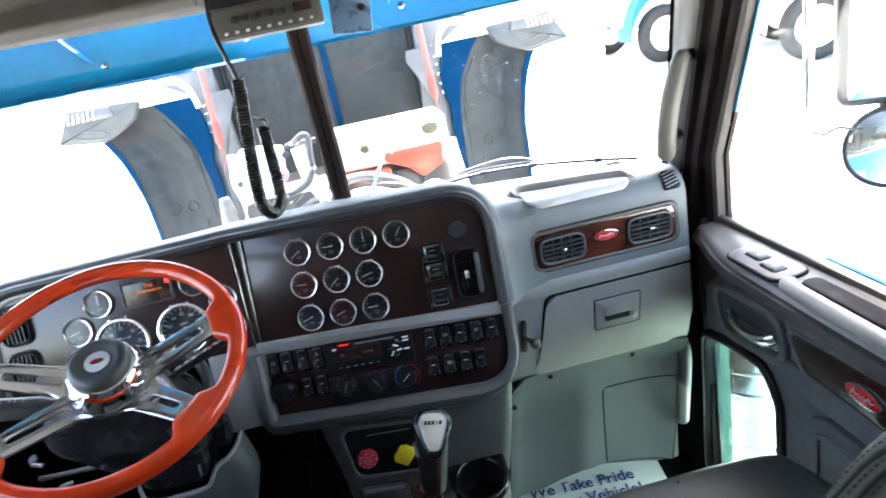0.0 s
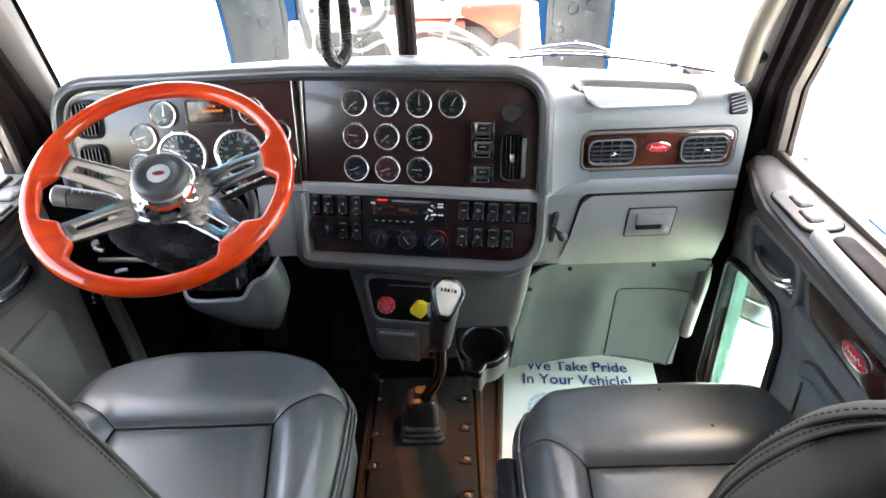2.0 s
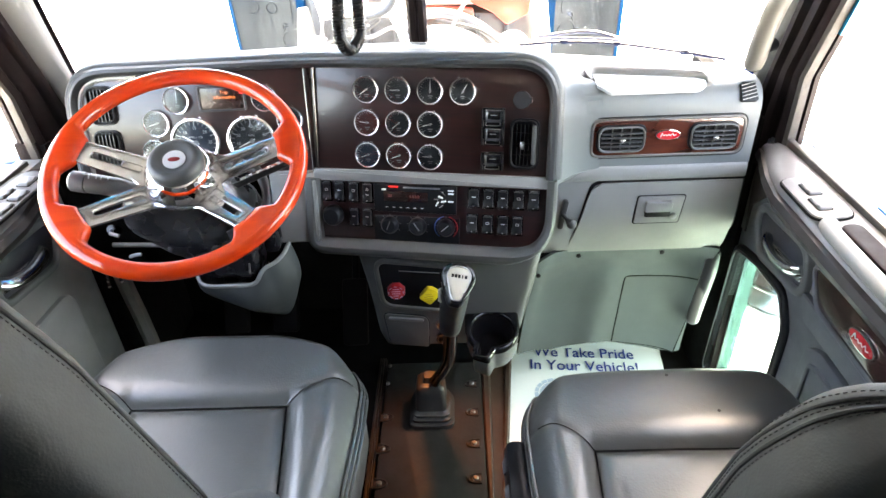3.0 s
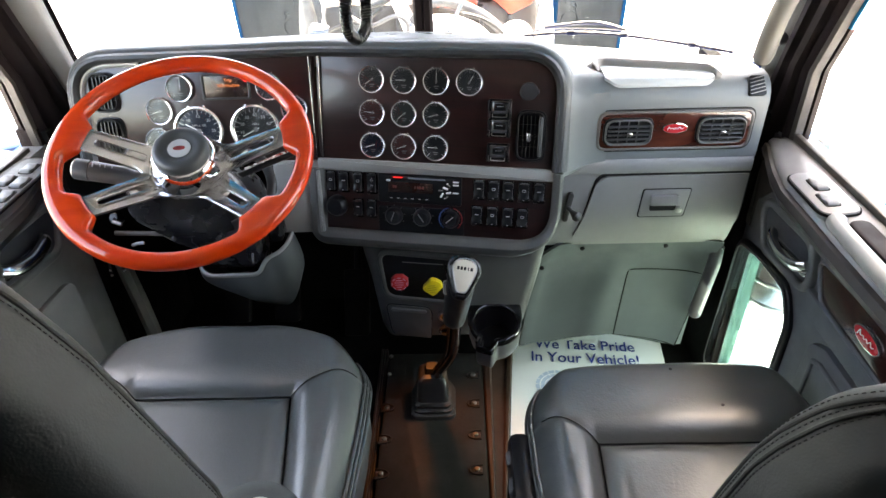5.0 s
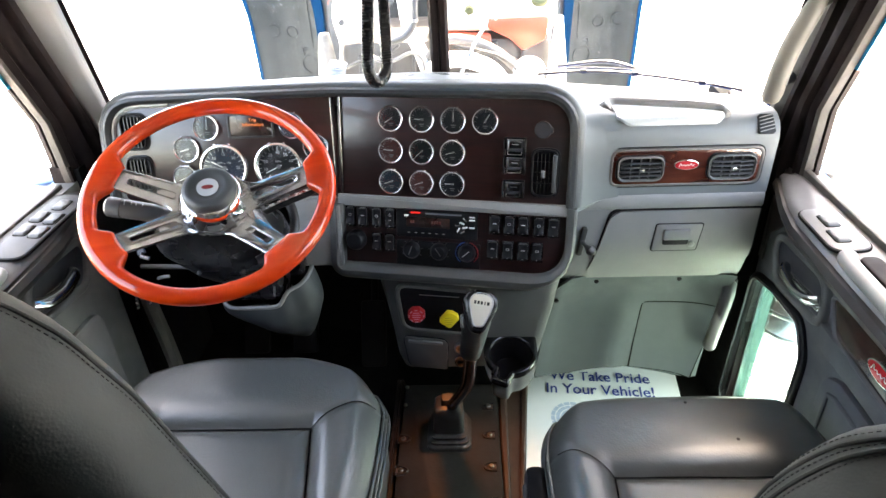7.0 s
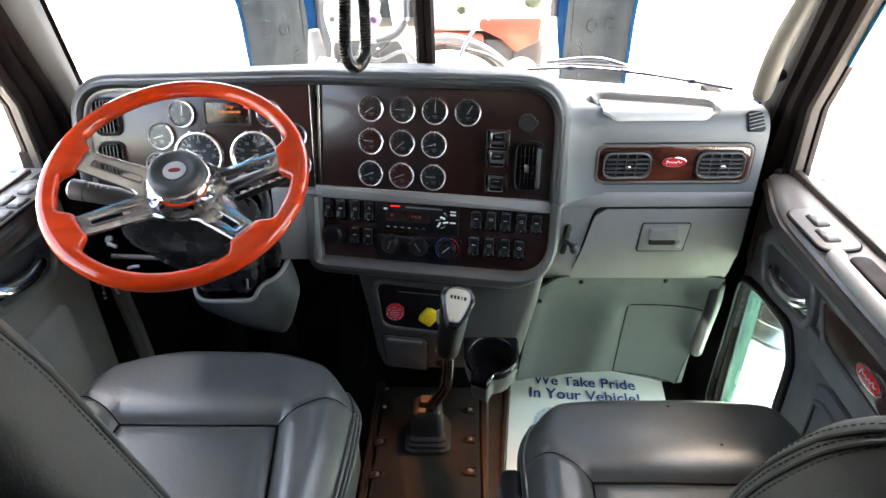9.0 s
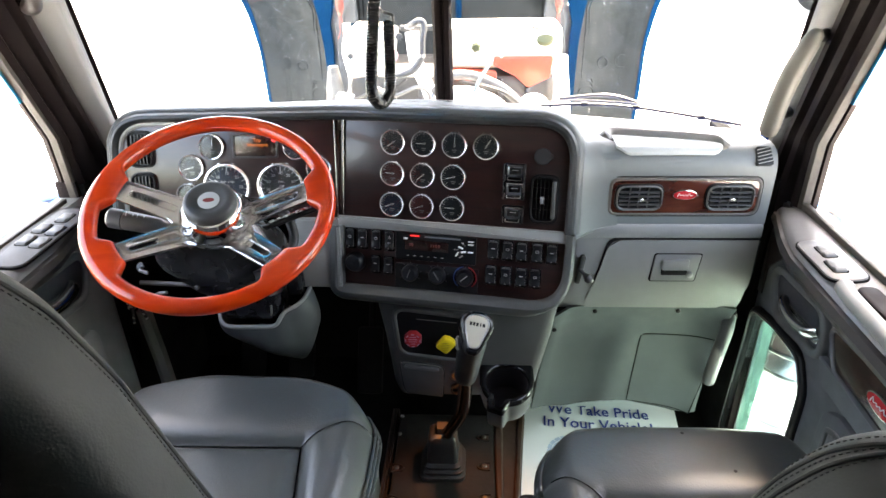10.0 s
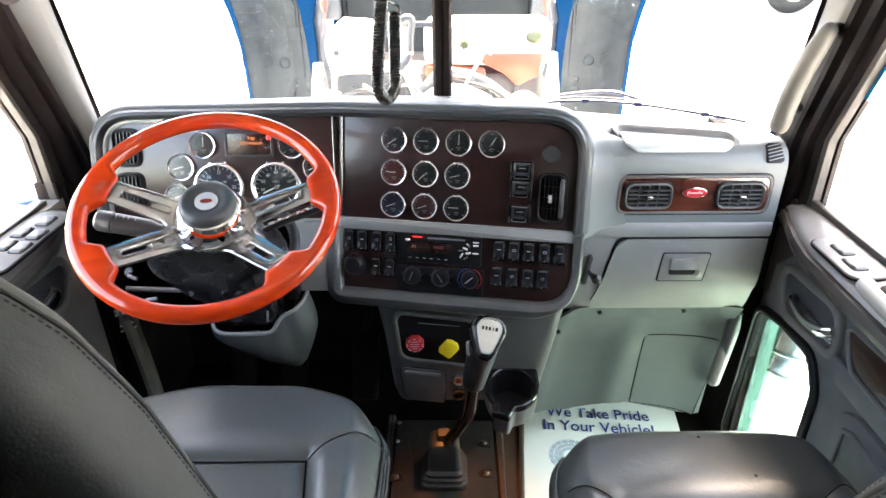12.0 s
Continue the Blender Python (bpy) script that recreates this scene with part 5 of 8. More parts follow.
btn = part("horn_button", lathe([(0.0485, 0.001), (0.0485, 0.009), (0.0465, 0.0155), (0.042, 0.0195), (0.036, 0.0208), (0.030, 0.0192), (0.024, 0.0165), (0.021, 0.016), (0, 0.016)], 40), M_HORN, hub, "black horn button")
part("disc", lathe([(0.0195, 0.0162), (0.0195, 0.0172), (0, 0.0174)], 28), M_GREYPRINT, hub, "bright centre disc")
part("oval_badge", plate(ellipse(0.0105, 0.0046, 24), 0.017, 0.0185, 0.0005, put=lambda x, y, d: (x, y, d)), M_DARKRED, hub, "small dark red oval")
# dished plate in which the spokes meet
rows = [[], [], [], [], [], [], []]
for i in range(120):
    a = 2 * math.pi * i / 120
    near = min(abs((a - radians(q) + math.pi) % (2 * math.pi) - math.pi) for q in SPOKES)
    reach = 0.070 + 0.040 * math.exp(-(near / radians(19)) ** 2)
    for k, (f, dz) in enumerate(((0.0, 0.0), (0.35, 0.0), (0.7, 0.0), (0.95, -0.0002), (1.0, -0.0020), (0.95, -0.004), (0.0, -0.004))):
        r = 0.040 + (reach - 0.040) * f
        rows[k].append((r * math.cos(a), r * math.sin(a), 0.0008 + dz - 0.042 * ((0.178 - r) / 0.133) ** 1.15))
part("spoke_plate", loft(rows, caps=False), M_SPOKE, wheel, "polished plate joining the spokes")

col = thing("steering_column", "black steering column with stalks in a grey lower cowl", "steering column")
AX = WHEEL @ Vector((0, 0, 0))
NRM = (WHEEL.to_3x3() @ Vector((0, 0, 1))).normalized()
secs = []
for cx, cy, cz, w, d in ((-0.380, 0.985, 0.885, 0.10, 0.09), (-0.386, 1.000, 0.855, 0.190, 0.15), (-0.392, 1.012, 0.820, 0.245, 0.17), (-0.396, 1.025, 0.770, 0.255, 0.17), (-0.394, 1.045, 0.725, 0.215, 0.17), (-0.386, 1.085, 0.660, 0.165, 0.16), (-0.396, 1.175, 0.600, 0.125, 0.10), (-0.396, 1.20, 0.500, 0.11, 0.08)):
    secs.append((cx, cy, cz, w, d))
halves = list(zip(smooth_path([(q[0], q[1], q[2]) for q in secs], 4), smooth_path([(q[3], q[4], 0) for q in secs], 4)))
secs = [[(c.x + x, c.y + y, c.z - 0.25 * y) for x, y in rect(h.x, h.y, min(h.x, h.y) * 0.46, n=8)] for c, h in halves]
part("upper_shroud", loft(secs), M_SHROUD, col, "black plastic shroud")
for x in (-0.44, -0.35):
    part("shroud_screw", lathe([(0.005, 0), (0.005, 0.002), (0.003, 0.003), (0, 0.003)], 12, at=Matrix.Translation((x, 0.962, 0.735)) @ pose(0, 0, 0, 70, 0, 0)), M_PLUG, col)
# scooped lower cowl: a lip from back to back, and a bowl that narrows below it
lip = smooth_path([(-0.492, 1.22, 0.580), (-0.490, 1.15, 0.562), (-0.484, 1.126, 0.553), (-0.476, 1.116, 0.541), (-0.458, 1.112, 0.534), (-0.410, 1.112, 0.533), (-0.366, 1.114, 0.533), (-0.346, 1.116, 0.540), (-0.333, 1.122, 0.560), (-0.322, 1.130, 0.570), (-0.300, 1.142, 0.577), (-0.284, 1.165, 0.586), (-0.279, 1.20, 0.592)], 5)
rows = []
for k in range(13):
    f = k / 12
    row = []
    for p in lip:
        side = (p.x + 0.385) / 0.106
        drop = (0.118 + 0.060 * side) * max(0.0, 1 - 0.62 * max(0.0, side) ** 5 - 0.3 * max(0.0, -side) ** 5)
        base = Vector((-0.372 + 0.088 * side, 1.175 + 0.02 * abs(side), 0.530 - drop))
        q = p.lerp(base, f)
        out = 0.030 * math.sin(math.pi * f) ** 0.8
        row.append(Vector((q.x + side * out * 0.75, q.y - out * (1 - 0.6 * abs(side)), q.z - out * 0.35)))
    rows.append(row)
rows.append([Vector((-0.372 + (q.x + 0.372) * 0.7, q.y + 0.035, q.z - 0.006)) for q in rows[-1]])
part("lower_cowl", sheet(rows, 0.006, (0, 1, 0.3)), M_COWL, col, "grey lower column cowl")
part("cowl_lip", tube(lip, 0.0050, 10), M_LIGHT, col, "pale rounded lip")
# black box of the column inside the cowl
secs = []
for z, g in ((0.541, 0.022), (0.545, 0.010), (0.552, 0.003), (0.570, 0.0), (0.64, 0.0), (0.70, 0.004)):
    secs.append([(-0.408 + x, 1.180 + y, z) for x, y in rect(0.142 - 2 * g, 0.120 - 2 * g, 0.020, n=5)])
part("lower_shroud", loft(secs), M_SHROUD, col, "glossy black lower shroud")
part("shroud_side", box((0.034, 0.05, 0.050), (-0.302, 1.165, 0.628), 0.008), M_BLACKSATIN, col, "black switch box")
part("dangling_tag", box((0.004, 0.003, 0.030), (-0.350, 1.105, 0.585), 0.001, turn=pose(0, 0, 0, 0, 8, 0)), M_LIGHT, col, "pale hanging tag")
st = WHEEL @ Vector((-0.06, 0.002, -0.075))
tip = WHEEL @ Vector((-0.207, 0.036, -0.055))
stalk = part("turn_stalk", tube([st, st.lerp(tip, 0.30), st.lerp(tip, 0.36), st.lerp(tip, 0.79), st.lerp(tip, 0.795), st.lerp(tip, 0.805), st.lerp(tip, 0.81), st.lerp(tip, 0.97), tip], [0.011, 0.013, 0.0175, 0.0185, 0.0175, 0.0175, 0.0195, 0.0190, 0.014], 18), M_STALK, col, "dark grey turn signal stalk")
bm = bmesh.new()
for f, h in ((0.52, 0.0022), (0.60, 0.0030), (0.655, 0.0030), (0.74, 0.0055)):
    box((0.0022, h * 2, 0.0006), WHEEL.inverted() @ st.lerp(tip, f) + Vector((0, 0.003, 0.0182)), bm=bm)
bm.transform(WHEEL)
part("stalk_mark", bm, M_GREYPRINT, stalk, "small pale marks", smooth=False)
a, b = WHEEL @ Vector((0.06, -0.005, -0.085)), WHEEL @ Vector((0.185, 0.045, -0.085))
part("tilt_lever", tube([a, b], 0.006, 10), M_BLACK, col, "thin black lever")
up = WHEEL.to_3x3() @ Vector((0, 0.006, 0.004))
part("lever_edge", tube([a.lerp(b, 0.25) + up, b + up], 0.0032, 8), M_SATIN, col, "bright rod along the lever")
arc = smooth_path([WHEEL @ Vector(v) for v in ((0.045, 0.075, -0.10), (0.11, 0.06, -0.105), (0.135, 0.0, -0.11), (0.12, -0.055, -0.115), (0.06, -0.085, -0.12))], 6)
part("cowl_edge", tube(arc, 0.010, 10), M_HOOD, col, "grey rounded cowl edge")
# key barrel, brake controller and bar beneath the wheel
part("cross_bar", tube([(-0.703, 1.2, 0.602), (-0.565, 1.2, 0.596)], 0.006, 10), M_LIGHT, col, "pale cross bar")
k0 = Vector((-0.615, 1.08, 0.715))
part("key_barrel", lathe([(0.011, -0.02), (0.011, 0.006), (0.008, 0.009), (0, 0.009)], 18, at=Matrix.Translation(k0) @ pose(0, 0, 0, 50, 0, 0)), M_BLACKSATIN, col, "dark key barrel")
part("key", tube([k0, k0 + Vector((0.012, -0.03, 0.008)), k0 + Vector((0.030, -0.034, 0.004))], 0.0040, 8), M_BOLTDARK, col)
ringk = part("key_ring", tube([(-0.640 + 0.013 * math.cos(q), 1.052, 0.655 + 0.013 * math.sin(q)) for q in [2 * math.pi * k / 20 for k in range(20)]], 0.0012, 6, closed=True), M_STEEL, col, "thin steel key ring")
for dx, dz, rz in ((-0.004, 0.0, 6), (0.006, 0.006, -12)):
    part("hanging_key", plate(rounded([(-0.003, -0.062), (0.003, -0.062), (0.003, -0.026), (0.010, -0.020), (0.010, 0.0), (-0.010, 0.0), (-0.010, -0.020), (-0.003, -0.026)], [0.001, 0.002, 0.001, 0.006, 0.006, 0.006, 0.006, 0.001], 3), -0.001, 0.001, 0.0004), M_SATIN, ringk, "bright metal key", at=Matrix.Translation((-0.640 + dx, 1.052, 0.645 + dz)) @ pose(0, 0, 0, 0, rz, 25))
part("lever_tip", tube(smooth_path([(-0.628, 1.13, 0.612), (-0.612, 1.12, 0.622), (-0.595, 1.12, 0.624)], 4), 0.004, 8), M_GREYPRINT, col, "pale lever tip")


# ---- seats ----
def ease(q):
    q = min(1, max(0, q))
    return q * q * (3 - 2 * q)


def seam_gap(x, y, xs, yf, flare, end):
    """Distance from a place on the cushion to its nearest seam, with the run of that seam: front, side or corner."""
    ax = abs(x)
    best = []
    if ax <= xs:
        best.append((abs(y - yf), 0))
    else:
        best.append((math.hypot(ax - xs, y - yf), 0))
    if y <= yf:
        best.append((abs(ax - xs - (yf - y) * flare), 1))
    if ax > xs:
        f = min(1, (ax - xs) / (end[0] - xs))
        yc = yf + (end[1] - yf) * (1 - (1 - f) ** 1.6)
        best.append((abs(y - yc) * 0.86, 2))
    return min(best)


def cushion_rows(w, l, h, arch, xs, yf, flare, end, nx=150, ny=150):
    """Top of a bucket cushion: x across, y along, with stuffed side rolls, a front roll and pinched seams."""
    rows = []
    for j in range(ny + 1):
        v = j / ny
        row = []
        for i in range(nx + 1):
            u = i / nx * 2 - 1
            # plan outline: rounded at the front corners
            yy = v * l - arch * max(0, abs(u) - 0.25) ** 2 * max(0, (v - 0.55) / 0.45)
            half = w / 2 * (1 - 0.26 * max(0, (v - 0.66) / 0.34) ** 2.6 - 0.05 * max(0, 0.5 - v) / 0.5)
            xx = u * half
            edge = max(0, (abs(u) - 0.78) / 0.22)
            drop = 0.060 * edge ** 2.0 + 0.105 * max(0, (v - 0.86) / 0.14) ** 2.0
            inner = xs + max(0, yf - yy) * flare
            d, run = seam_gap(xx, yy, xs, yf, flare, end)
            d = math.sqrt(d * d + 0.003 ** 2) - 0.003
            if abs(xx) < inner and yy < yf:
                # slack folds beside the side seams of the panel
                gap = inner - abs(xx)
                z = h - 0.014 + 0.014 * (1 - math.exp(-d / 0.010))
                z -= 0.0022 * math.exp(-((gap - 0.034) / 0.008) ** 2) * ease((yf - 0.04 - yy) / 0.08)
            else:
                main = min(math.hypot(max(0, abs(xx) - xs), yy - yf) if yy > yf else 9, abs(abs(xx) - inner) if yy <= yf else 9)
                main = math.sqrt(main * main + 0.003 ** 2) - 0.003
                z = h - 0.014 + 0.034 * (1 - math.exp(-main / 0.019)) - drop
                if run == 2:
                    z -= 0.0045 * math.exp(-d / 0.005) * ease(main / 0.02)
            z += 0.0018 * noise.noise(Vector((xx * 8, yy * 8, h * 31))) * (1 - min(1, edge))
            row.append((xx, yy, z))
        rows.append(row)
    return rows


def back_size(halves, h, t, z):
    v = min(1, max(0, z / h))
    half = float(np.interp(v, [a for a, b in halves], [b for a, b in halves]))
    tt = t * (1 - 0.25 * v)
    if v > 0.90:
        tt *= max(0.02, 1 - ((v - 0.90) / 0.10) ** 2.2) ** 0.5
    return half, tt


def back_rows(halves, h, t, n=56, m=48):
    """A backrest as rings from foot to crown: padded back, dished front between side bolsters, rounded edges."""
    rows = []
    for j in range(m + 1):
        v = j / m
        z = h * v
        half, tt = back_size(halves, h, t, z)
        row = []
        for i in range(n):
            a = 2 * math.pi * i / n
            c, s = math.cos(a), math.sin(a)
            x = half * math.copysign(abs(c) ** 0.55, c)
            y = tt / 2 * math.copysign(abs(s) ** 0.6, s)
            if s > 0:
                u = abs(x) / half if half > 1e-4 else 0
                y += 0.028 * math.exp(-((u - 0.80) / 0.22) ** 2) * (1 - v) ** 0.3
            row.append((x, y, z))
        rows.append(row)
    return rows


def back_seam(halves, h, t, share, proud):
    """A line up one flank of a backrest, over the crown and down the other; share: how far it lies from the middle of the flank to its front."""
    sn = share ** (1 / 0.6)
    cs = (1 - sn * sn) ** 0.275
    half_line = []
    for k in range(40):
        z = h * (0.12 + 0.88 * k / 39)
        half, tt = back_size(halves, h, t, z)
        v = z / h
        y = tt / 2 * share + 0.028 * math.exp(-((cs - 0.80) / 0.22) ** 2) * max(0, 1 - v) ** 0.3
        half_line.append(Vector((half * cs + proud, y + proud * 0.5, z + (proud if k > 36 else 0))))
    return smooth_path(half_line + [Vector((-p.x, p.y, p.z)) for p in reversed(half_line)], 3)


def seat(name, label, at, cushion, back_at, bw, bh, bt, ridges, group):
    st = thing(name, label, "seat", at=at, group=group)
    w, l, h = cushion[:3]
    rows = cushion_rows(*cushion)
    cu = part("cushion", sheet(rows, 0.13), M_LEATHER, st, "black leather cushion with stitched seams")
    # sewn lines in the seams
    xs, yf, flare, end = cushion[4:8]
    grid = {}
    for row in rows:
        for q in row:
            grid.setdefault((round(q[0] / 0.008), round(q[1] / 0.008)), []).append(q)

    def lay(x, y):
        kx, ky = round(x / 0.008), round(y / 0.008)
        near = [q for i in (-1, 0, 1) for j in (-1, 0, 1) for q in grid.get((kx + i, ky + j), ())]
        ws = [1 / ((q[0] - x) ** 2 + (q[1] - y) ** 2 + 4e-6) for q in near]
        return Vector((x, y, sum(q[2] * k for q, k in zip(near, ws)) / sum(ws) + 0.0004))
    part("seam", tube([lay(-xs + 2 * xs * k / 60, yf) for k in range(61)], 0.0017, 6), M_SEAM, cu, "dark sewn seam")
    for sx in (-1, 1):
        part("seam", tube([lay(sx * (xs + (yf - y) * flare), y) for y in [yf - (yf - 0.06) * k / 60 for k in range(61)]], 0.0017, 6), M_SEAM, cu, "dark sewn seam")
        part("seam", tube([lay(sx * (xs + (end[0] - xs) * f), yf + (end[1] - yf) * (1 - (1 - f) ** 1.6)) for f in [0.97 * k / 30 for k in range(31)]], 0.0011, 6), M_SEAM, cu, "dark sewn seam")
    # folded leather piping down both flanks
    for sx in (-1, 1):
        for off in (0.0, 0.009, 0.018):
            path = []
            for j in range(2, len(rows) - 12):
                p = Vector(rows[j][-2 if sx > 0 else 1])
                path.append(p + Vector((sx * (0.003 + off * 0.5), 0, 0.002 - off * 1.25)))
            part("piping", tube(path, 0.0032, 6), M_LEATHER, cu)
    part("seat_base", box((w * 0.9, l * 0.85, 0.16), (0, l * 0.45, h - 0.20), 0.03), M_BLACK, st, "black plastic seat base")
    part("pedestal", box((w * 0.7, l * 0.7, h - 0.26), (0, l * 0.45, (h - 0.26) / 2), 0.02), M_BLACK, st)
    bk = part("backrest", loft(back_rows(bw, bh, bt)), M_VINYL, st, "charcoal vinyl backrest with double stitching", at=back_at)
    # raised seams with a row of stitches on each side
    for inset in ridges:
        part("seam_fold", tube(back_seam(bw, bh, bt, inset, 0.0002), 0.0024, 8), M_VINYL, bk)
    for inset in [ridges[0] + 0.13] * (len(ridges) > 1) + [q - 0.11 for q in ridges]:
        path = smooth_path(back_seam(bw, bh, bt, inset, 0.0003), 6)
        bm = bmesh.new()
        run, on = 0.0, path[0]
        for a, b in zip(path, path[1:]):
            run += (b - a).length
            if run > 0.0048:
                d = b - on
                tube([on + d * 0.22, on + d * 0.78], 0.0006, 5, bm=bm)
                run, on = 0.0, b
        part("stitching", bm, M_STITCH, bk, "dark stitches")
    return st


DRIVER_CUSHION = (0.565, 0.56, 0.520, 0.16, 0.148, 0.322, 0.13, (0.270, 0.378))
PASSENGER_CUSHION = (0.555, 0.555, 0.454, 0.05, 0.160, 0.317, 0.06, (0.262, 0.372))
dseat = seat("driver_seat", "black leather driver seat with charcoal backrest beside the gear lever", pose(-0.352, 0.43, 0, 0, 0, 0), DRIVER_CUSHION,
     pose(0.017, -0.165, 0.50, 4, 0, 0), ((0, 0.225), (0.3, 0.238), (0.55, 0.228), (0.65, 0.208), (0.80, 0.178), (0.89, 0.148), (0.945, 0.115), (0.98, 0.08), (1.0, 0.04)), 0.725, 0.13, (0.50,), "front seats")
arm = part("armrest_pivot", lathe([(0.0, -0.060), (0.030, -0.058), (0.048, -0.045), (0.055, -0.02), (0.055, 0.02), (0.048, 0.034), (0.030, 0.042), (0.0, 0.043)], 28), M_VINYL, dseat, "charcoal covered armrest pivot", at=pose(0.236, -0.105, 0.745, 0, 14, 0))
part("pivot_cap", lathe([(0.019, 0.040), (0.019, 0.046), (0.015, 0.049), (0, 0.050)], 24), M_BEIGE, arm, "pale round cap")
pseat = seat("passenger_seat", "black leather passenger seat with charcoal backrest", pose(0.528, 0.37, 0, 0, 0, 0), PASSENGER_CUSHION,
     pose(0.029, -0.085, 0.44, 6, 0, 0), ((0, 0.215), (0.3, 0.225), (0.6, 0.218), (0.72, 0.210), (0.83, 0.199), (0.88, 0.186), (0.95, 0.155), (0.98, 0.115), (0.995, 0.08), (1.0, 0.045)), 0.615, 0.13, (0.56, 0.32), "front seats")
ps = thing("seat_control", "black plastic seat adjuster on the flank of the passenger seat", "seat control")
part("housing", box((0.045, 0.17, 0.10), (0.228, 0.665, 0.36), 0.016), M_BLACK, ps)
for y in (0.70, 0.64):
    part("button", box((0.010, 0.034, 0.024), (0.209, y, 0.392), 0.004, turn=pose(0, 0, 0, 0, 35, 0)), M_MID, ps, "grey rocker button")
top_grid = [Vector(q) for row in cushion_rows(*PASSENGER_CUSHION) for q in row]
for x, y in ((0.537, 0.845), (0.609, 0.751), (0.490, 0.690)):
    spot = Vector((x - 0.528, y - 0.37, 0))
    near = min(top_grid, key=lambda q: (q.x - spot.x) ** 2 + (q.y - spot.y) ** 2)
    part("button_mark", lathe([(0.0034, -0.01), (0.0034, 0.0006), (0.002, 0.0012), (0, 0.0012)], 10, at=Matrix.Translation((spot.x, spot.y, near.z))), M_BLACK, pseat, "small black mark")


# ---- cab shell ----
def struct(ob, label, category):
    return tagged(ob, label, category, kind="structure")


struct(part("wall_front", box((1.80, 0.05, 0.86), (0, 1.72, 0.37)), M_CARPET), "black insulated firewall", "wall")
struct(part("wall_rear", box((1.74, 0.05, 1.90), (0, -1.56, 0.90)), M_REAR), "unseen grey rear wall of the cab, bounces light", "wall")
struct(part("ceiling", box((1.74, 3.00, 0.05), (0, -0.09, 1.80), 0.01), M_CEIL), "unseen pale ceiling that bounces light", "ceiling")
for sx, nm in ((-1, "wall_left"), (1, "wall_right")):
    wall = struct(part(nm, box((0.05, 1.85, 1.90), (sx * 0.875, -0.625, 0.90)), M_REAR), "unseen grey side wall behind the door, bounces light", "wall")
    part("outer_skin", box((0.012, 1.85, 1.95), (sx * 0.907, -0.625, 0.90), 0.003), M_TRUCKBLUE, wall, "blue painted outer skin")
rows = []
for i in range(33):
    x = -0.90 + 1.80 * i / 32
    y = screen_foot(min(0.8, abs(x)))
    rows.append([(x, y + 0.012, 0.918), (x, y + 0.05, 0.90), (x, 1.76, 0.80), (x, 1.76, 0.76)])
struct(part("trim_cowl", sheet(rows, 0.02), M_BLUE), "blue painted cowl under the windscreen", "trim")
for sx in (-1, 1):
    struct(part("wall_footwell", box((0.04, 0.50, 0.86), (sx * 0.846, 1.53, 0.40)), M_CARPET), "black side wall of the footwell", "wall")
rows = []
for i in range(33):
    x = -0.80 + 1.60 * i / 32
    y = screen_foot(x) - 0.14
    rows.append([(x, y + 0.01, 1.445), (x, y - 0.03, 1.440), (x, y - 0.07, 1.455), (x, y - 0.16, 1.56), (x, y - 0.20, 1.78), (x, y + 0.05, 1.80), (x, y + 0.03, 1.5)])
struct(part("trim_header", loft(rows), M_HEAD), "grey header above the windscreen", "trim")


def glass_point(x, z):
    return Vector((x, screen_foot(x) - 0.26 * (z - 0.93), z))


# windscreen: two panes, a dark centre post, rubber along the foot
screen = struct(thing("window_1", "two-piece windscreen specked with rain drops", "windscreen"), "two-piece windscreen specked with rain drops", "windscreen")
for a, b in ((-0.785, 0.030), (0.054, 0.825)):
    rows = [[glass_point(a + (b - a) * i / 16, z) for z in (0.925, 1.10, 1.28, 1.455)] for i in range(17)]
    g = part("pane", sheet(rows, 0.004, (0, 1, 0)), M_GLASS, screen)
    g.visible_shadow = False
rows = [[glass_point(0.042, z) + Vector((x, -d, 0)) for x, d in ((-0.024, -0.01), (-0.024, 0.018), (-0.017, 0.026), (-0.004, 0.026), (-0.002, 0.021), (0.002, 0.021), (0.004, 0.026), (0.017, 0.026), (0.024, 0.018), (0.024, -0.01))] for z in (0.92, 1.10, 1.28, 1.46)]
part("centre_post", loft(rows), M_FRAME, screen, "dark centre post")
bm = bmesh.new()
random.seed(4)
for k in range(1300):
    x = random.uniform(-0.74, 0.76)
    if abs(x - 0.042) < 0.03:
        continue
    p = glass_point(x, random.uniform(0.94, 1.42)) + Vector((0, 0.0045, 0))
    r = random.uniform(0.0006, 0.0012) if k % 3 else random.uniform(0.0012, 0.0023)
    bmesh.ops.create_icosphere(bm, subdivisions=1, radius=r, matrix=Matrix.Translation(p))
drops = part("rain_drops", bm, M_GLASS, screen, "small rain drops")
drops.visible_shadow = False

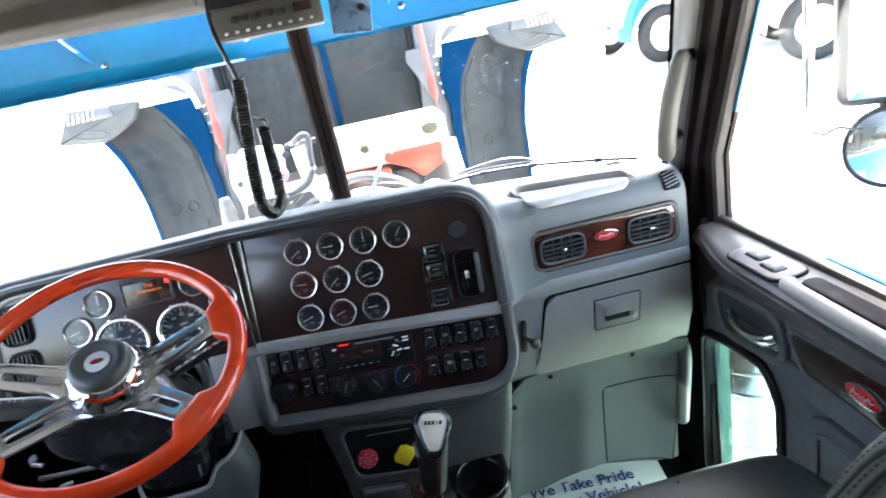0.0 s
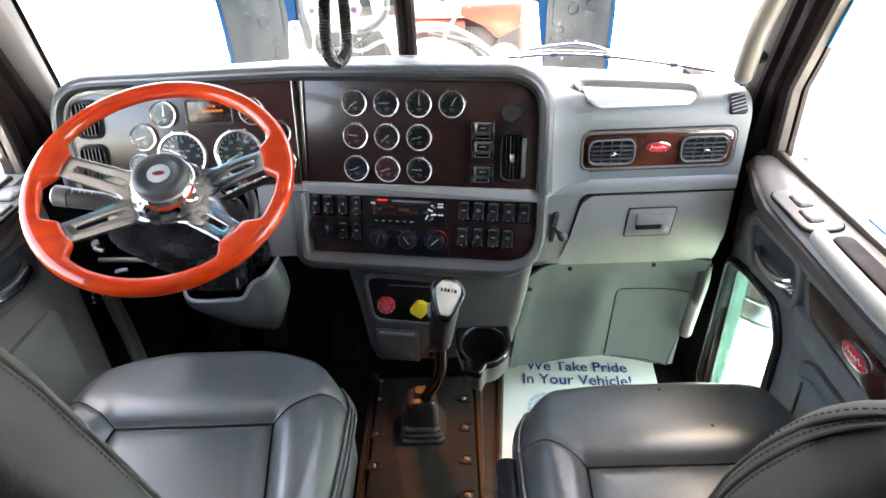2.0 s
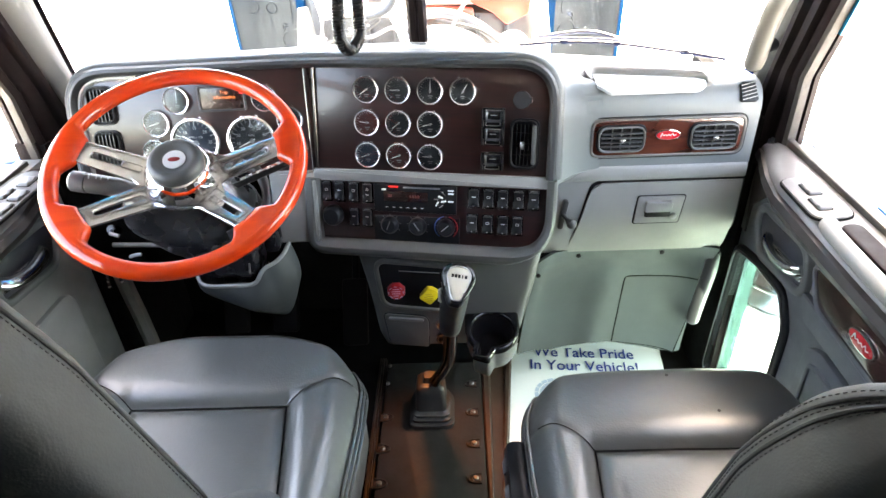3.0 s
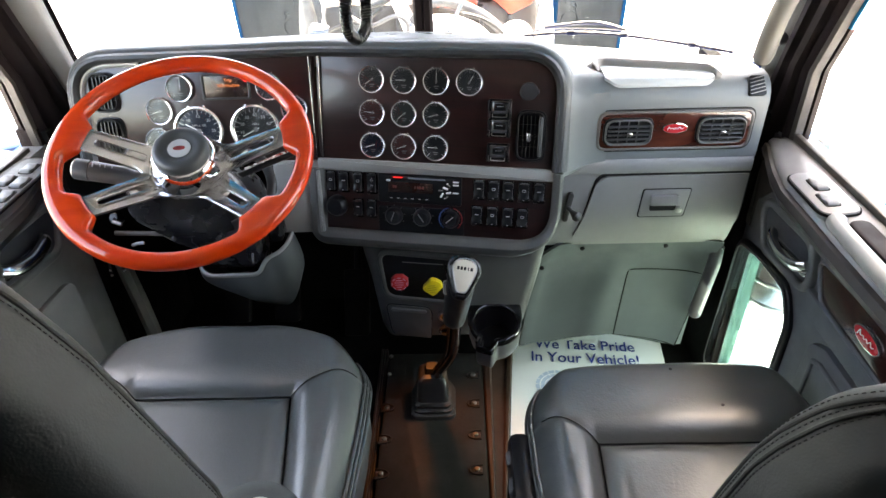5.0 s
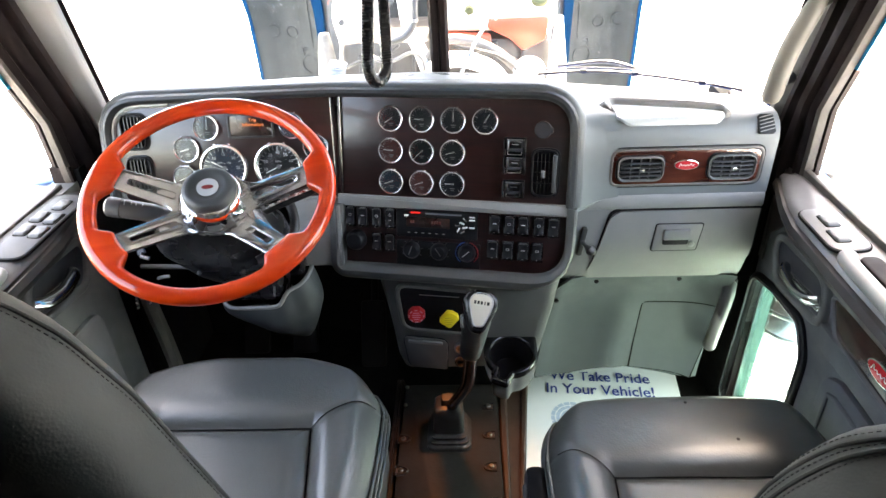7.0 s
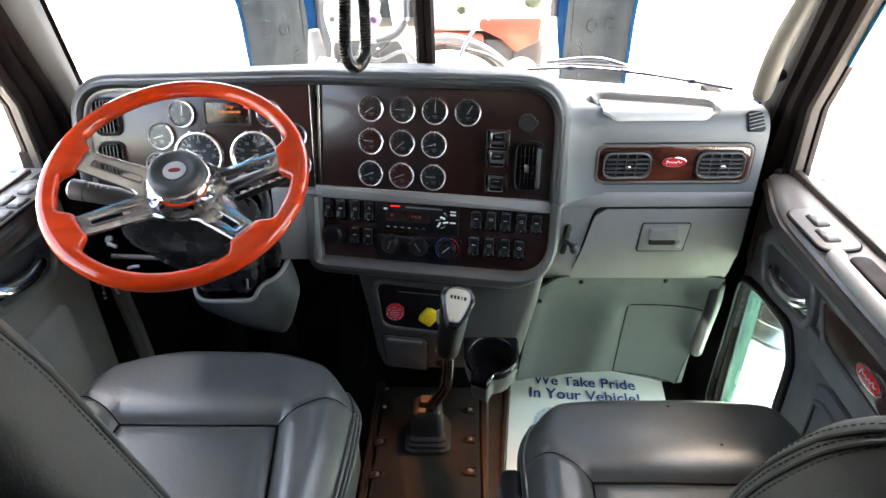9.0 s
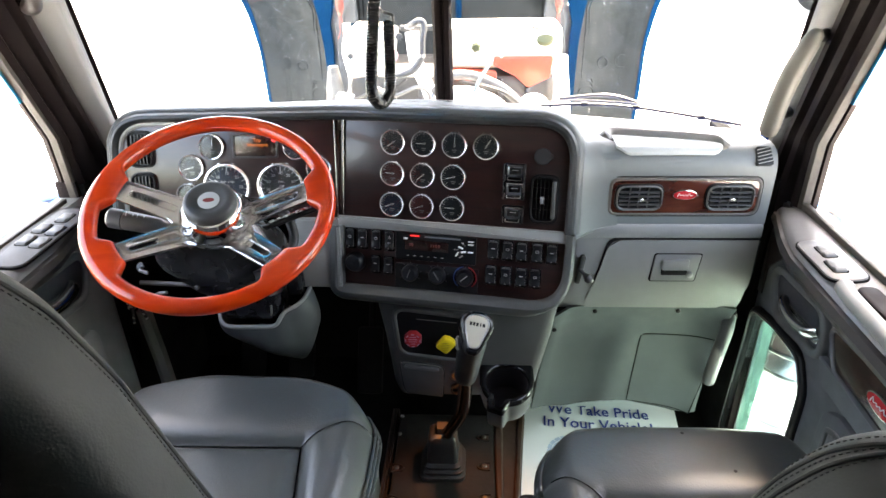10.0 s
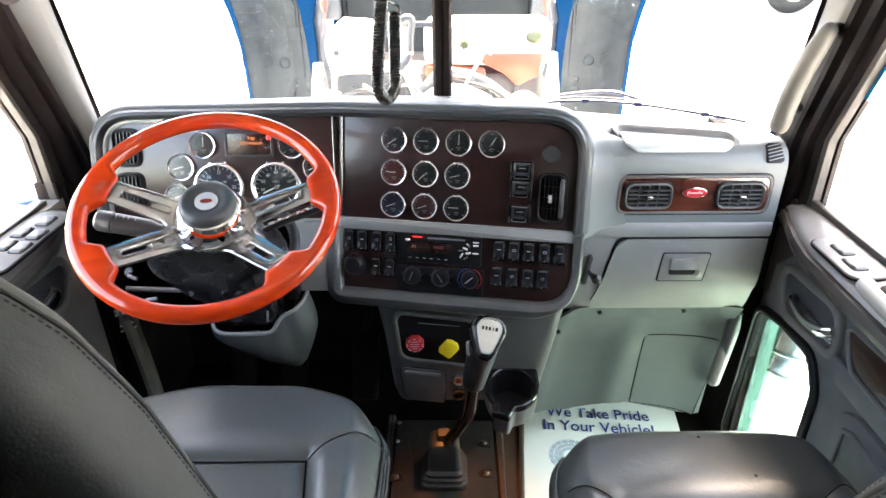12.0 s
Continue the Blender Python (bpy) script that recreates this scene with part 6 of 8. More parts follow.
for sx in (-1, 1):
    right = sx > 0

    def W(z, d=0.0):
        return Vector((0.820 - d, 1.333 - 0.245 * (z - 0.93), z)) if right else Vector((-0.776 + d, 1.376 - 0.24 * (z - 0.93), z))

    def B(z, d=0.0):
        return Vector((0.830 - d, 1.308 - 0.35 * (z - 0.93), z)) if right else Vector((-0.800 + d, 1.345 - 0.39 * (z - 0.93), z))

    def V(z, d=0.0):
        return Vector((sx * (0.850 - d), 1.205 - 0.43 * max(0, z - 0.95), z)) if right else Vector((-0.850 + d, 1.276 - 0.055 * max(0, z - 0.80) - 0.40 * max(0, z - 0.95), z))
    zs = (0.72, 0.80, 0.95, 1.05, 1.25, 1.48)
    out = Vector((sx * 0.04, 0.04, 0))
    pil = struct(thing("pillar", "grey windscreen pillar with a dark brown door frame", "pillar"), "grey windscreen pillar with a dark brown door frame", "pillar")
    rows = [[W(z) + Vector((0, 0.03, 0)), W(z, 0.008), W(z, 0.012).lerp(B(z, 0.012), 0.3), W(z, 0.009).lerp(B(z, 0.009), 0.8), B(z, 0.001), B(z) + out, W(z) + out] for z in zs]
    part("pillar_trim", loft(rows), M_PILLAR, pil, "grey plastic trim")
    prof = ((0.0, 0.002), (0.04, 0.010), (0.20, 0.013), (0.30, 0.002), (0.36, 0.001), (0.42, 0.012), (0.62, 0.014), (0.70, 0.004), (0.76, 0.004), (0.82, 0.010), (0.93, 0.009), (1.0, 0.003))
    rows = [[B(z, d).lerp(V(z, d), f) for f, d in prof] + [V(z) + out * 0.8, B(z) + out] for z in zs]
    part("door_frame", loft(rows), M_FRAME, pil, "dark brown door frame and seal")
    rows = [[V(z, 0.006) + Vector((0, 0.012, 0)), V(z, 0.008) + Vector((0, 0.004, 0)), V(z, 0.004) + Vector((0, -0.006, 0)), V(z, -0.012) + Vector((0, -0.007, 0)), V(z, -0.012) + Vector((0, 0.012, 0))] for z in zs[1:]]
    part("window_seal", loft(rows), M_TANDARK, pil, "tan edge of the window channel")
    rows = [[V(z, -0.013) + Vector((0, 0.004, 0)), V(z, -0.013) + Vector((0, -0.016, 0)), V(z, -0.022) + Vector((0, -0.016, 0)), V(z, -0.022) + Vector((0, 0.02, 0))] for z in zs[3:]]
    part("outer_paint", loft(rows), M_BLUEBRIGHT, pil, "bright blue painted outer edge")
    rows = [[V(z, -0.02) + Vector((0, -0.004, 0)), V(z, -0.03) + Vector((0, 0.0, 0)), B(z) + out, W(z) + out, W(z) + Vector((0, 0.05, 0))] for z in zs]
    part("outer_skin", sheet(rows, 0.004, (sx, 0.3, 0)), M_FRAME, pil, "dark outside of the pillar")
    # sill of the door opening down to the floor, ahead of the door
    part("jamb", box((0.05, 0.40, 0.84), (sx * 0.865, 1.47, 0.42)), M_FRAME, pil)
    if right:
        # added pale plate on the jamb, brightens the teal glass before it
        part("jamb_edge", box((0.036, 0.006, 0.50), (0.874, 1.266, 0.28), 0.002), M_TEALBACK, pil, "pale plate added to brighten the teal glass")

# pale hinge cover at the edge of the driver's footwell
rows = [[(x + dx, 1.28 + dy, z) for dx, dy in ((-0.018, 0.02), (-0.016, 0.0), (0.0, -0.006), (0.016, 0.0), (0.018, 0.02))] for x, z in ((-0.772, 0.46), (-0.769, 0.40), (-0.762, 0.32), (-0.757, 0.22), (-0.758, 0.10))]
struct(part("trim_hinge_cover", loft(rows), M_DOORGREY), "warm grey hinge cover beside the driver footwell", "trim")

# grab handles
def bar_handle(name, label, pts, r, material, squash=1.0):
    h = thing(name, label, "grab handle", group="grab handles")
    part("bar", tube(smooth_path(pts, 7), r, 14, squash=squash), material, h)
    for e in (pts[0], pts[-1]):
        part("foot", box((0.022, 0.022, 0.022), (e[0] + 0.012 * (1 if e[0] > 0 else -1), e[1] + 0.01, e[2]), 0.008), M_BLACK, h, "black foot")
    return h


gh = thing("grab_handle", "tan plastic grab handle on the windscreen pillar", "grab handle", group="grab handles")
h0, h1 = Vector((0.760, 1.245, 0.978)), Vector((0.783, 1.196, 1.172))
hp = [h0.lerp(h1, f) + Vector((-0.012 * math.sin(math.pi * min(1, max(0, f))), -0.006 * math.sin(math.pi * min(1, max(0, f))), 0)) for f in (-0.115, -0.10, -0.06, 0.0, 0.1, 0.2, 0.35, 0.5, 0.65, 0.8, 0.92, 1.02, 1.06, 1.075)]
part("bar", tube(hp, [0.008, 0.015, 0.0195, 0.0205, 0.0205, 0.0205, 0.0205, 0.0205, 0.0205, 0.020, 0.019, 0.016, 0.011, 0.004], 16), M_TAN, gh)
for e in (h0.lerp(h1, 0.06), h0.lerp(h1, 0.94)):
    part("foot", tube([e, e + Vector((0.022, 0.022, 0.006)), e + Vector((0.045, 0.035, 0.010))], 0.013, 10), M_BLACK, gh, "black foot")
bar_handle("grab_handle", "pale grey grab handle beside the footwell", [(0.772, 1.262, 0.470), (0.768, 1.252, 0.466), (0.762, 1.240, 0.44), (0.747, 1.232, 0.35), (0.744, 1.236, 0.30), (0.746, 1.242, 0.285)], 0.017, M_STALK)
bar_handle("grab_handle", "dark brown handle high on the driver pillar", [(-0.79, 1.22, 1.33), (-0.765, 1.20, 1.32), (-0.76, 1.20, 1.28), (-0.765, 1.205, 1.25), (-0.79, 1.22, 1.245)], 0.016, M_BROWNBLACK)


# ---- doors ----
def door(name, sx, label):
    d_ob = struct(thing(name, label, "door"), label, "door")

    def put(y, z, d):
        return (sx * (0.838 - d), y, z)

    panel_mat = M_BLUEGREY if sx > 0 else M_DOORGREY

    outer = [(0.28, 0.02), (1.298, 0.02), (1.298, 0.80), (0.28, 0.80)]
    peep = rounded([(0.990, 0.075), (1.285, 0.062), (1.262, 0.488), (1.145, 0.512), (1.035, 0.518), (0.992, 0.462)], [0.04, 0.03, 0.03, 0.05, 0.03, 0.05], 6)
    cy, cz = 1.14, 0.30
    hole = sx > 0
    if hole:
        ho = polar(peep, cy, cz)
        part("door_panel", ring(polar(outer, cy, cz), ho, -0.05, 0.0, 0.002, put=put), M_BLUEGREY, d_ob, "blue-grey moulded door panel")
        fr = part("small_window", ring(polar(shift(peep, -0.022), cy, cz), polar(peep, cy, cz), -0.045, 0.010, 0.005, put=put), M_BLACK, d_ob, "black rubber frame of the low window")
        pane = part("pane", plate(polar(shift(peep, -0.004), cy, cz), -0.024, -0.020, 0, put=put), M_GREENGLASS, fr, "green tinted glass")
        pane.visible_shadow = False
        part("frame_bead", ring(polar(shift(peep, -0.010), cy, cz), polar(shift(peep, -0.005), cy, cz), 0.009, 0.014, 0.002, put=put), M_MID, fr, "grey bead round the window")
        part("tinted_edge", plate(rounded([(1.235, 0.07), (1.283, 0.07), (1.258, 0.485), (1.205, 0.495)], 0.008, 3), -0.032, -0.028, 0, put=put), M_TEALGLASS, fr, "teal tinted edge of the glass").visible_shadow = False
    else:
        part("door_panel", plate(outer, -0.05, 0.0, 0.002, put=put), panel_mat, d_ob, "warm grey moulded door panel")
        pocket = rounded([(0.55, 0.06), (1.17, 0.06), (1.17, 0.50), (0.55, 0.52)], 0.05, 5)
        part("carpet_pad", plate(pocket, 0.0, 0.012, 0.008, put=put), M_LIGHT, d_ob, "grey textured lower pad")
    bm = box((0.010, 0.69, 0.87), (sx * 0.900, 0.585, 0.365))
    box((0.010, 0.36, 0.18), (sx * 0.900, 1.11, 0.705), bm=bm)
    part("outer_skin", bm, M_TRUCKBLUE, d_ob, "blue painted outer skin", smooth=False)
    if hole:
        strip = rounded([(0.28, 0.700), (0.95, 0.676), (1.185, 0.690), (1.258, 0.620), (1.258, 0.545), (1.296, 0.545), (1.296, 0.795), (0.28, 0.795)], [0.002, 0.02, 0.04, 0.03, 0.002, 0.002, 0.002, 0.002], 5)
        part("upper_trim", plate(strip, 0.0, 0.004, 0.002, put=put), M_SILLDARK, d_ob, "dark brown trim under the sill")
    # broad sill under the window, dark and rounded on its inner side
    top = [(0.880, 0.803), (0.850, 0.804), (0.815, 0.805), (0.778, 0.802), (0.758, 0.794), (0.752, 0.786), (0.80, 0.770), (0.880, 0.770)]
    low = [(0.762, 0.784), (0.7465, 0.7795), (0.742, 0.765), (0.750, 0.748), (0.775, 0.732), (0.812, 0.716), (0.850, 0.706), (0.880, 0.71), (0.870, 0.768), (0.790, 0.771)]
    stations = ((0.24, 0.0, 0.0), (0.5, 0.0, 0.0), (0.8, 0.0, 0.0), (1.02, 0.004, 0.0), (1.10, 0.020, 0.0), (1.17, 0.042, -0.002), (1.225, 0.062, -0.006), (1.275, 0.080, -0.018))
    for nm, prof, mt, lb in (("sill_top", top, M_SILL if sx > 0 else M_SILLDRIVER, "grey window sill"), ("sill_side", low, M_SILLDARK, "dark brown rounded sill side")):
        rows = [[(sx * min(0.885, x + (a if x < 0.80 else a * 0.4)), y, z + b) for x, z in prof] for y, a, b in stations]
        part(nm, loft(rows), mt, d_ob, lb)
    part("window_rubber", box((0.014, 1.00, 0.018), (sx * 0.853 if sx > 0 else -0.861, 0.745, 0.808 if sx > 0 else 0.801), 0.004), M_TANDARK, d_ob, "olive brown window rubber")
    pane = part("window_pane", box((0.004, 1.04, 0.67), (sx * 0.872, 0.77, 1.14)), M_GLASS, d_ob)
    pane.visible_shadow = False
    part("window_top", box((0.05, 1.00, 0.36), (sx * 0.865, 0.74, 1.64), 0.01), M_FRAME, d_ob, "dark frame over the window")
    part("rear_frame", box((0.05, 0.10, 0.70), (sx * 0.865, 0.28, 1.16), 0.01), M_FRAME, d_ob)
    # window switches on the sill
    y0, y1 = (0.880, 1.035) if sx > 0 else (0.915, 1.185)
    tiltm = Matrix.Translation((sx * 0.794, (y0 + y1) / 2, 0.8050)) @ pose(0, 0, 0, 0, -sx * 3, 0)
    swp = part("switch_plate", plate(rect(0.072, y1 - y0, 0.026), -0.002, 0.005, 0.002, put=lambda x, y, d: (x, y, d)), M_SILL if sx > 0 else M_SILLDRIVER, d_ob, "grey oval switch plate", at=tiltm)
    part("plate_groove", ring(rect(0.078, y1 - y0 + 0.006, 0.029), rect(0.0725, y1 - y0 + 0.0005, 0.0262), -0.002, 0.0022, 0.0004, put=lambda x, y, d: (x, y, d)), M_SEAM, swp)
    places = [(0.002, 0.026), (-0.006, -0.030)] if sx > 0 else [(0.002, 0.082), (-0.017, 0.027), (0.017, 0.020), (-0.017, -0.030), (0.017, -0.037)]
    for x, y in places:
        # flat black surround painted as shade round the switch
        part("switch_recess_shade", plate(rect(0.029, 0.047, 0.007, x, y), 0.002, 0.0056, 0.0004, put=lambda x, y, d: (x, y, d)), M_SEAM, swp)
        rows = []
        for yy, w, zz in ((-0.0210, 0.016, 0.0070), (-0.0195, 0.021, 0.0095), (-0.0140, 0.023, 0.0120), (-0.0050, 0.0235, 0.0100), (0.0050, 0.0235, 0.0098), (0.0140, 0.023, 0.0118), (0.0195, 0.021, 0.0095), (0.0210, 0.016, 0.0070)):
            rows.append([(x + u * w / 2, y + yy, 0.004 + v * (zz - 0.004)) for u, v in ((-1, 0), (1, 0), (1, 0.75), (0.85, 1), (-0.85, 1), (-1, 0.75))])
        part("window_switch", loft(rows), M_MID, swp, "grey window switch")
    # pull cup behind the switches
    cupo = rounded([(0.30, -0.018), (0.86, -0.018), (0.86, 0.018), (0.30, 0.018)], 0.017, 5)
    cm = Matrix.Translation((sx * 0.806, 0, 0.8000)) @ pose(0, 0, 0, 0, -sx * 3, 0)
    # flat plate; its dark colour carries the shade of a hollow cup
    part("pull_cup", plate([(b, a) for a, b in cupo], 0.0, 0.009, 0.003, put=lambda x, y, d: (x, y, d)), M_FRAME, d_ob, "pull cup, darkened for the shade inside", at=cm)
    part("pull_rail", tube(smooth_path([(sx * 0.785, 0.875, 0.796), (sx * 0.770, 0.84, 0.801), (sx * 0.764, 0.60, 0.802), (sx * 0.764, 0.30, 0.802)], 6), 0.015, 12), M_LIGHT, d_ob, "grey pull rail")
    # black bar drawn as the shade within a moulded fold
    part("crease_shade", box((0.006, 0.36, 0.012), (sx * 0.766, 0.66, 0.742), 0.003), M_BLACK, d_ob)
    # handle in its recess
    low = 0.0 if sx < 0 else 0.030
    rec = rounded([(0.965, 0.612 - low), (1.158, 0.588 - low), (1.205, 0.678 - low), (0.985, 0.694 - low)], [0.025, 0.03, 0.03, 0.04], 6)
    # shallow plate; shade of the deeper recess is put into its colour
    hr = part("handle_recess", plate(rec, 0.0, 0.006, 0.001, put=put), M_RECESS, d_ob, "handle recess, its shade painted dark slate")
    part("recess_rim", ring(shift(rec, -0.020), rec, 0.0, 0.016, 0.006, put=put), M_MID, hr)
    lv = part("door_lever", tube(smooth_path([put(1.135, 0.637 - low, 0.008), put(1.11, 0.636 - low, 0.022), put(1.05, 0.636 - low, 0.032), put(0.995, 0.646 - low, 0.030), put(0.968, 0.660 - low, 0.014)], 6), [0.008] + [0.016] * 23 + [0.009], 14, squash=0.6), M_CHROME if sx > 0 else M_BEZEL, hr, "chrome door lever")
    part("lever_cup", plate(rounded([(0.975, 0.625 - low), (1.13, 0.606 - low), (1.145, 0.634 - low), (0.972, 0.652 - low)], 0.012, 4), 0.004, 0.012, 0.003, put=put), M_CHROME if sx > 0 else M_BEZEL, hr, "chrome cup behind the lever")
    # veneer strip with badge, reflector, lower map pocket
    wood = rounded([(0.40, 0.575), (0.900, 0.592), (0.945, 0.660), (0.40, 0.692)], [0.02, 0.03, 0.012, 0.02], 5)
    wp = part("veneer_strip", plate(wood, 0.0, 0.010, 0.003, put=put), M_WOODDOOR, d_ob, "dark red-brown veneer strip")
    part("veneer_rim", ring(shift(wood, -0.010), wood, 0.0, 0.014, 0.005, put=put), panel_mat, wp)
    bm_at = Matrix.Translation((sx * 0.826, 0.752, 0.630)) @ pose(0, 0, 0, 0, 0, -sx * 90)
    badge(bm_at, wp, 0.040, 0.018)
    band = rounded([(0.30, 0.535), (0.93, 0.535), (0.965, 0.590), (0.30, 0.572)], 0.01, 3)
    part("band", plate(band, 0.0, 0.012, 0.005, put=put), panel_mat, d_ob)
    if sx > 0:
        pocket = rounded([(0.42, 0.06), (0.895, 0.06), (0.895, 0.50), (0.84, 0.525), (0.42, 0.525)], [0.03, 0.03, 0.07, 0.03, 0.03], 6)
        mp = part("map_pocket", plate(pocket, 0.0, 0.014, 0.008, put=put), M_BLUEGREY, d_ob, "blue-grey map pocket")
        part("pocket_inset", ring(shift(pocket, 0.03), shift(pocket, 0.042), 0.010, 0.018, 0.003, put=put), M_BLUEGREY, mp)
    return d_ob


door("door_1", 1, "passenger door with blue-grey panel, veneer strip and low window")
door("door_2", -1, "driver door with grey panel, window switches and chrome lever")

# ---- overhead: two-way radio, coiled cord, visors ----
cb = thing("two_way_radio", "grey two-way radio hanging below the header", "radio", at=pose(0.012, 1.27, 1.400, 0, 0, 0))
cbb = part("radio_body", box((0.195, 0.16, 0.056), (0, 0, 0), 0.006), M_CBGREY, cb, "grey metal case")
part("face", box((0.185, 0.006, 0.048), (0, -0.082, 0), 0.003), M_CBGREY, cb, "grey front panel")
for i in range(5):
    part("knob", lathe([(0.006, 0), (0.006, 0.012), (0.004, 0.014), (0, 0.014)], 12, at=Matrix.Translation((-0.055 + 0.022 * i, -0.085, 0.004)) @ pose(0, 0, 0, 90, 0, 0)), M_BLACK, cb)
for i in range(9):
    part("key", box((0.006, 0.006, 0.005), (-0.075 + 0.019 * i, -0.086, -0.016), 0.001), M_GREYPRINT, cb)
part("channel_display", box((0.032, 0.003, 0.016), (0.066, -0.086, 0.006)), M_DISPLAY, cb, smooth=False)
part("bracket", box((0.21, 0.05, 0.03), (0, 0.02, 0.042), 0.006), M_BLACK, cb)
mic = thing("bracket_plate", "pale blue metal bracket plate beside the radio", "bracket")
part("plate", box((0.075, 0.004, 0.09), (0.160, 1.215, 1.388), 0.002, turn=pose(0, 0, 0, 0, 6, 0)), M_PLATEBLUE, mic)
for x, z in ((0.15, 1.42), (0.18, 1.385), (0.18, 1.42)):
    part("bolt", lathe([(0.007, 0), (0.007, 0.006), (0, 0.006)], 6, at=Matrix.Translation((x, 1.212, z)) @ pose(0, 0, 0, 90, 0, 0)), M_CHROME, mic)

cord = thing("coiled_cord", "black coiled microphone cord hanging in a loop", "cord")
spine = smooth_path([(-0.05, 1.075, 1.311), (-0.052, 1.075, 1.289), (-0.059, 1.075, 1.24), (-0.067, 1.07, 1.164), (-0.071, 1.072, 1.103), (-0.061, 1.1, 1.072), (-0.047, 1.135, 1.082), (-0.045, 1.15, 1.12), (-0.044, 1.152, 1.171), (-0.042, 1.145, 1.218)], 40)
length = [0.0]
for a, b in zip(spine, spine[1:]):
    length.append(length[-1] + (b - a).length)
coil = []
turns_per_m = 192
i = 0
total = length[-1]
steps = int(total * turns_per_m * 9)
for k in range(steps + 1):
    s = total * k / steps
    while i < len(length) - 2 and length[i + 1] < s:
        i += 1
    f = (s - length[i]) / max(1e-9, length[i + 1] - length[i])
    p = spine[i].lerp(spine[i + 1], f)
    t = (spine[i + 1] - spine[i]).normalized()
    n1 = Vector((0.62, 0.78, 0))
    n1 = (n1 - t * n1.dot(t)).normalized()
    n2 = t.cross(n1)
    a = 2 * math.pi * s * turns_per_m
    coil.append(p + (n1 * math.cos(a) + n2 * math.sin(a)) * 0.0094)
part("coil", tube(coil, 0.0026, 7), M_BLACKSATIN, cord, "glossy black coil")
part("lead", tube(smooth_path([(-0.034, 1.145, 1.218), (-0.034, 1.145, 1.228), (-0.042, 1.145, 1.233), (-0.051, 1.125, 1.240), (-0.059, 1.090, 1.263)], 6), 0.003, 8), M_BLACK, cord)
part("lead", tube(smooth_path([(-0.050, 1.075, 1.309), (-0.060, 1.08, 1.35), (-0.070, 1.10, 1.40), (-0.08, 1.2, 1.46)], 6), 0.004, 8), M_BLACK, cord)

for x0, x1, lb in ((-0.74, -0.10, "grey fabric sun visor folded up over the driver"), (0.22, 0.74, "grey fabric sun visor folded up over the passenger")):
    vz = thing("sun_visor", lb, "sun visor", group="sun visors")
    prof = rounded([(1.17, 1.455), (1.19, 1.435), (1.32, 1.505), (1.31, 1.525)], 0.01, 4)
    part("pad", loft([[(x, y, z) for y, z in prof] for x in (x0, x0 + 0.01, x1 - 0.01, x1)]), M_HEAD, vz)
    part("rod", tube([(x0, 1.305, 1.512), (x0 - 0.02, 1.31, 1.52)], 0.006, 8), M_BLACK, vz)


# ---- outside ----
# the yard rises gently away from the parked truck
YARD = Matrix.Translation((0, 0, -1.25)) @ Matrix.Rotation(radians(4.0), 4, Vector((0.9, -0.43, 0)))
gr = part("ground", box((400, 400, 0.2), (0, 60, -0.1)), M_CONCRETE, at=YARD)
struct(gr, "pale sunlit concrete yard", "ground")

# painted sun visor over the windscreen
ev = thing("exterior_visor", "bright blue painted metal sun visor outside the windscreen", "visor")
rows = []
for i in range(25):
    x = -0.95 + 1.90 * i / 24
    y = screen_foot(min(0.85, abs(x))) + 0.12
    # last rows are added over the roof to block sun leaking in
    rows.append([(x, y + 0.05, 1.330 + 0.012 * (x / 0.9) ** 2), (x, y + 0.055, 1.34), (x, y - 0.02, 1.48), (x, y - 0.12, 1.60), (x, y - 0.26, 1.74), (x, y - 0.50, 1.84)])
part("visor_sheet", sheet(rows, 0.004, (0, 0.6, 0.8)), M_BLUEBRIGHT, ev)
rows = []
for i in range(17):
    x = -0.95 + 0.83 * i / 16
    y = screen_foot(min(0.85, abs(x))) + 0.17
    rows.append([(x, y, 1.331 + 0.012 * (x / 0.9) ** 2), (x, y - 0.030 - 0.03 * (1 - i / 16), 1.338)])
part("visor_lip", sheet(rows, 0.003, (0, 0, 1)), M_BLUEBRIGHT, ev, "turned-in lower lip")
for x in (-0.42, -0.1, 0.3, 0.6):
    part("bolt", lathe([(0.010, 0), (0.010, 0.006), (0.005, 0.009), (0, 0.009)], 10, at=Matrix.Translation((x, screen_foot(abs(x)) + 0.135, 1.385)) @ pose(0, 0, 0, 60, 0, 0)), M_CHROME, ev)
    part("strut", tube([(x - 0.03, screen_foot(abs(x)) + 0.13, 1.40), (x - 0.035, screen_foot(abs(x)) - 0.10, 1.50)], 0.006, 8), M_BLUEBRIGHT, ev)

# raised hood: fender liners, painted edges, inner panel
hood = thing("open_hood", "blue truck hood tilted open with grey fender liners", "hood")


def curve(pts, z):
    for (z0, x0), (z1, x1) in zip(pts, pts[1:]):
        if z <= z1 or (z1, x1) == pts[-1]:
            f = (z - z0) / (z1 - z0)
            return x0 + (x1 - x0) * f


OUT = [(-0.5, 0.90), (0.3, 0.940), (0.56, 0.949), (0.77, 0.954), (0.94, 0.976), (1.03, 1.000), (1.10, 1.035), (1.2, 1.11)]
INN = [(-0.5, 0.60), (0.3, 0.622), (0.53, 0.632), (0.65, 0.634), (0.81, 0.640), (0.99, 0.662), (1.07, 0.700), (1.15, 0.745), (1.22, 0.80)]
LINER_BOW = 0.06


def inner_width(z):
    return 0.036 + 0.05 * max(0, z - 0.65) + 0.35 * max(0, z - 0.90)


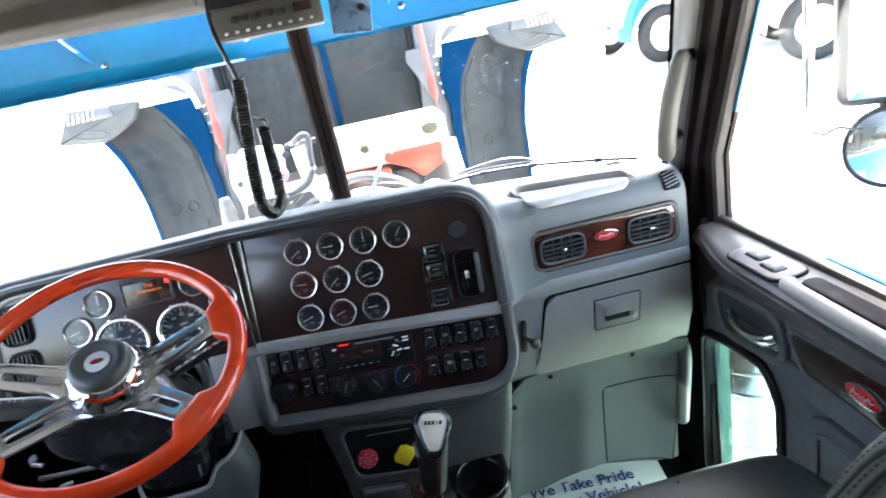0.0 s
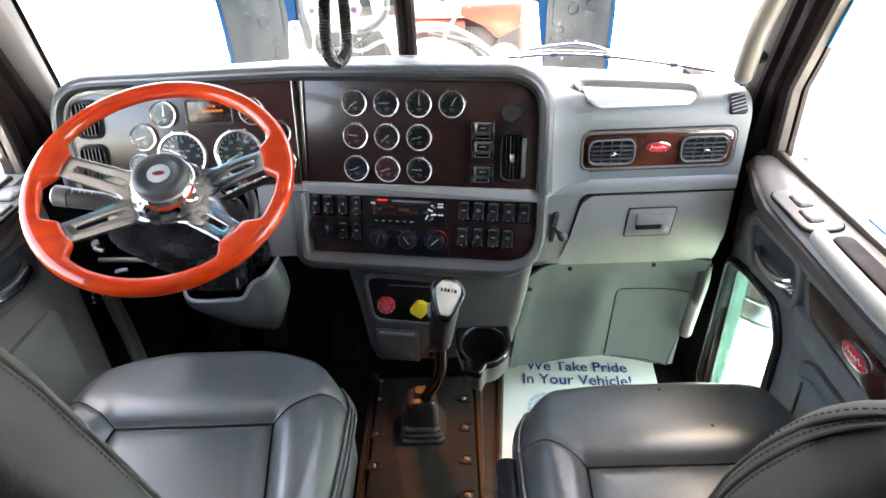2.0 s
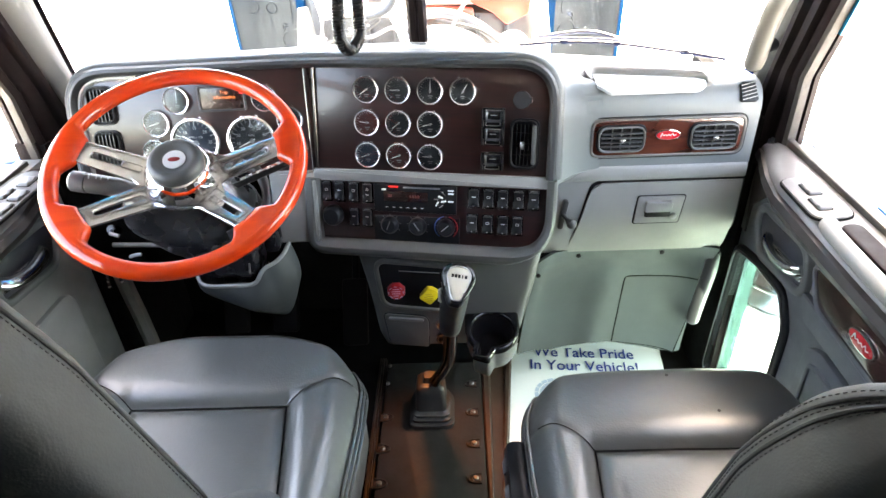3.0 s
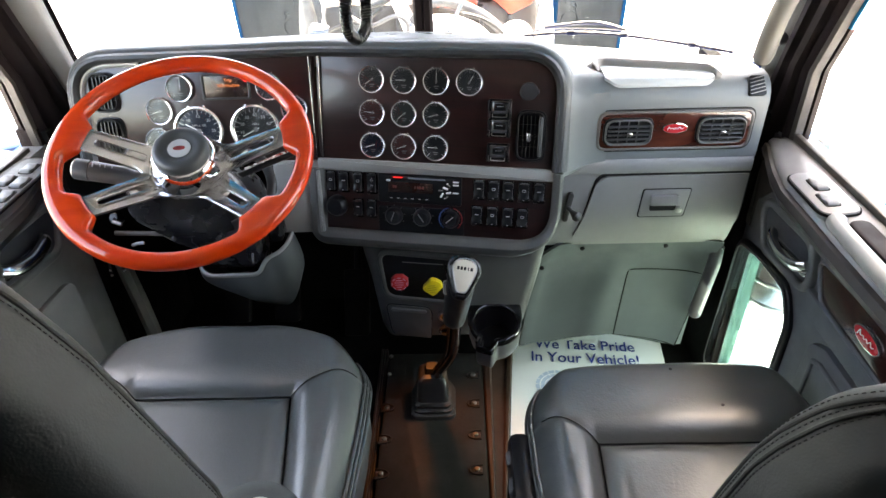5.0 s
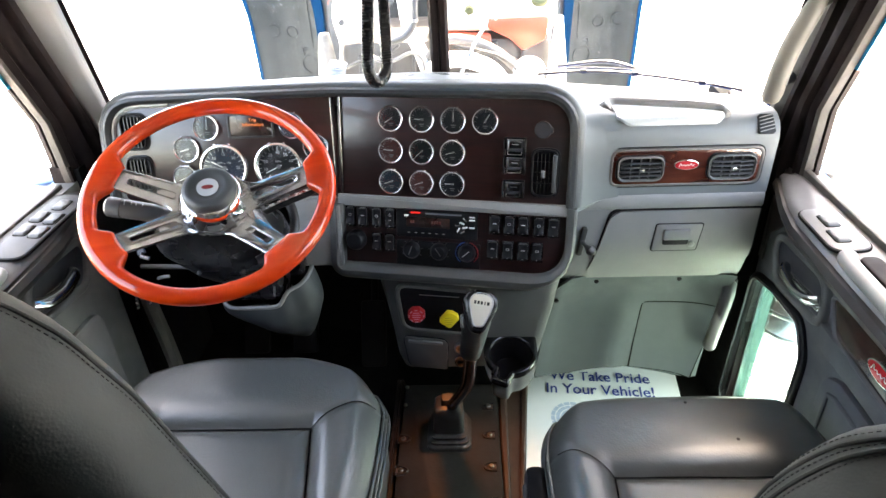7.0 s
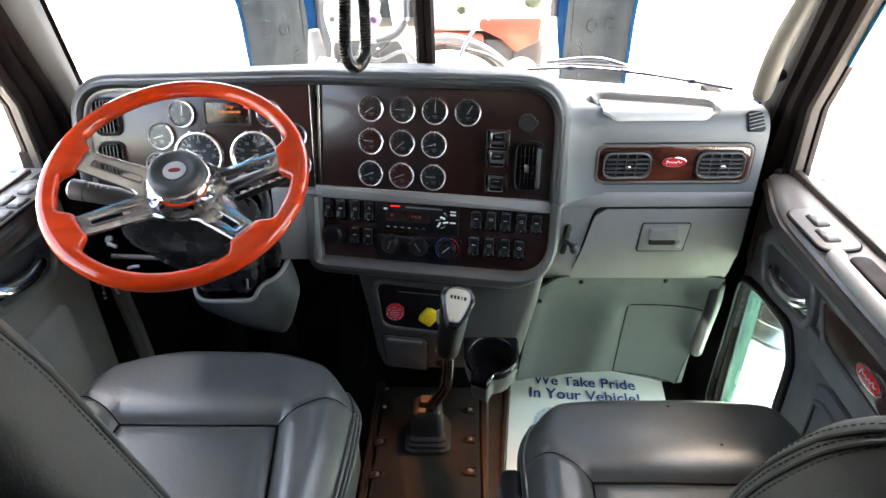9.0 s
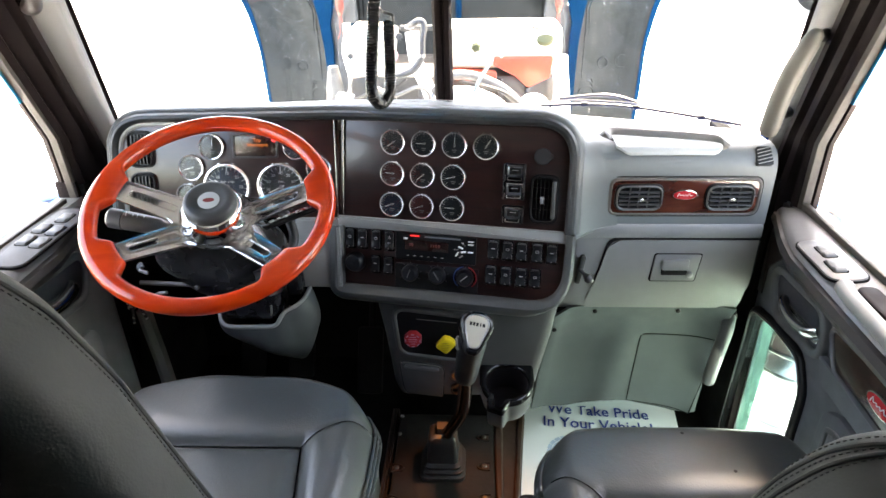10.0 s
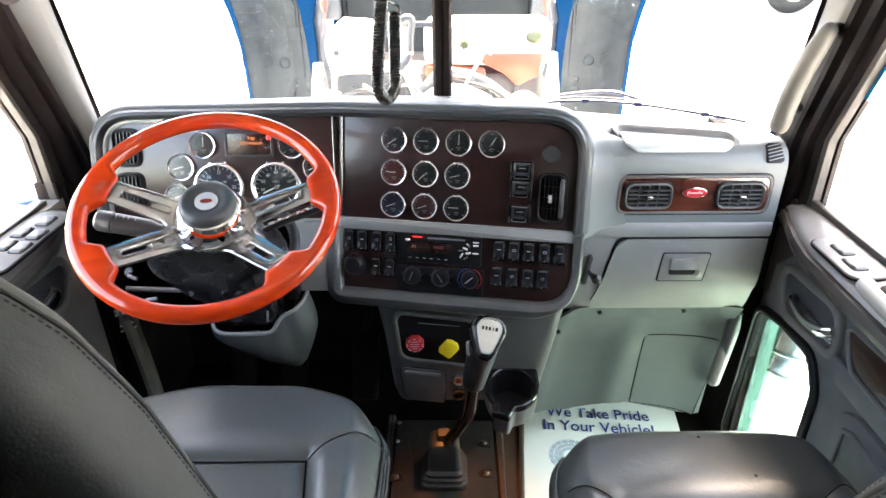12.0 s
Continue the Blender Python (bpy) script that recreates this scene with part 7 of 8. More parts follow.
for sx in (-1, 1):
    zs = [-0.45 + 1.66 * i / 32 for i in range(33)]
    rows = []
    for z in zs:
        a, b = curve(INN, z), curve(OUT, z)
        rows.append([(sx * (a + (b - a) * j / 12), 3.20 + LINER_BOW * math.sin(math.pi * j / 12) - (0.010 if j in (2, 10) else 0), z) for j in range(13)])
    ln = part("fender_liner", sheet(rows, 0.006, (0, 1, 0)), M_LINER, hood, "grey fender liner wet with drops")
    # pressed rings and a channel with a hooked foot
    def on_liner(x, z, d=0.0):
        a, b = curve(INN, z), curve(OUT, z)
        return (sx * x, 3.197 - d + LINER_BOW * math.sin(math.pi * min(1, max(0, (x - a) / (b - a)))), z)
    for cx, cz, r in ((0.778, 0.690, 0.026), (0.870, 0.700, 0.030), (0.700, 0.530, 0.045)):
        part("embossed_ring", tube([on_liner(cx + r * math.cos(q), cz + r * math.sin(q)) for q in [2 * math.pi * k / 28 for k in range(28)]], 0.0035, 6, closed=True), M_LINER, ln)
    for off in (0.0, 0.016):
        foot = [(0.672 + off, z) for z in (0.98, 0.90, 0.80, 0.70, 0.63)] + [(0.690 + off, 0.605 + off * 0.4), (0.720 + off * 0.4, 0.597 + off), (0.735, 0.575 + off)]
        foot = [(curve(INN, 1.14) + 0.032 + off, 1.14), (curve(INN, 1.06) + 0.032 + off, 1.06)] + foot
        part("pressed_channel", tube(smooth_path([on_liner(x, z) for x, z in foot], 5), 0.0042, 6), M_LINER, ln)
    bm = bmesh.new()
    random.seed(9 + sx)
    for k in range(430):
        z = random.uniform(0.35, 1.12)
        a, b = curve(INN, z), curve(OUT, z)
        j = random.uniform(0.05, 0.95)
        bmesh.ops.create_icosphere(bm, subdivisions=1, radius=0.0010 + 0.0022 * random.random() ** 3, matrix=Matrix.Translation((sx * (a + (b - a) * j), 3.194 + LINER_BOW * math.sin(math.pi * j), z)))
    part("drops", bm, M_CHROME, ln, "bright water drops")
    for pts, wd, nm in ((OUT, 0.019, "outer_edge"), (INN, 0.0, "inner_edge")):
        rows = []
        for z in zs:
            x = curve(pts, z)
            x2 = x + wd + 0.06 * max(0, z - 0.8) if pts is OUT else x - inner_width(z)
            rows.append([(sx * x, 3.195, z), (sx * x2, 3.20, z), (sx * x2, 3.26, z), (sx * x, 3.26, z)])
        part(nm, loft(rows), M_HOODBLUE, hood, "blue painted edge")
    # bright haze between the painted edge and the strut, as a torn-edged grey sheet
    rows = []
    random.seed(21 + sx)
    for z in zs:
        x = curve(INN, z) - inner_width(z)
        w = 0.050 + 0.012 * math.sin(z * 23) + random.uniform(-0.004, 0.004) + 0.45 * max(0, z - 0.92)
        rows.append([(sx * (x + 0.004), 3.235, z), (sx * (x - w * 0.5), 3.222, z), (sx * (x - w), 3.236, z)])
    part("haze_sheet", sheet(rows, 0.004, (0, 1, 0)), M_HAZESHEET, hood, "grey sheet standing in for bright haze")
    # inner corner coloured as haze, and lamp housing, at the top
    pn = part("corner_panel", plate(rounded([(0.47, 0.90), (0.57, 0.90), (0.60, 1.20), (0.80, 1.32), (0.50, 1.36)], 0.02, 3), -0.05, 0.0, 0.004, put=lambda x, z, d: (sx * x, 3.25 - d, z)), M_HAZESHEET, hood, "grey inner corner standing in for haze")
    for i in range(6):
        part("rivet", lathe([(0.009, 0), (0.009, 0.005), (0, 0.007)], 8, at=Matrix.Translation((sx * (0.585 - 0.004 * i), 3.236, 0.98 + 0.045 * i)) @ pose(0, 0, 0, 90, 0, 0)), M_CHROME, hood)
    LAMP = rounded([(0.815, 1.252), (1.141, 1.266), (1.172, 1.200), (1.222, 1.122), (1.020, 1.095), (0.935, 1.130), (0.862, 1.172)], [0.02, 0.02, 0.03, 0.012, 0.05, 0.05, 0.03], 5)
    lh = part("lamp_housing", plate(LAMP if sx > 0 else LAMP[::-1], -0.06, 0.0, 0.012, put=lambda x, z, d: (sx * x, 3.10 - d, z)), M_LAMPPALE, hood, "pale grey back of the hood lamp")
    STRIP = rounded([(0.93, 1.205), (1.150, 1.200), (1.140, 1.262), (0.95, 1.252)], 0.012, 4)
    part("lamp_strip", plate(STRIP if sx > 0 else STRIP[::-1], -0.01, 0.010, 0.004, put=lambda x, z, d: (sx * x, 3.10 - d, z)), M_LAMPGREY, lh, "dull grey mounting strip")
    for k in range(6):
        part("lamp_rib", box((0.010, 0.008, 0.040), (sx * (1.02 + 0.022 * k), 3.087, 1.226), 0.003, turn=pose(0, 0, 0, 0, -12 * sx, 0)), M_SATIN, lh)
    part("lamp_emboss", tube([(sx * (1.060 + 0.075 * math.cos(q)), 3.098, 1.140 + 0.020 * math.sin(q) + 0.012 * math.cos(q)) for q in [2 * math.pi * k / 32 for k in range(32)]], 0.003, 6, closed=True), M_LAMPGREY, lh, "pressed oval line")
    part("chrome_bracket", tube(smooth_path([(sx * 0.80, 3.12, 1.24), (sx * 0.74, 3.12, 1.285), (sx * 0.66, 3.14, 1.30), (sx * 0.60, 3.16, 1.25), (sx * 0.585, 3.18, 1.16)], 6), 0.016, 10), M_BEZEL, hood, "bright lamp bracket")
    st = thing("hood_strut", "faded red hood strut with a spring and a wire hook", "strut", group="hood struts")
    lo, hi = Vector((sx * 0.513, 3.05, 0.985)), Vector((sx * 0.502, 3.08, 1.40))
    part("rod", tube([lo, hi], 0.014, 10), M_PINKROD, st)
    sp = []
    for k in range(161):
        p = lo.lerp(hi, 0.02 + 0.25 * k / 160)
        q = 2 * math.pi * 14 * k / 160
        sp.append(p + Vector((0.0165 * math.cos(q), 0.0165 * math.sin(q), 0)))
    part("spring", tube(sp, 0.0032, 5), M_PINKROD, st, "faded red spring coil")
    part("joint", tube([lo - Vector((0, 0, 0.02)), lo], [0.008, 0.015], 10), M_PINKROD, st)
    for d in (-0.007, 0.007):
        part("hook_wire", tube(smooth_path([lo + Vector((d * 0.4, 0, -0.015)), lo + Vector((d, 0, -0.06)), Vector((sx * 0.514 + d, 3.05, 0.890)), Vector((sx * 0.512 + d * 2.5, 3.03, 0.862))], 5), 0.0026, 6), M_PINKROD, st, "thin wire hook")
on_panel = lambda x, z, d: (x, 3.36 - d, z)
part("inner_panel", plate(rect(1.064, 1.0, 0.03, 0.028, 1.22), -0.03, 0.0, 0.004, put=on_panel), M_LINER, hood, "grey insulated inner panel")
part("panel_rib", plate(rect(0.030, 1.0, 0.004, 0.04, 1.22), 0.0, 0.012, 0.004, put=on_panel), M_HOODBLUE, hood, "blue painted rib")
for x in (-0.515, 0.571):
    part("panel_edge", plate(rect(0.022, 1.0, 0.004, x, 1.22), -0.03, 0.010, 0.004, put=on_panel), M_HOODBLUE, hood, "blue painted edge")
for x in (-0.474, -0.452, 0.468, 0.487):
    part("panel_groove", plate(rect(0.0045, 0.98, 0.001, x, 1.22), 0.0, 0.003, 0.0005, put=on_panel), M_SEAM, hood, "dark groove")

# engine bay
tank = thing("coolant_tank", "white coolant tank across the engine bay with a filler cap", "tank")
part("tank_body", box((0.55, 0.22, 0.19), (0.229, 2.85, 0.868), 0.045, 4), M_ENGWHITE, tank)
capm = Matrix.Translation((0.128, 2.742, 0.872)) @ pose(0, 0, 0, 90, 0, 0)
cap = part("cap", lathe([(0.017, -0.004), (0.017, 0.020), (0.013, 0.026), (0, 0.026)], 14, at=capm), M_CAPGREEN, tank, "tarnished star-shaped filler cap")
for k in range(6):
    q = math.pi / 3 * k + 0.3
    part("lobe", tube([capm @ Vector((0.013 * math.cos(q), 0.013 * math.sin(q), 0.012)), capm @ Vector((0.020 * math.cos(q), 0.020 * math.sin(q), 0.010))], [0.007, 0.005], 6), M_CAPGREEN, cap)
fit = part("fitting", lathe([(0.036, 0.0), (0.037, 0.010), (0.033, 0.022), (0.018, 0.027), (0, 0.028)], 18, at=Matrix.Translation((0.425, 2.752, 0.893)) @ pose(0, 0, 0, 50, 0, 0) @ Matrix.Diagonal((1, 0.75, 1, 1))), M_CAPGREEN, tank, "oval tarnished cap")
part("seam", box((0.50, 0.005, 0.004), (0.229, 2.739, 0.940), 0.0015), M_CASTGREY, tank)
part("strap", tube(smooth_path([(0.30, 2.76, 0.972), (0.39, 2.745, 0.945), (0.45, 2.745, 0.940), (0.48, 2.76, 0.915)], 5), 0.004, 6), M_ENGDARK, tank, "dark strap")
for x in (0.03, 0.24):
    part("tank_rib", box((0.012, 0.010, 0.13), (x, 2.741, 0.872), 0.004), M_ENGWHITE, tank)
eng = thing("engine", "red and white engine parts with pipes under the open hood", "engine")
part("red_cover", plate(rounded([(0.36, 0.690), (0.455, 0.735), (0.47, 0.835), (0.195, 0.835), (0.205, 0.790), (0.30, 0.745)], 0.02, 4), -0.08, 0.0, 0.012, put=lambda x, z, d: (x, 2.735 - d, z)), M_ENGRED, eng, "red painted cover")
part("red_rail", box((0.26, 0.06, 0.045), (0.09, 2.75, 0.752), 0.012, turn=pose(0, 0, 0, 0, 4, 0)), M_ENGRED, eng, "red painted rail")
part("block", box((0.94, 0.5, 0.62), (0.02, 3.02, 0.44), 0.05), M_ENGDARK, eng, "dark engine block")
for i in range(7):
    part("block_rib", box((0.018, 0.03, 0.34), (-0.36 + 0.12 * i, 2.765, 0.52 + 0.02 * (i % 3)), 0.006), M_HOSEGREY, eng, "grey cast rib")
for nm, pts, r, mt, lb in (
    ("pipe", [(-0.05, 2.64, 0.70), (0.022, 2.62, 0.775), (0.128, 2.62, 0.772), (0.242, 2.62, 0.722), (0.315, 2.63, 0.655)], 0.020, M_CASTGREY, "dull curved pipe"),
    ("pipe", [(-0.04, 2.60, 0.655), (0.03, 2.58, 0.705), (0.121, 2.58, 0.702), (0.209, 2.58, 0.665), (0.27, 2.59, 0.60)], 0.034, M_TRUCKWHITE, "white curved pipe"),
    ("hose", [(-0.150, 2.66, 0.972), (-0.128, 2.62, 0.990), (-0.104, 2.62, 1.000), (-0.086, 2.62, 0.985), (-0.095, 2.62, 0.92), (-0.102, 2.62, 0.85), (-0.148, 2.62, 0.795), (-0.235, 2.63, 0.772)], 0.014, M_HOSEGREY, "grey rubber hose"),
    ("pipe", [(-0.141, 2.67, 0.95), (-0.125, 2.66, 0.825), (-0.080, 2.66, 0.715), (-0.05, 2.66, 0.62)], 0.030, M_TRUCKWHITE, "white upright pipe"),
    ("thin_tube", [(0.195, 2.60, 0.862), (0.190, 2.565, 0.845), (0.145, 2.56, 0.773), (0.09, 2.56, 0.655)], 0.0075, M_PALETUBE, "pale blue plastic tube"),
    ("hose", [(0.16, 2.59, 0.74), (0.24, 2.57, 0.72), (0.31, 2.57, 0.67), (0.36, 2.6, 0.60)], 0.007, M_ENGDARK, "dark hose"),
    ("hose", [(-0.42, 2.66, 0.66), (-0.33, 2.64, 0.70), (-0.25, 2.64, 0.71), (-0.17, 2.64, 0.76)], 0.007, M_ENGDARK, "dark hose"),
    ("hose", [(-0.30, 2.62, 0.73), (-0.22, 2.60, 0.70), (-0.12, 2.60, 0.735), (-0.07, 2.60, 0.70), (-0.08, 2.60, 0.62)], 0.008, M_CASTGREY, "dull metal line"),
    ("hose", [(-0.06, 2.62, 0.70), (-0.05, 2.60, 0.66), (-0.07, 2.6, 0.58)], 0.006, M_PALETUBE, "pale thin tube"),
    ("hose", [(0.06, 2.70, 0.735), (0.16, 2.68, 0.715), (0.26, 2.68, 0.700), (0.33, 2.69, 0.66)], 0.010, M_ENGDARK, "dark hose"),
):
    part(nm, tube(smooth_path(pts, 8), r, 12), mt, eng, lb)
for p, r in (((-0.235, 2.63, 0.772), 0.018), ((-0.150, 2.66, 0.972), 0.019), ((-0.10, 2.62, 0.862), 0.017)):
    part("hose_clamp", lathe([(r - 0.003, -0.006), (r, -0.006), (r, 0.006), (r - 0.003, 0.006)], 14, at=Matrix.Translation(p)), M_STEEL, eng, "steel hose clamp")
bm = bmesh.new()
bmesh.ops.create_uvsphere(bm, u_segments=20, v_segments=12, radius=0.062, matrix=Matrix.Translation((0.375, 2.60, 0.645)) @ Matrix.Diagonal((1.1, 1, 0.95, 1)))
part("round_housing", bm, M_TRUCKWHITE, eng, "white rounded housing")
part("duct", lathe([(0.045, 0.50), (0.042, 0.62), (0.030, 0.72), (0.020, 0.80), (0.016, 0.84), (0, 0.845)], 16, at=Matrix.Translation((0.505, 2.70, 0))), M_TRUCKWHITE, eng, "white tapered duct")
part("duct", lathe([(0.046, 0.50), (0.045, 0.64), (0.036, 0.72), (0.022, 0.80), (0, 0.805)], 16, at=Matrix.Translation((-0.50, 2.72, 0))), M_CASTGREY, eng, "dull tapered duct")
rib = part("ribbed_hose", tube([(-0.450, 2.55, 0.60), (-0.440, 2.55, 0.66), (-0.420, 2.55, 0.715)], 0.036, 14), M_PALETUBE, eng, "pale blue ribbed hose")
for k in range(7):
    part("hose_rib", lathe([(0.035, -0.004), (0.041, 0), (0.035, 0.004)], 16, at=Matrix.Translation((-0.441 + 0.003 * k, 2.55, 0.655 + 0.0095 * k))), M_PALETUBE, rib)
mod = part("left_module", plate(rounded([(-0.445, 0.93), (-0.450, 0.852), (-0.403, 0.819), (-0.379, 0.775), (-0.312, 0.766), (-0.234, 0.81), (-0.209, 0.953), (-0.283, 0.969), (-0.388, 0.976)], 0.02, 4), -0.08, 0.0, 0.012, put=lambda x, z, d: (x, 2.725 - d, z)), M_ENGWHITE, eng, "white lumpy module")
for i in range(4):
    part("module_rib", box((0.012, 0.016, 0.10), (-0.38 + 0.045 * i, 2.724, 0.875 - 0.012 * i), 0.005), M_ENGWHITE, mod)
part("module_port", lathe([(0.030, 0), (0.030, 0.03), (0.022, 0.036), (0.014, 0.036), (0.014, 0.01), (0, 0.01)], 18, at=Matrix.Translation((-0.238, 2.712, 0.845)) @ pose(0, 0, 0, 90, 0, 0)), M_FADEDPINK, mod, "faded pink port")
part("module_port", lathe([(0.014, 0), (0.014, 0.02), (0, 0.02)], 14, at=Matrix.Translation((-0.20, 2.712, 0.925)) @ pose(0, 0, 0, 90, 0, 0)), M_HOSEGREY, mod, "dark round port")
part("module_port", lathe([(0.012, 0), (0.012, 0.02), (0, 0.02)], 14, at=Matrix.Translation((-0.415, 2.712, 0.845)) @ pose(0, 0, 0, 90, 0, 0)), M_HOSEGREY, mod, "dark round port")
part("cross_bar", box((0.22, 0.03, 0.022), (-0.085, 2.715, 0.958), 0.006), M_HOSEGREY, eng, "grey cross bar")

# air cleaners beside the cowl, seen over the door sills
for sx in (-1, 1):
    ac = thing("air_cleaner", "bright air cleaner can with a perforated screen beside the blue cowl", "air cleaner", group="air cleaners")
    m = Matrix.Translation((sx * 1.20, 1.64, 0.085 if sx > 0 else 0.090))
    part("can", lathe([(0.16, -0.6), (0.16, 0.36), (0.156, 0.365), (0.154, 0.55), (0.13, 0.575), (0, 0.58)], 32, at=m), M_ENGDARK, ac)
    part("polished_shell", lathe([(0.1615, -0.6), (0.1625, -0.59), (0.1625, 0.34), (0.1615, 0.35)], 32, at=m), M_BEZEL, ac, "polished metal shell")
    for z in (-0.45, -0.30, -0.22, -0.02, 0.06):
        part("band", lathe([(0.1625, z), (0.165, z + 0.003), (0.165, z + 0.012), (0.1625, z + 0.015)], 32, at=m), M_STEEL, ac, "thin steel band")
    bm = bmesh.new()
    for k in range(34):
        tube([m @ Vector((0.158 * math.cos(q), 0.158 * math.sin(q), 0.365 + 0.0058 * k)) for q in [2 * math.pi * i / 36 for i in range(36)]], 0.0012, 4, closed=True, bm=bm)
    for k in range(168):
        q = 2 * math.pi * k / 168
        tube([m @ Vector((0.158 * math.cos(q), 0.158 * math.sin(q), z)) for z in (0.36, 0.56)], 0.0012, 4, bm=bm)
    part("screen", bm, M_SATIN, ac, "perforated bright metal screen")
    part("cap", lathe([(0.160, 0.512), (0.1645, 0.516), (0.1645, 0.566), (0.150, 0.582), (0, 0.586)], 36, at=m), M_BEZEL, ac, "polished metal cap")
    if sx > 0:
        part("cowl", box((0.24, 0.06, 0.30), (1.05, 1.56, 0.505), 0.012), M_HOODBLUE, ac, "blue painted cowl")
    else:
        lean = pose(-1.045, 1.56, 0.543, 0, -11, 0)
        cw = part("cowl", box((0.24, 0.06, 0.30), (0, 0, 0), 0.012), M_COWLBLUE, ac, "blue painted cowl", at=lean)
        for k in range(5):
            part("rivet", lathe([(0.0035, 0), (0.003, 0.0015), (0, 0.002)], 8, at=Matrix.Translation((-0.105 + 0.030 * (k % 2), -0.030, 0.132 - 0.018 * k)) @ pose(0, 0, 0, 90, 0, 0)), M_BEZEL, cw)

# wiper
wip = thing("wiper", "black windscreen wiper lying along the foot of the glass", "wiper")
pts = [(0.30, 1.62, 0.922), (0.42, 1.605, 0.930), (0.55, 1.575, 0.928), (0.70, 1.50, 0.922), (0.78, 1.44, 0.920)]
part("blade", tube(smooth_path(pts, 5), 0.0045, 8), M_BLACK, wip)
part("blade_rail", tube(smooth_path([(x, y - 0.006, z + 0.012) for x, y, z in pts], 5), 0.0025, 6), M_HOSEGREY, wip, "grey blade rail")
part("arm", tube(smooth_path([(0.36, 1.66, 0.93), (0.48, 1.62, 0.950), (0.56, 1.59, 0.936)], 5), 0.005, 8), M_HOSEGREY, wip)
for p in pts[1:4]:
    part("clip", box((0.02, 0.015, 0.012), p, 0.003), M_BLACK, wip)

# door mirrors
mir = thing("door_mirror", "tall dark-framed door mirror with a round convex mirror below", "mirror")
MH = Matrix.Translation((1.20, 1.10, 1.22)) @ pose(0, 0, 0, 0, 0, -29)
part("mirror_head", box((0.24, 0.07, 0.44), (0, 0.03, 0), 0.025, 3), M_BLACK, mir, "dark mirror head", at=MH)
part("mirror_face", box((0.205, 0.004, 0.40), (0, -0.0065, 0), 0.001), M_MIRROR, mir, at=MH)
MR = Matrix.Translation((1.172, 1.10, 0.914)) @ pose(0, 0, 0, 0, 0, -31) @ pose(0, 0, 0, 90, 0, 0)
part("convex_face", lathe([(0.082, -0.004), (0.07, 0.002), (0.05, 0.0085), (0.025, 0.0125), (0, 0.0138)], 36, at=MR), M_MIRROR, mir, "convex mirror glass")
part("convex_rim", lathe([(0.080, -0.008), (0.081, 0.001), (0.086, 0.001), (0.089, -0.006), (0.080, -0.035), (0.04, -0.05), (0, -0.052)], 36, at=MR), M_BLACK, mir, "black mirror rim")
part("bracket", tube([(0.989, 1.10, 1.42), (0.989, 1.10, 1.20), (0.986, 1.10, 1.05), (0.984, 1.10, 1.02)], [0.010, 0.010, 0.008, 0.003], 10), M_CHROME, mir)
part("wire", tube(smooth_path([(0.995, 1.10, 0.986), (1.02, 1.10, 0.975), (1.05, 1.10, 0.982), (1.09, 1.10, 0.970)], 5), 0.003, 6), M_BLACK, mir)
part("clamp", box((0.05, 0.04, 0.05), (1.21, 1.14, 1.0), 0.01), M_BLACK, mir)


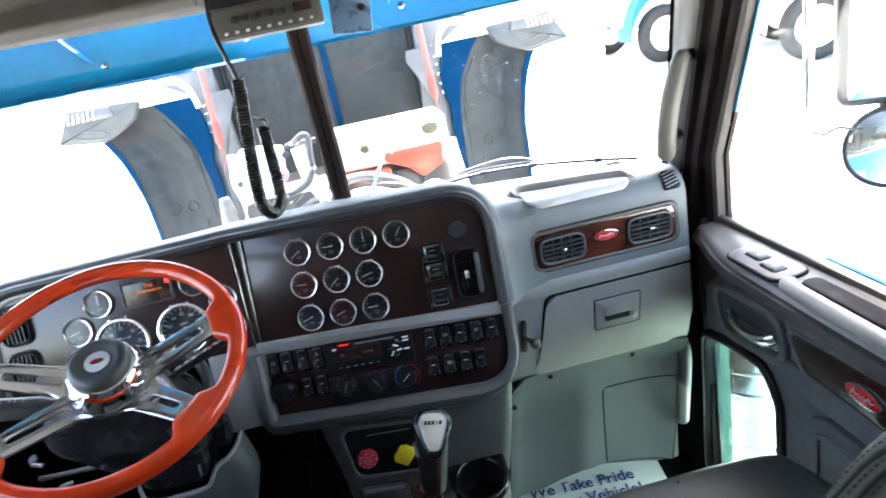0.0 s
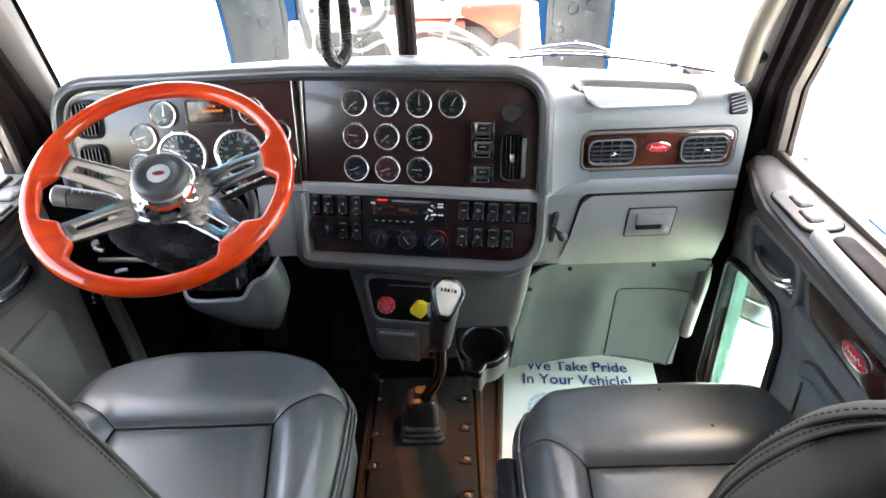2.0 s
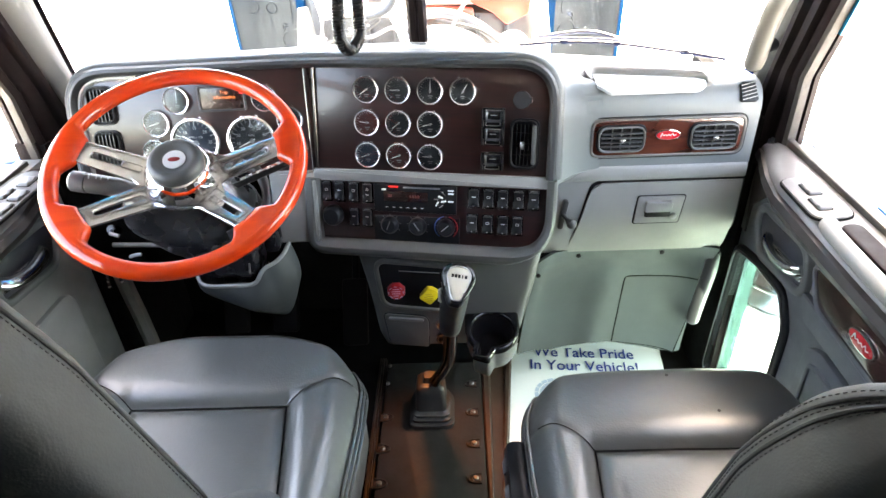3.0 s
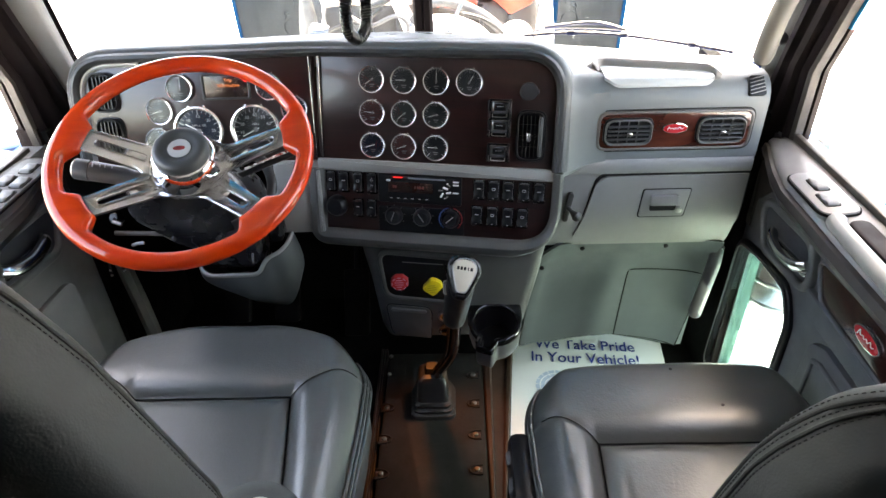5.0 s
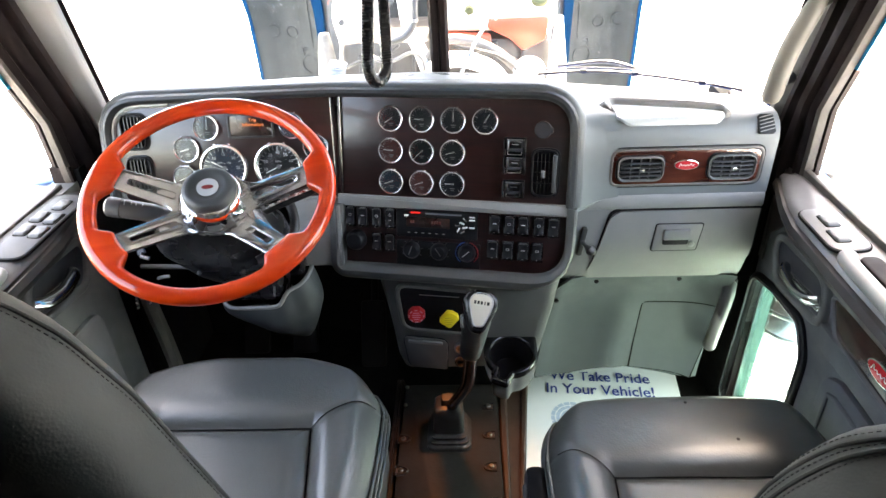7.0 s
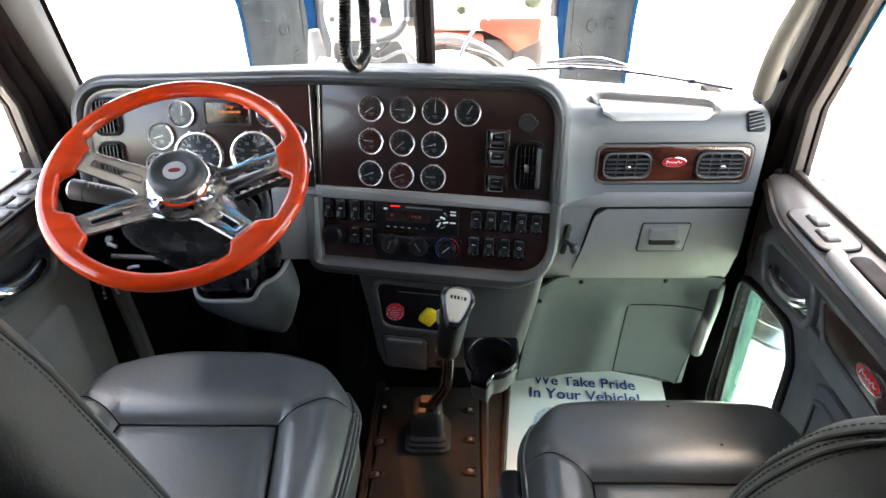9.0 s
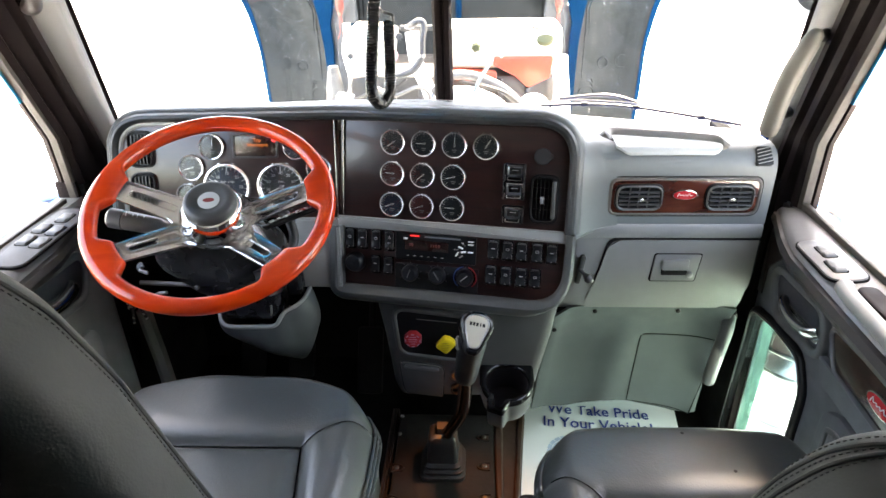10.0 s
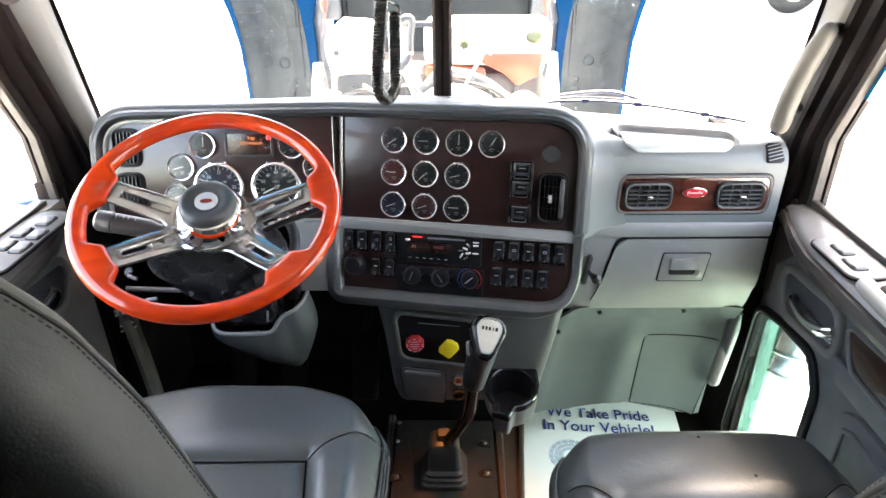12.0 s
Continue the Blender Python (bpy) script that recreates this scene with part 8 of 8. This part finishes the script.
# parked trucks across the yard
def truck(at, label, paint, group="parked trucks"):
    tk = thing("parked_truck", label, "truck", at=at, group=group)
    part("hood_body", box((3.0, 1.9, 1.3), (0.4, 0, 1.35), 0.12, 3), M_TRUCKWHITE, tk, "white hood side")
    part("cab", box((2.4, 2.3, 2.6), (3.0, 0, 2.0), 0.15, 3), paint, tk)
    part("bumper", box((0.3, 2.3, 0.45), (-1.75, 0, 0.65), 0.06), M_CHROME, tk, "chrome bumper")
    part("grille", box((0.25, 1.1, 1.4), (-1.2, 0, 1.45), 0.04), M_CHROME, tk, "chrome grille")
    for i in range(5):
        part("grille_bar", box((0.03, 0.03, 1.3), (-1.34, -0.44 + 0.22 * i, 1.45), 0.005), M_STEEL, tk, smooth=False)
    for sy in (-1, 1):
        fen = []
        for k in range(13):
            q = math.pi * k / 12
            fen.append([(-0.35 + 0.74 * math.cos(q), sy * yy, 0.52 + 0.74 * math.sin(q)) for yy in (0.72, 1.2)])
        part("fender", sheet(fen, 0.22, (0, 0, 1)), paint, tk, "painted front fender")
        part("step", box((1.9, 0.35, 0.25), (1.6, sy * 1.0, 0.62), 0.04), M_SATIN, tk, "bright step")
        for x in (-0.35, 5.2, 6.5):
            wm = Matrix.Translation((x, sy * 1.02, 0.52)) @ pose(0, 0, 0, 90, 0, 0)
            ty = part("tyre", tube([wm @ Vector((0.405 * math.cos(q), 0.405 * math.sin(q), 0)) for q in [2 * math.pi * k / 32 for k in range(32)]], 0.118, 14, closed=True), M_TYRE, tk, "black tyre")
            part("wheel_disc", lathe([(0.31, 0.09 * sy), (0.27, 0.05 * sy), (0.14, 0.03 * sy), (0.12, 0.12 * sy), (0, 0.12 * sy)], 24, at=wm), M_BEZEL, ty, "polished metal wheel")
            part("wheel_disc", lathe([(0.31, -0.09 * sy), (0.27, -0.05 * sy), (0.14, -0.03 * sy), (0.12, -0.12 * sy), (0, -0.12 * sy)], 24, at=wm), M_BEZEL, ty, "polished metal wheel")
            for k in range(10):
                q = 2 * math.pi * k / 10
                for e in (-1, 1):
                    part("hand_hole", lathe([(0.034, 0.0), (0.034, 0.004), (0, 0.004)], 10, at=wm @ Matrix.Translation((0.215 * math.cos(q), 0.215 * math.sin(q), 0.042 * e))), M_ENGDARK, ty, "dark hole in the wheel")
    part("chassis", box((5.5, 0.9, 0.3), (4.3, 0, 0.85), 0.04), M_ENGDARK, tk)
    return tk


truck(YARD @ pose(6.35, 13.0, 0, 0, 0, 6), "parked truck with white hood and bright blue fenders", M_TRUCKBLUE)
truck(YARD @ pose(8.0, 10.2, 0, 0, 0, -22), "parked white truck with bright steps", M_TRUCKWHITE)
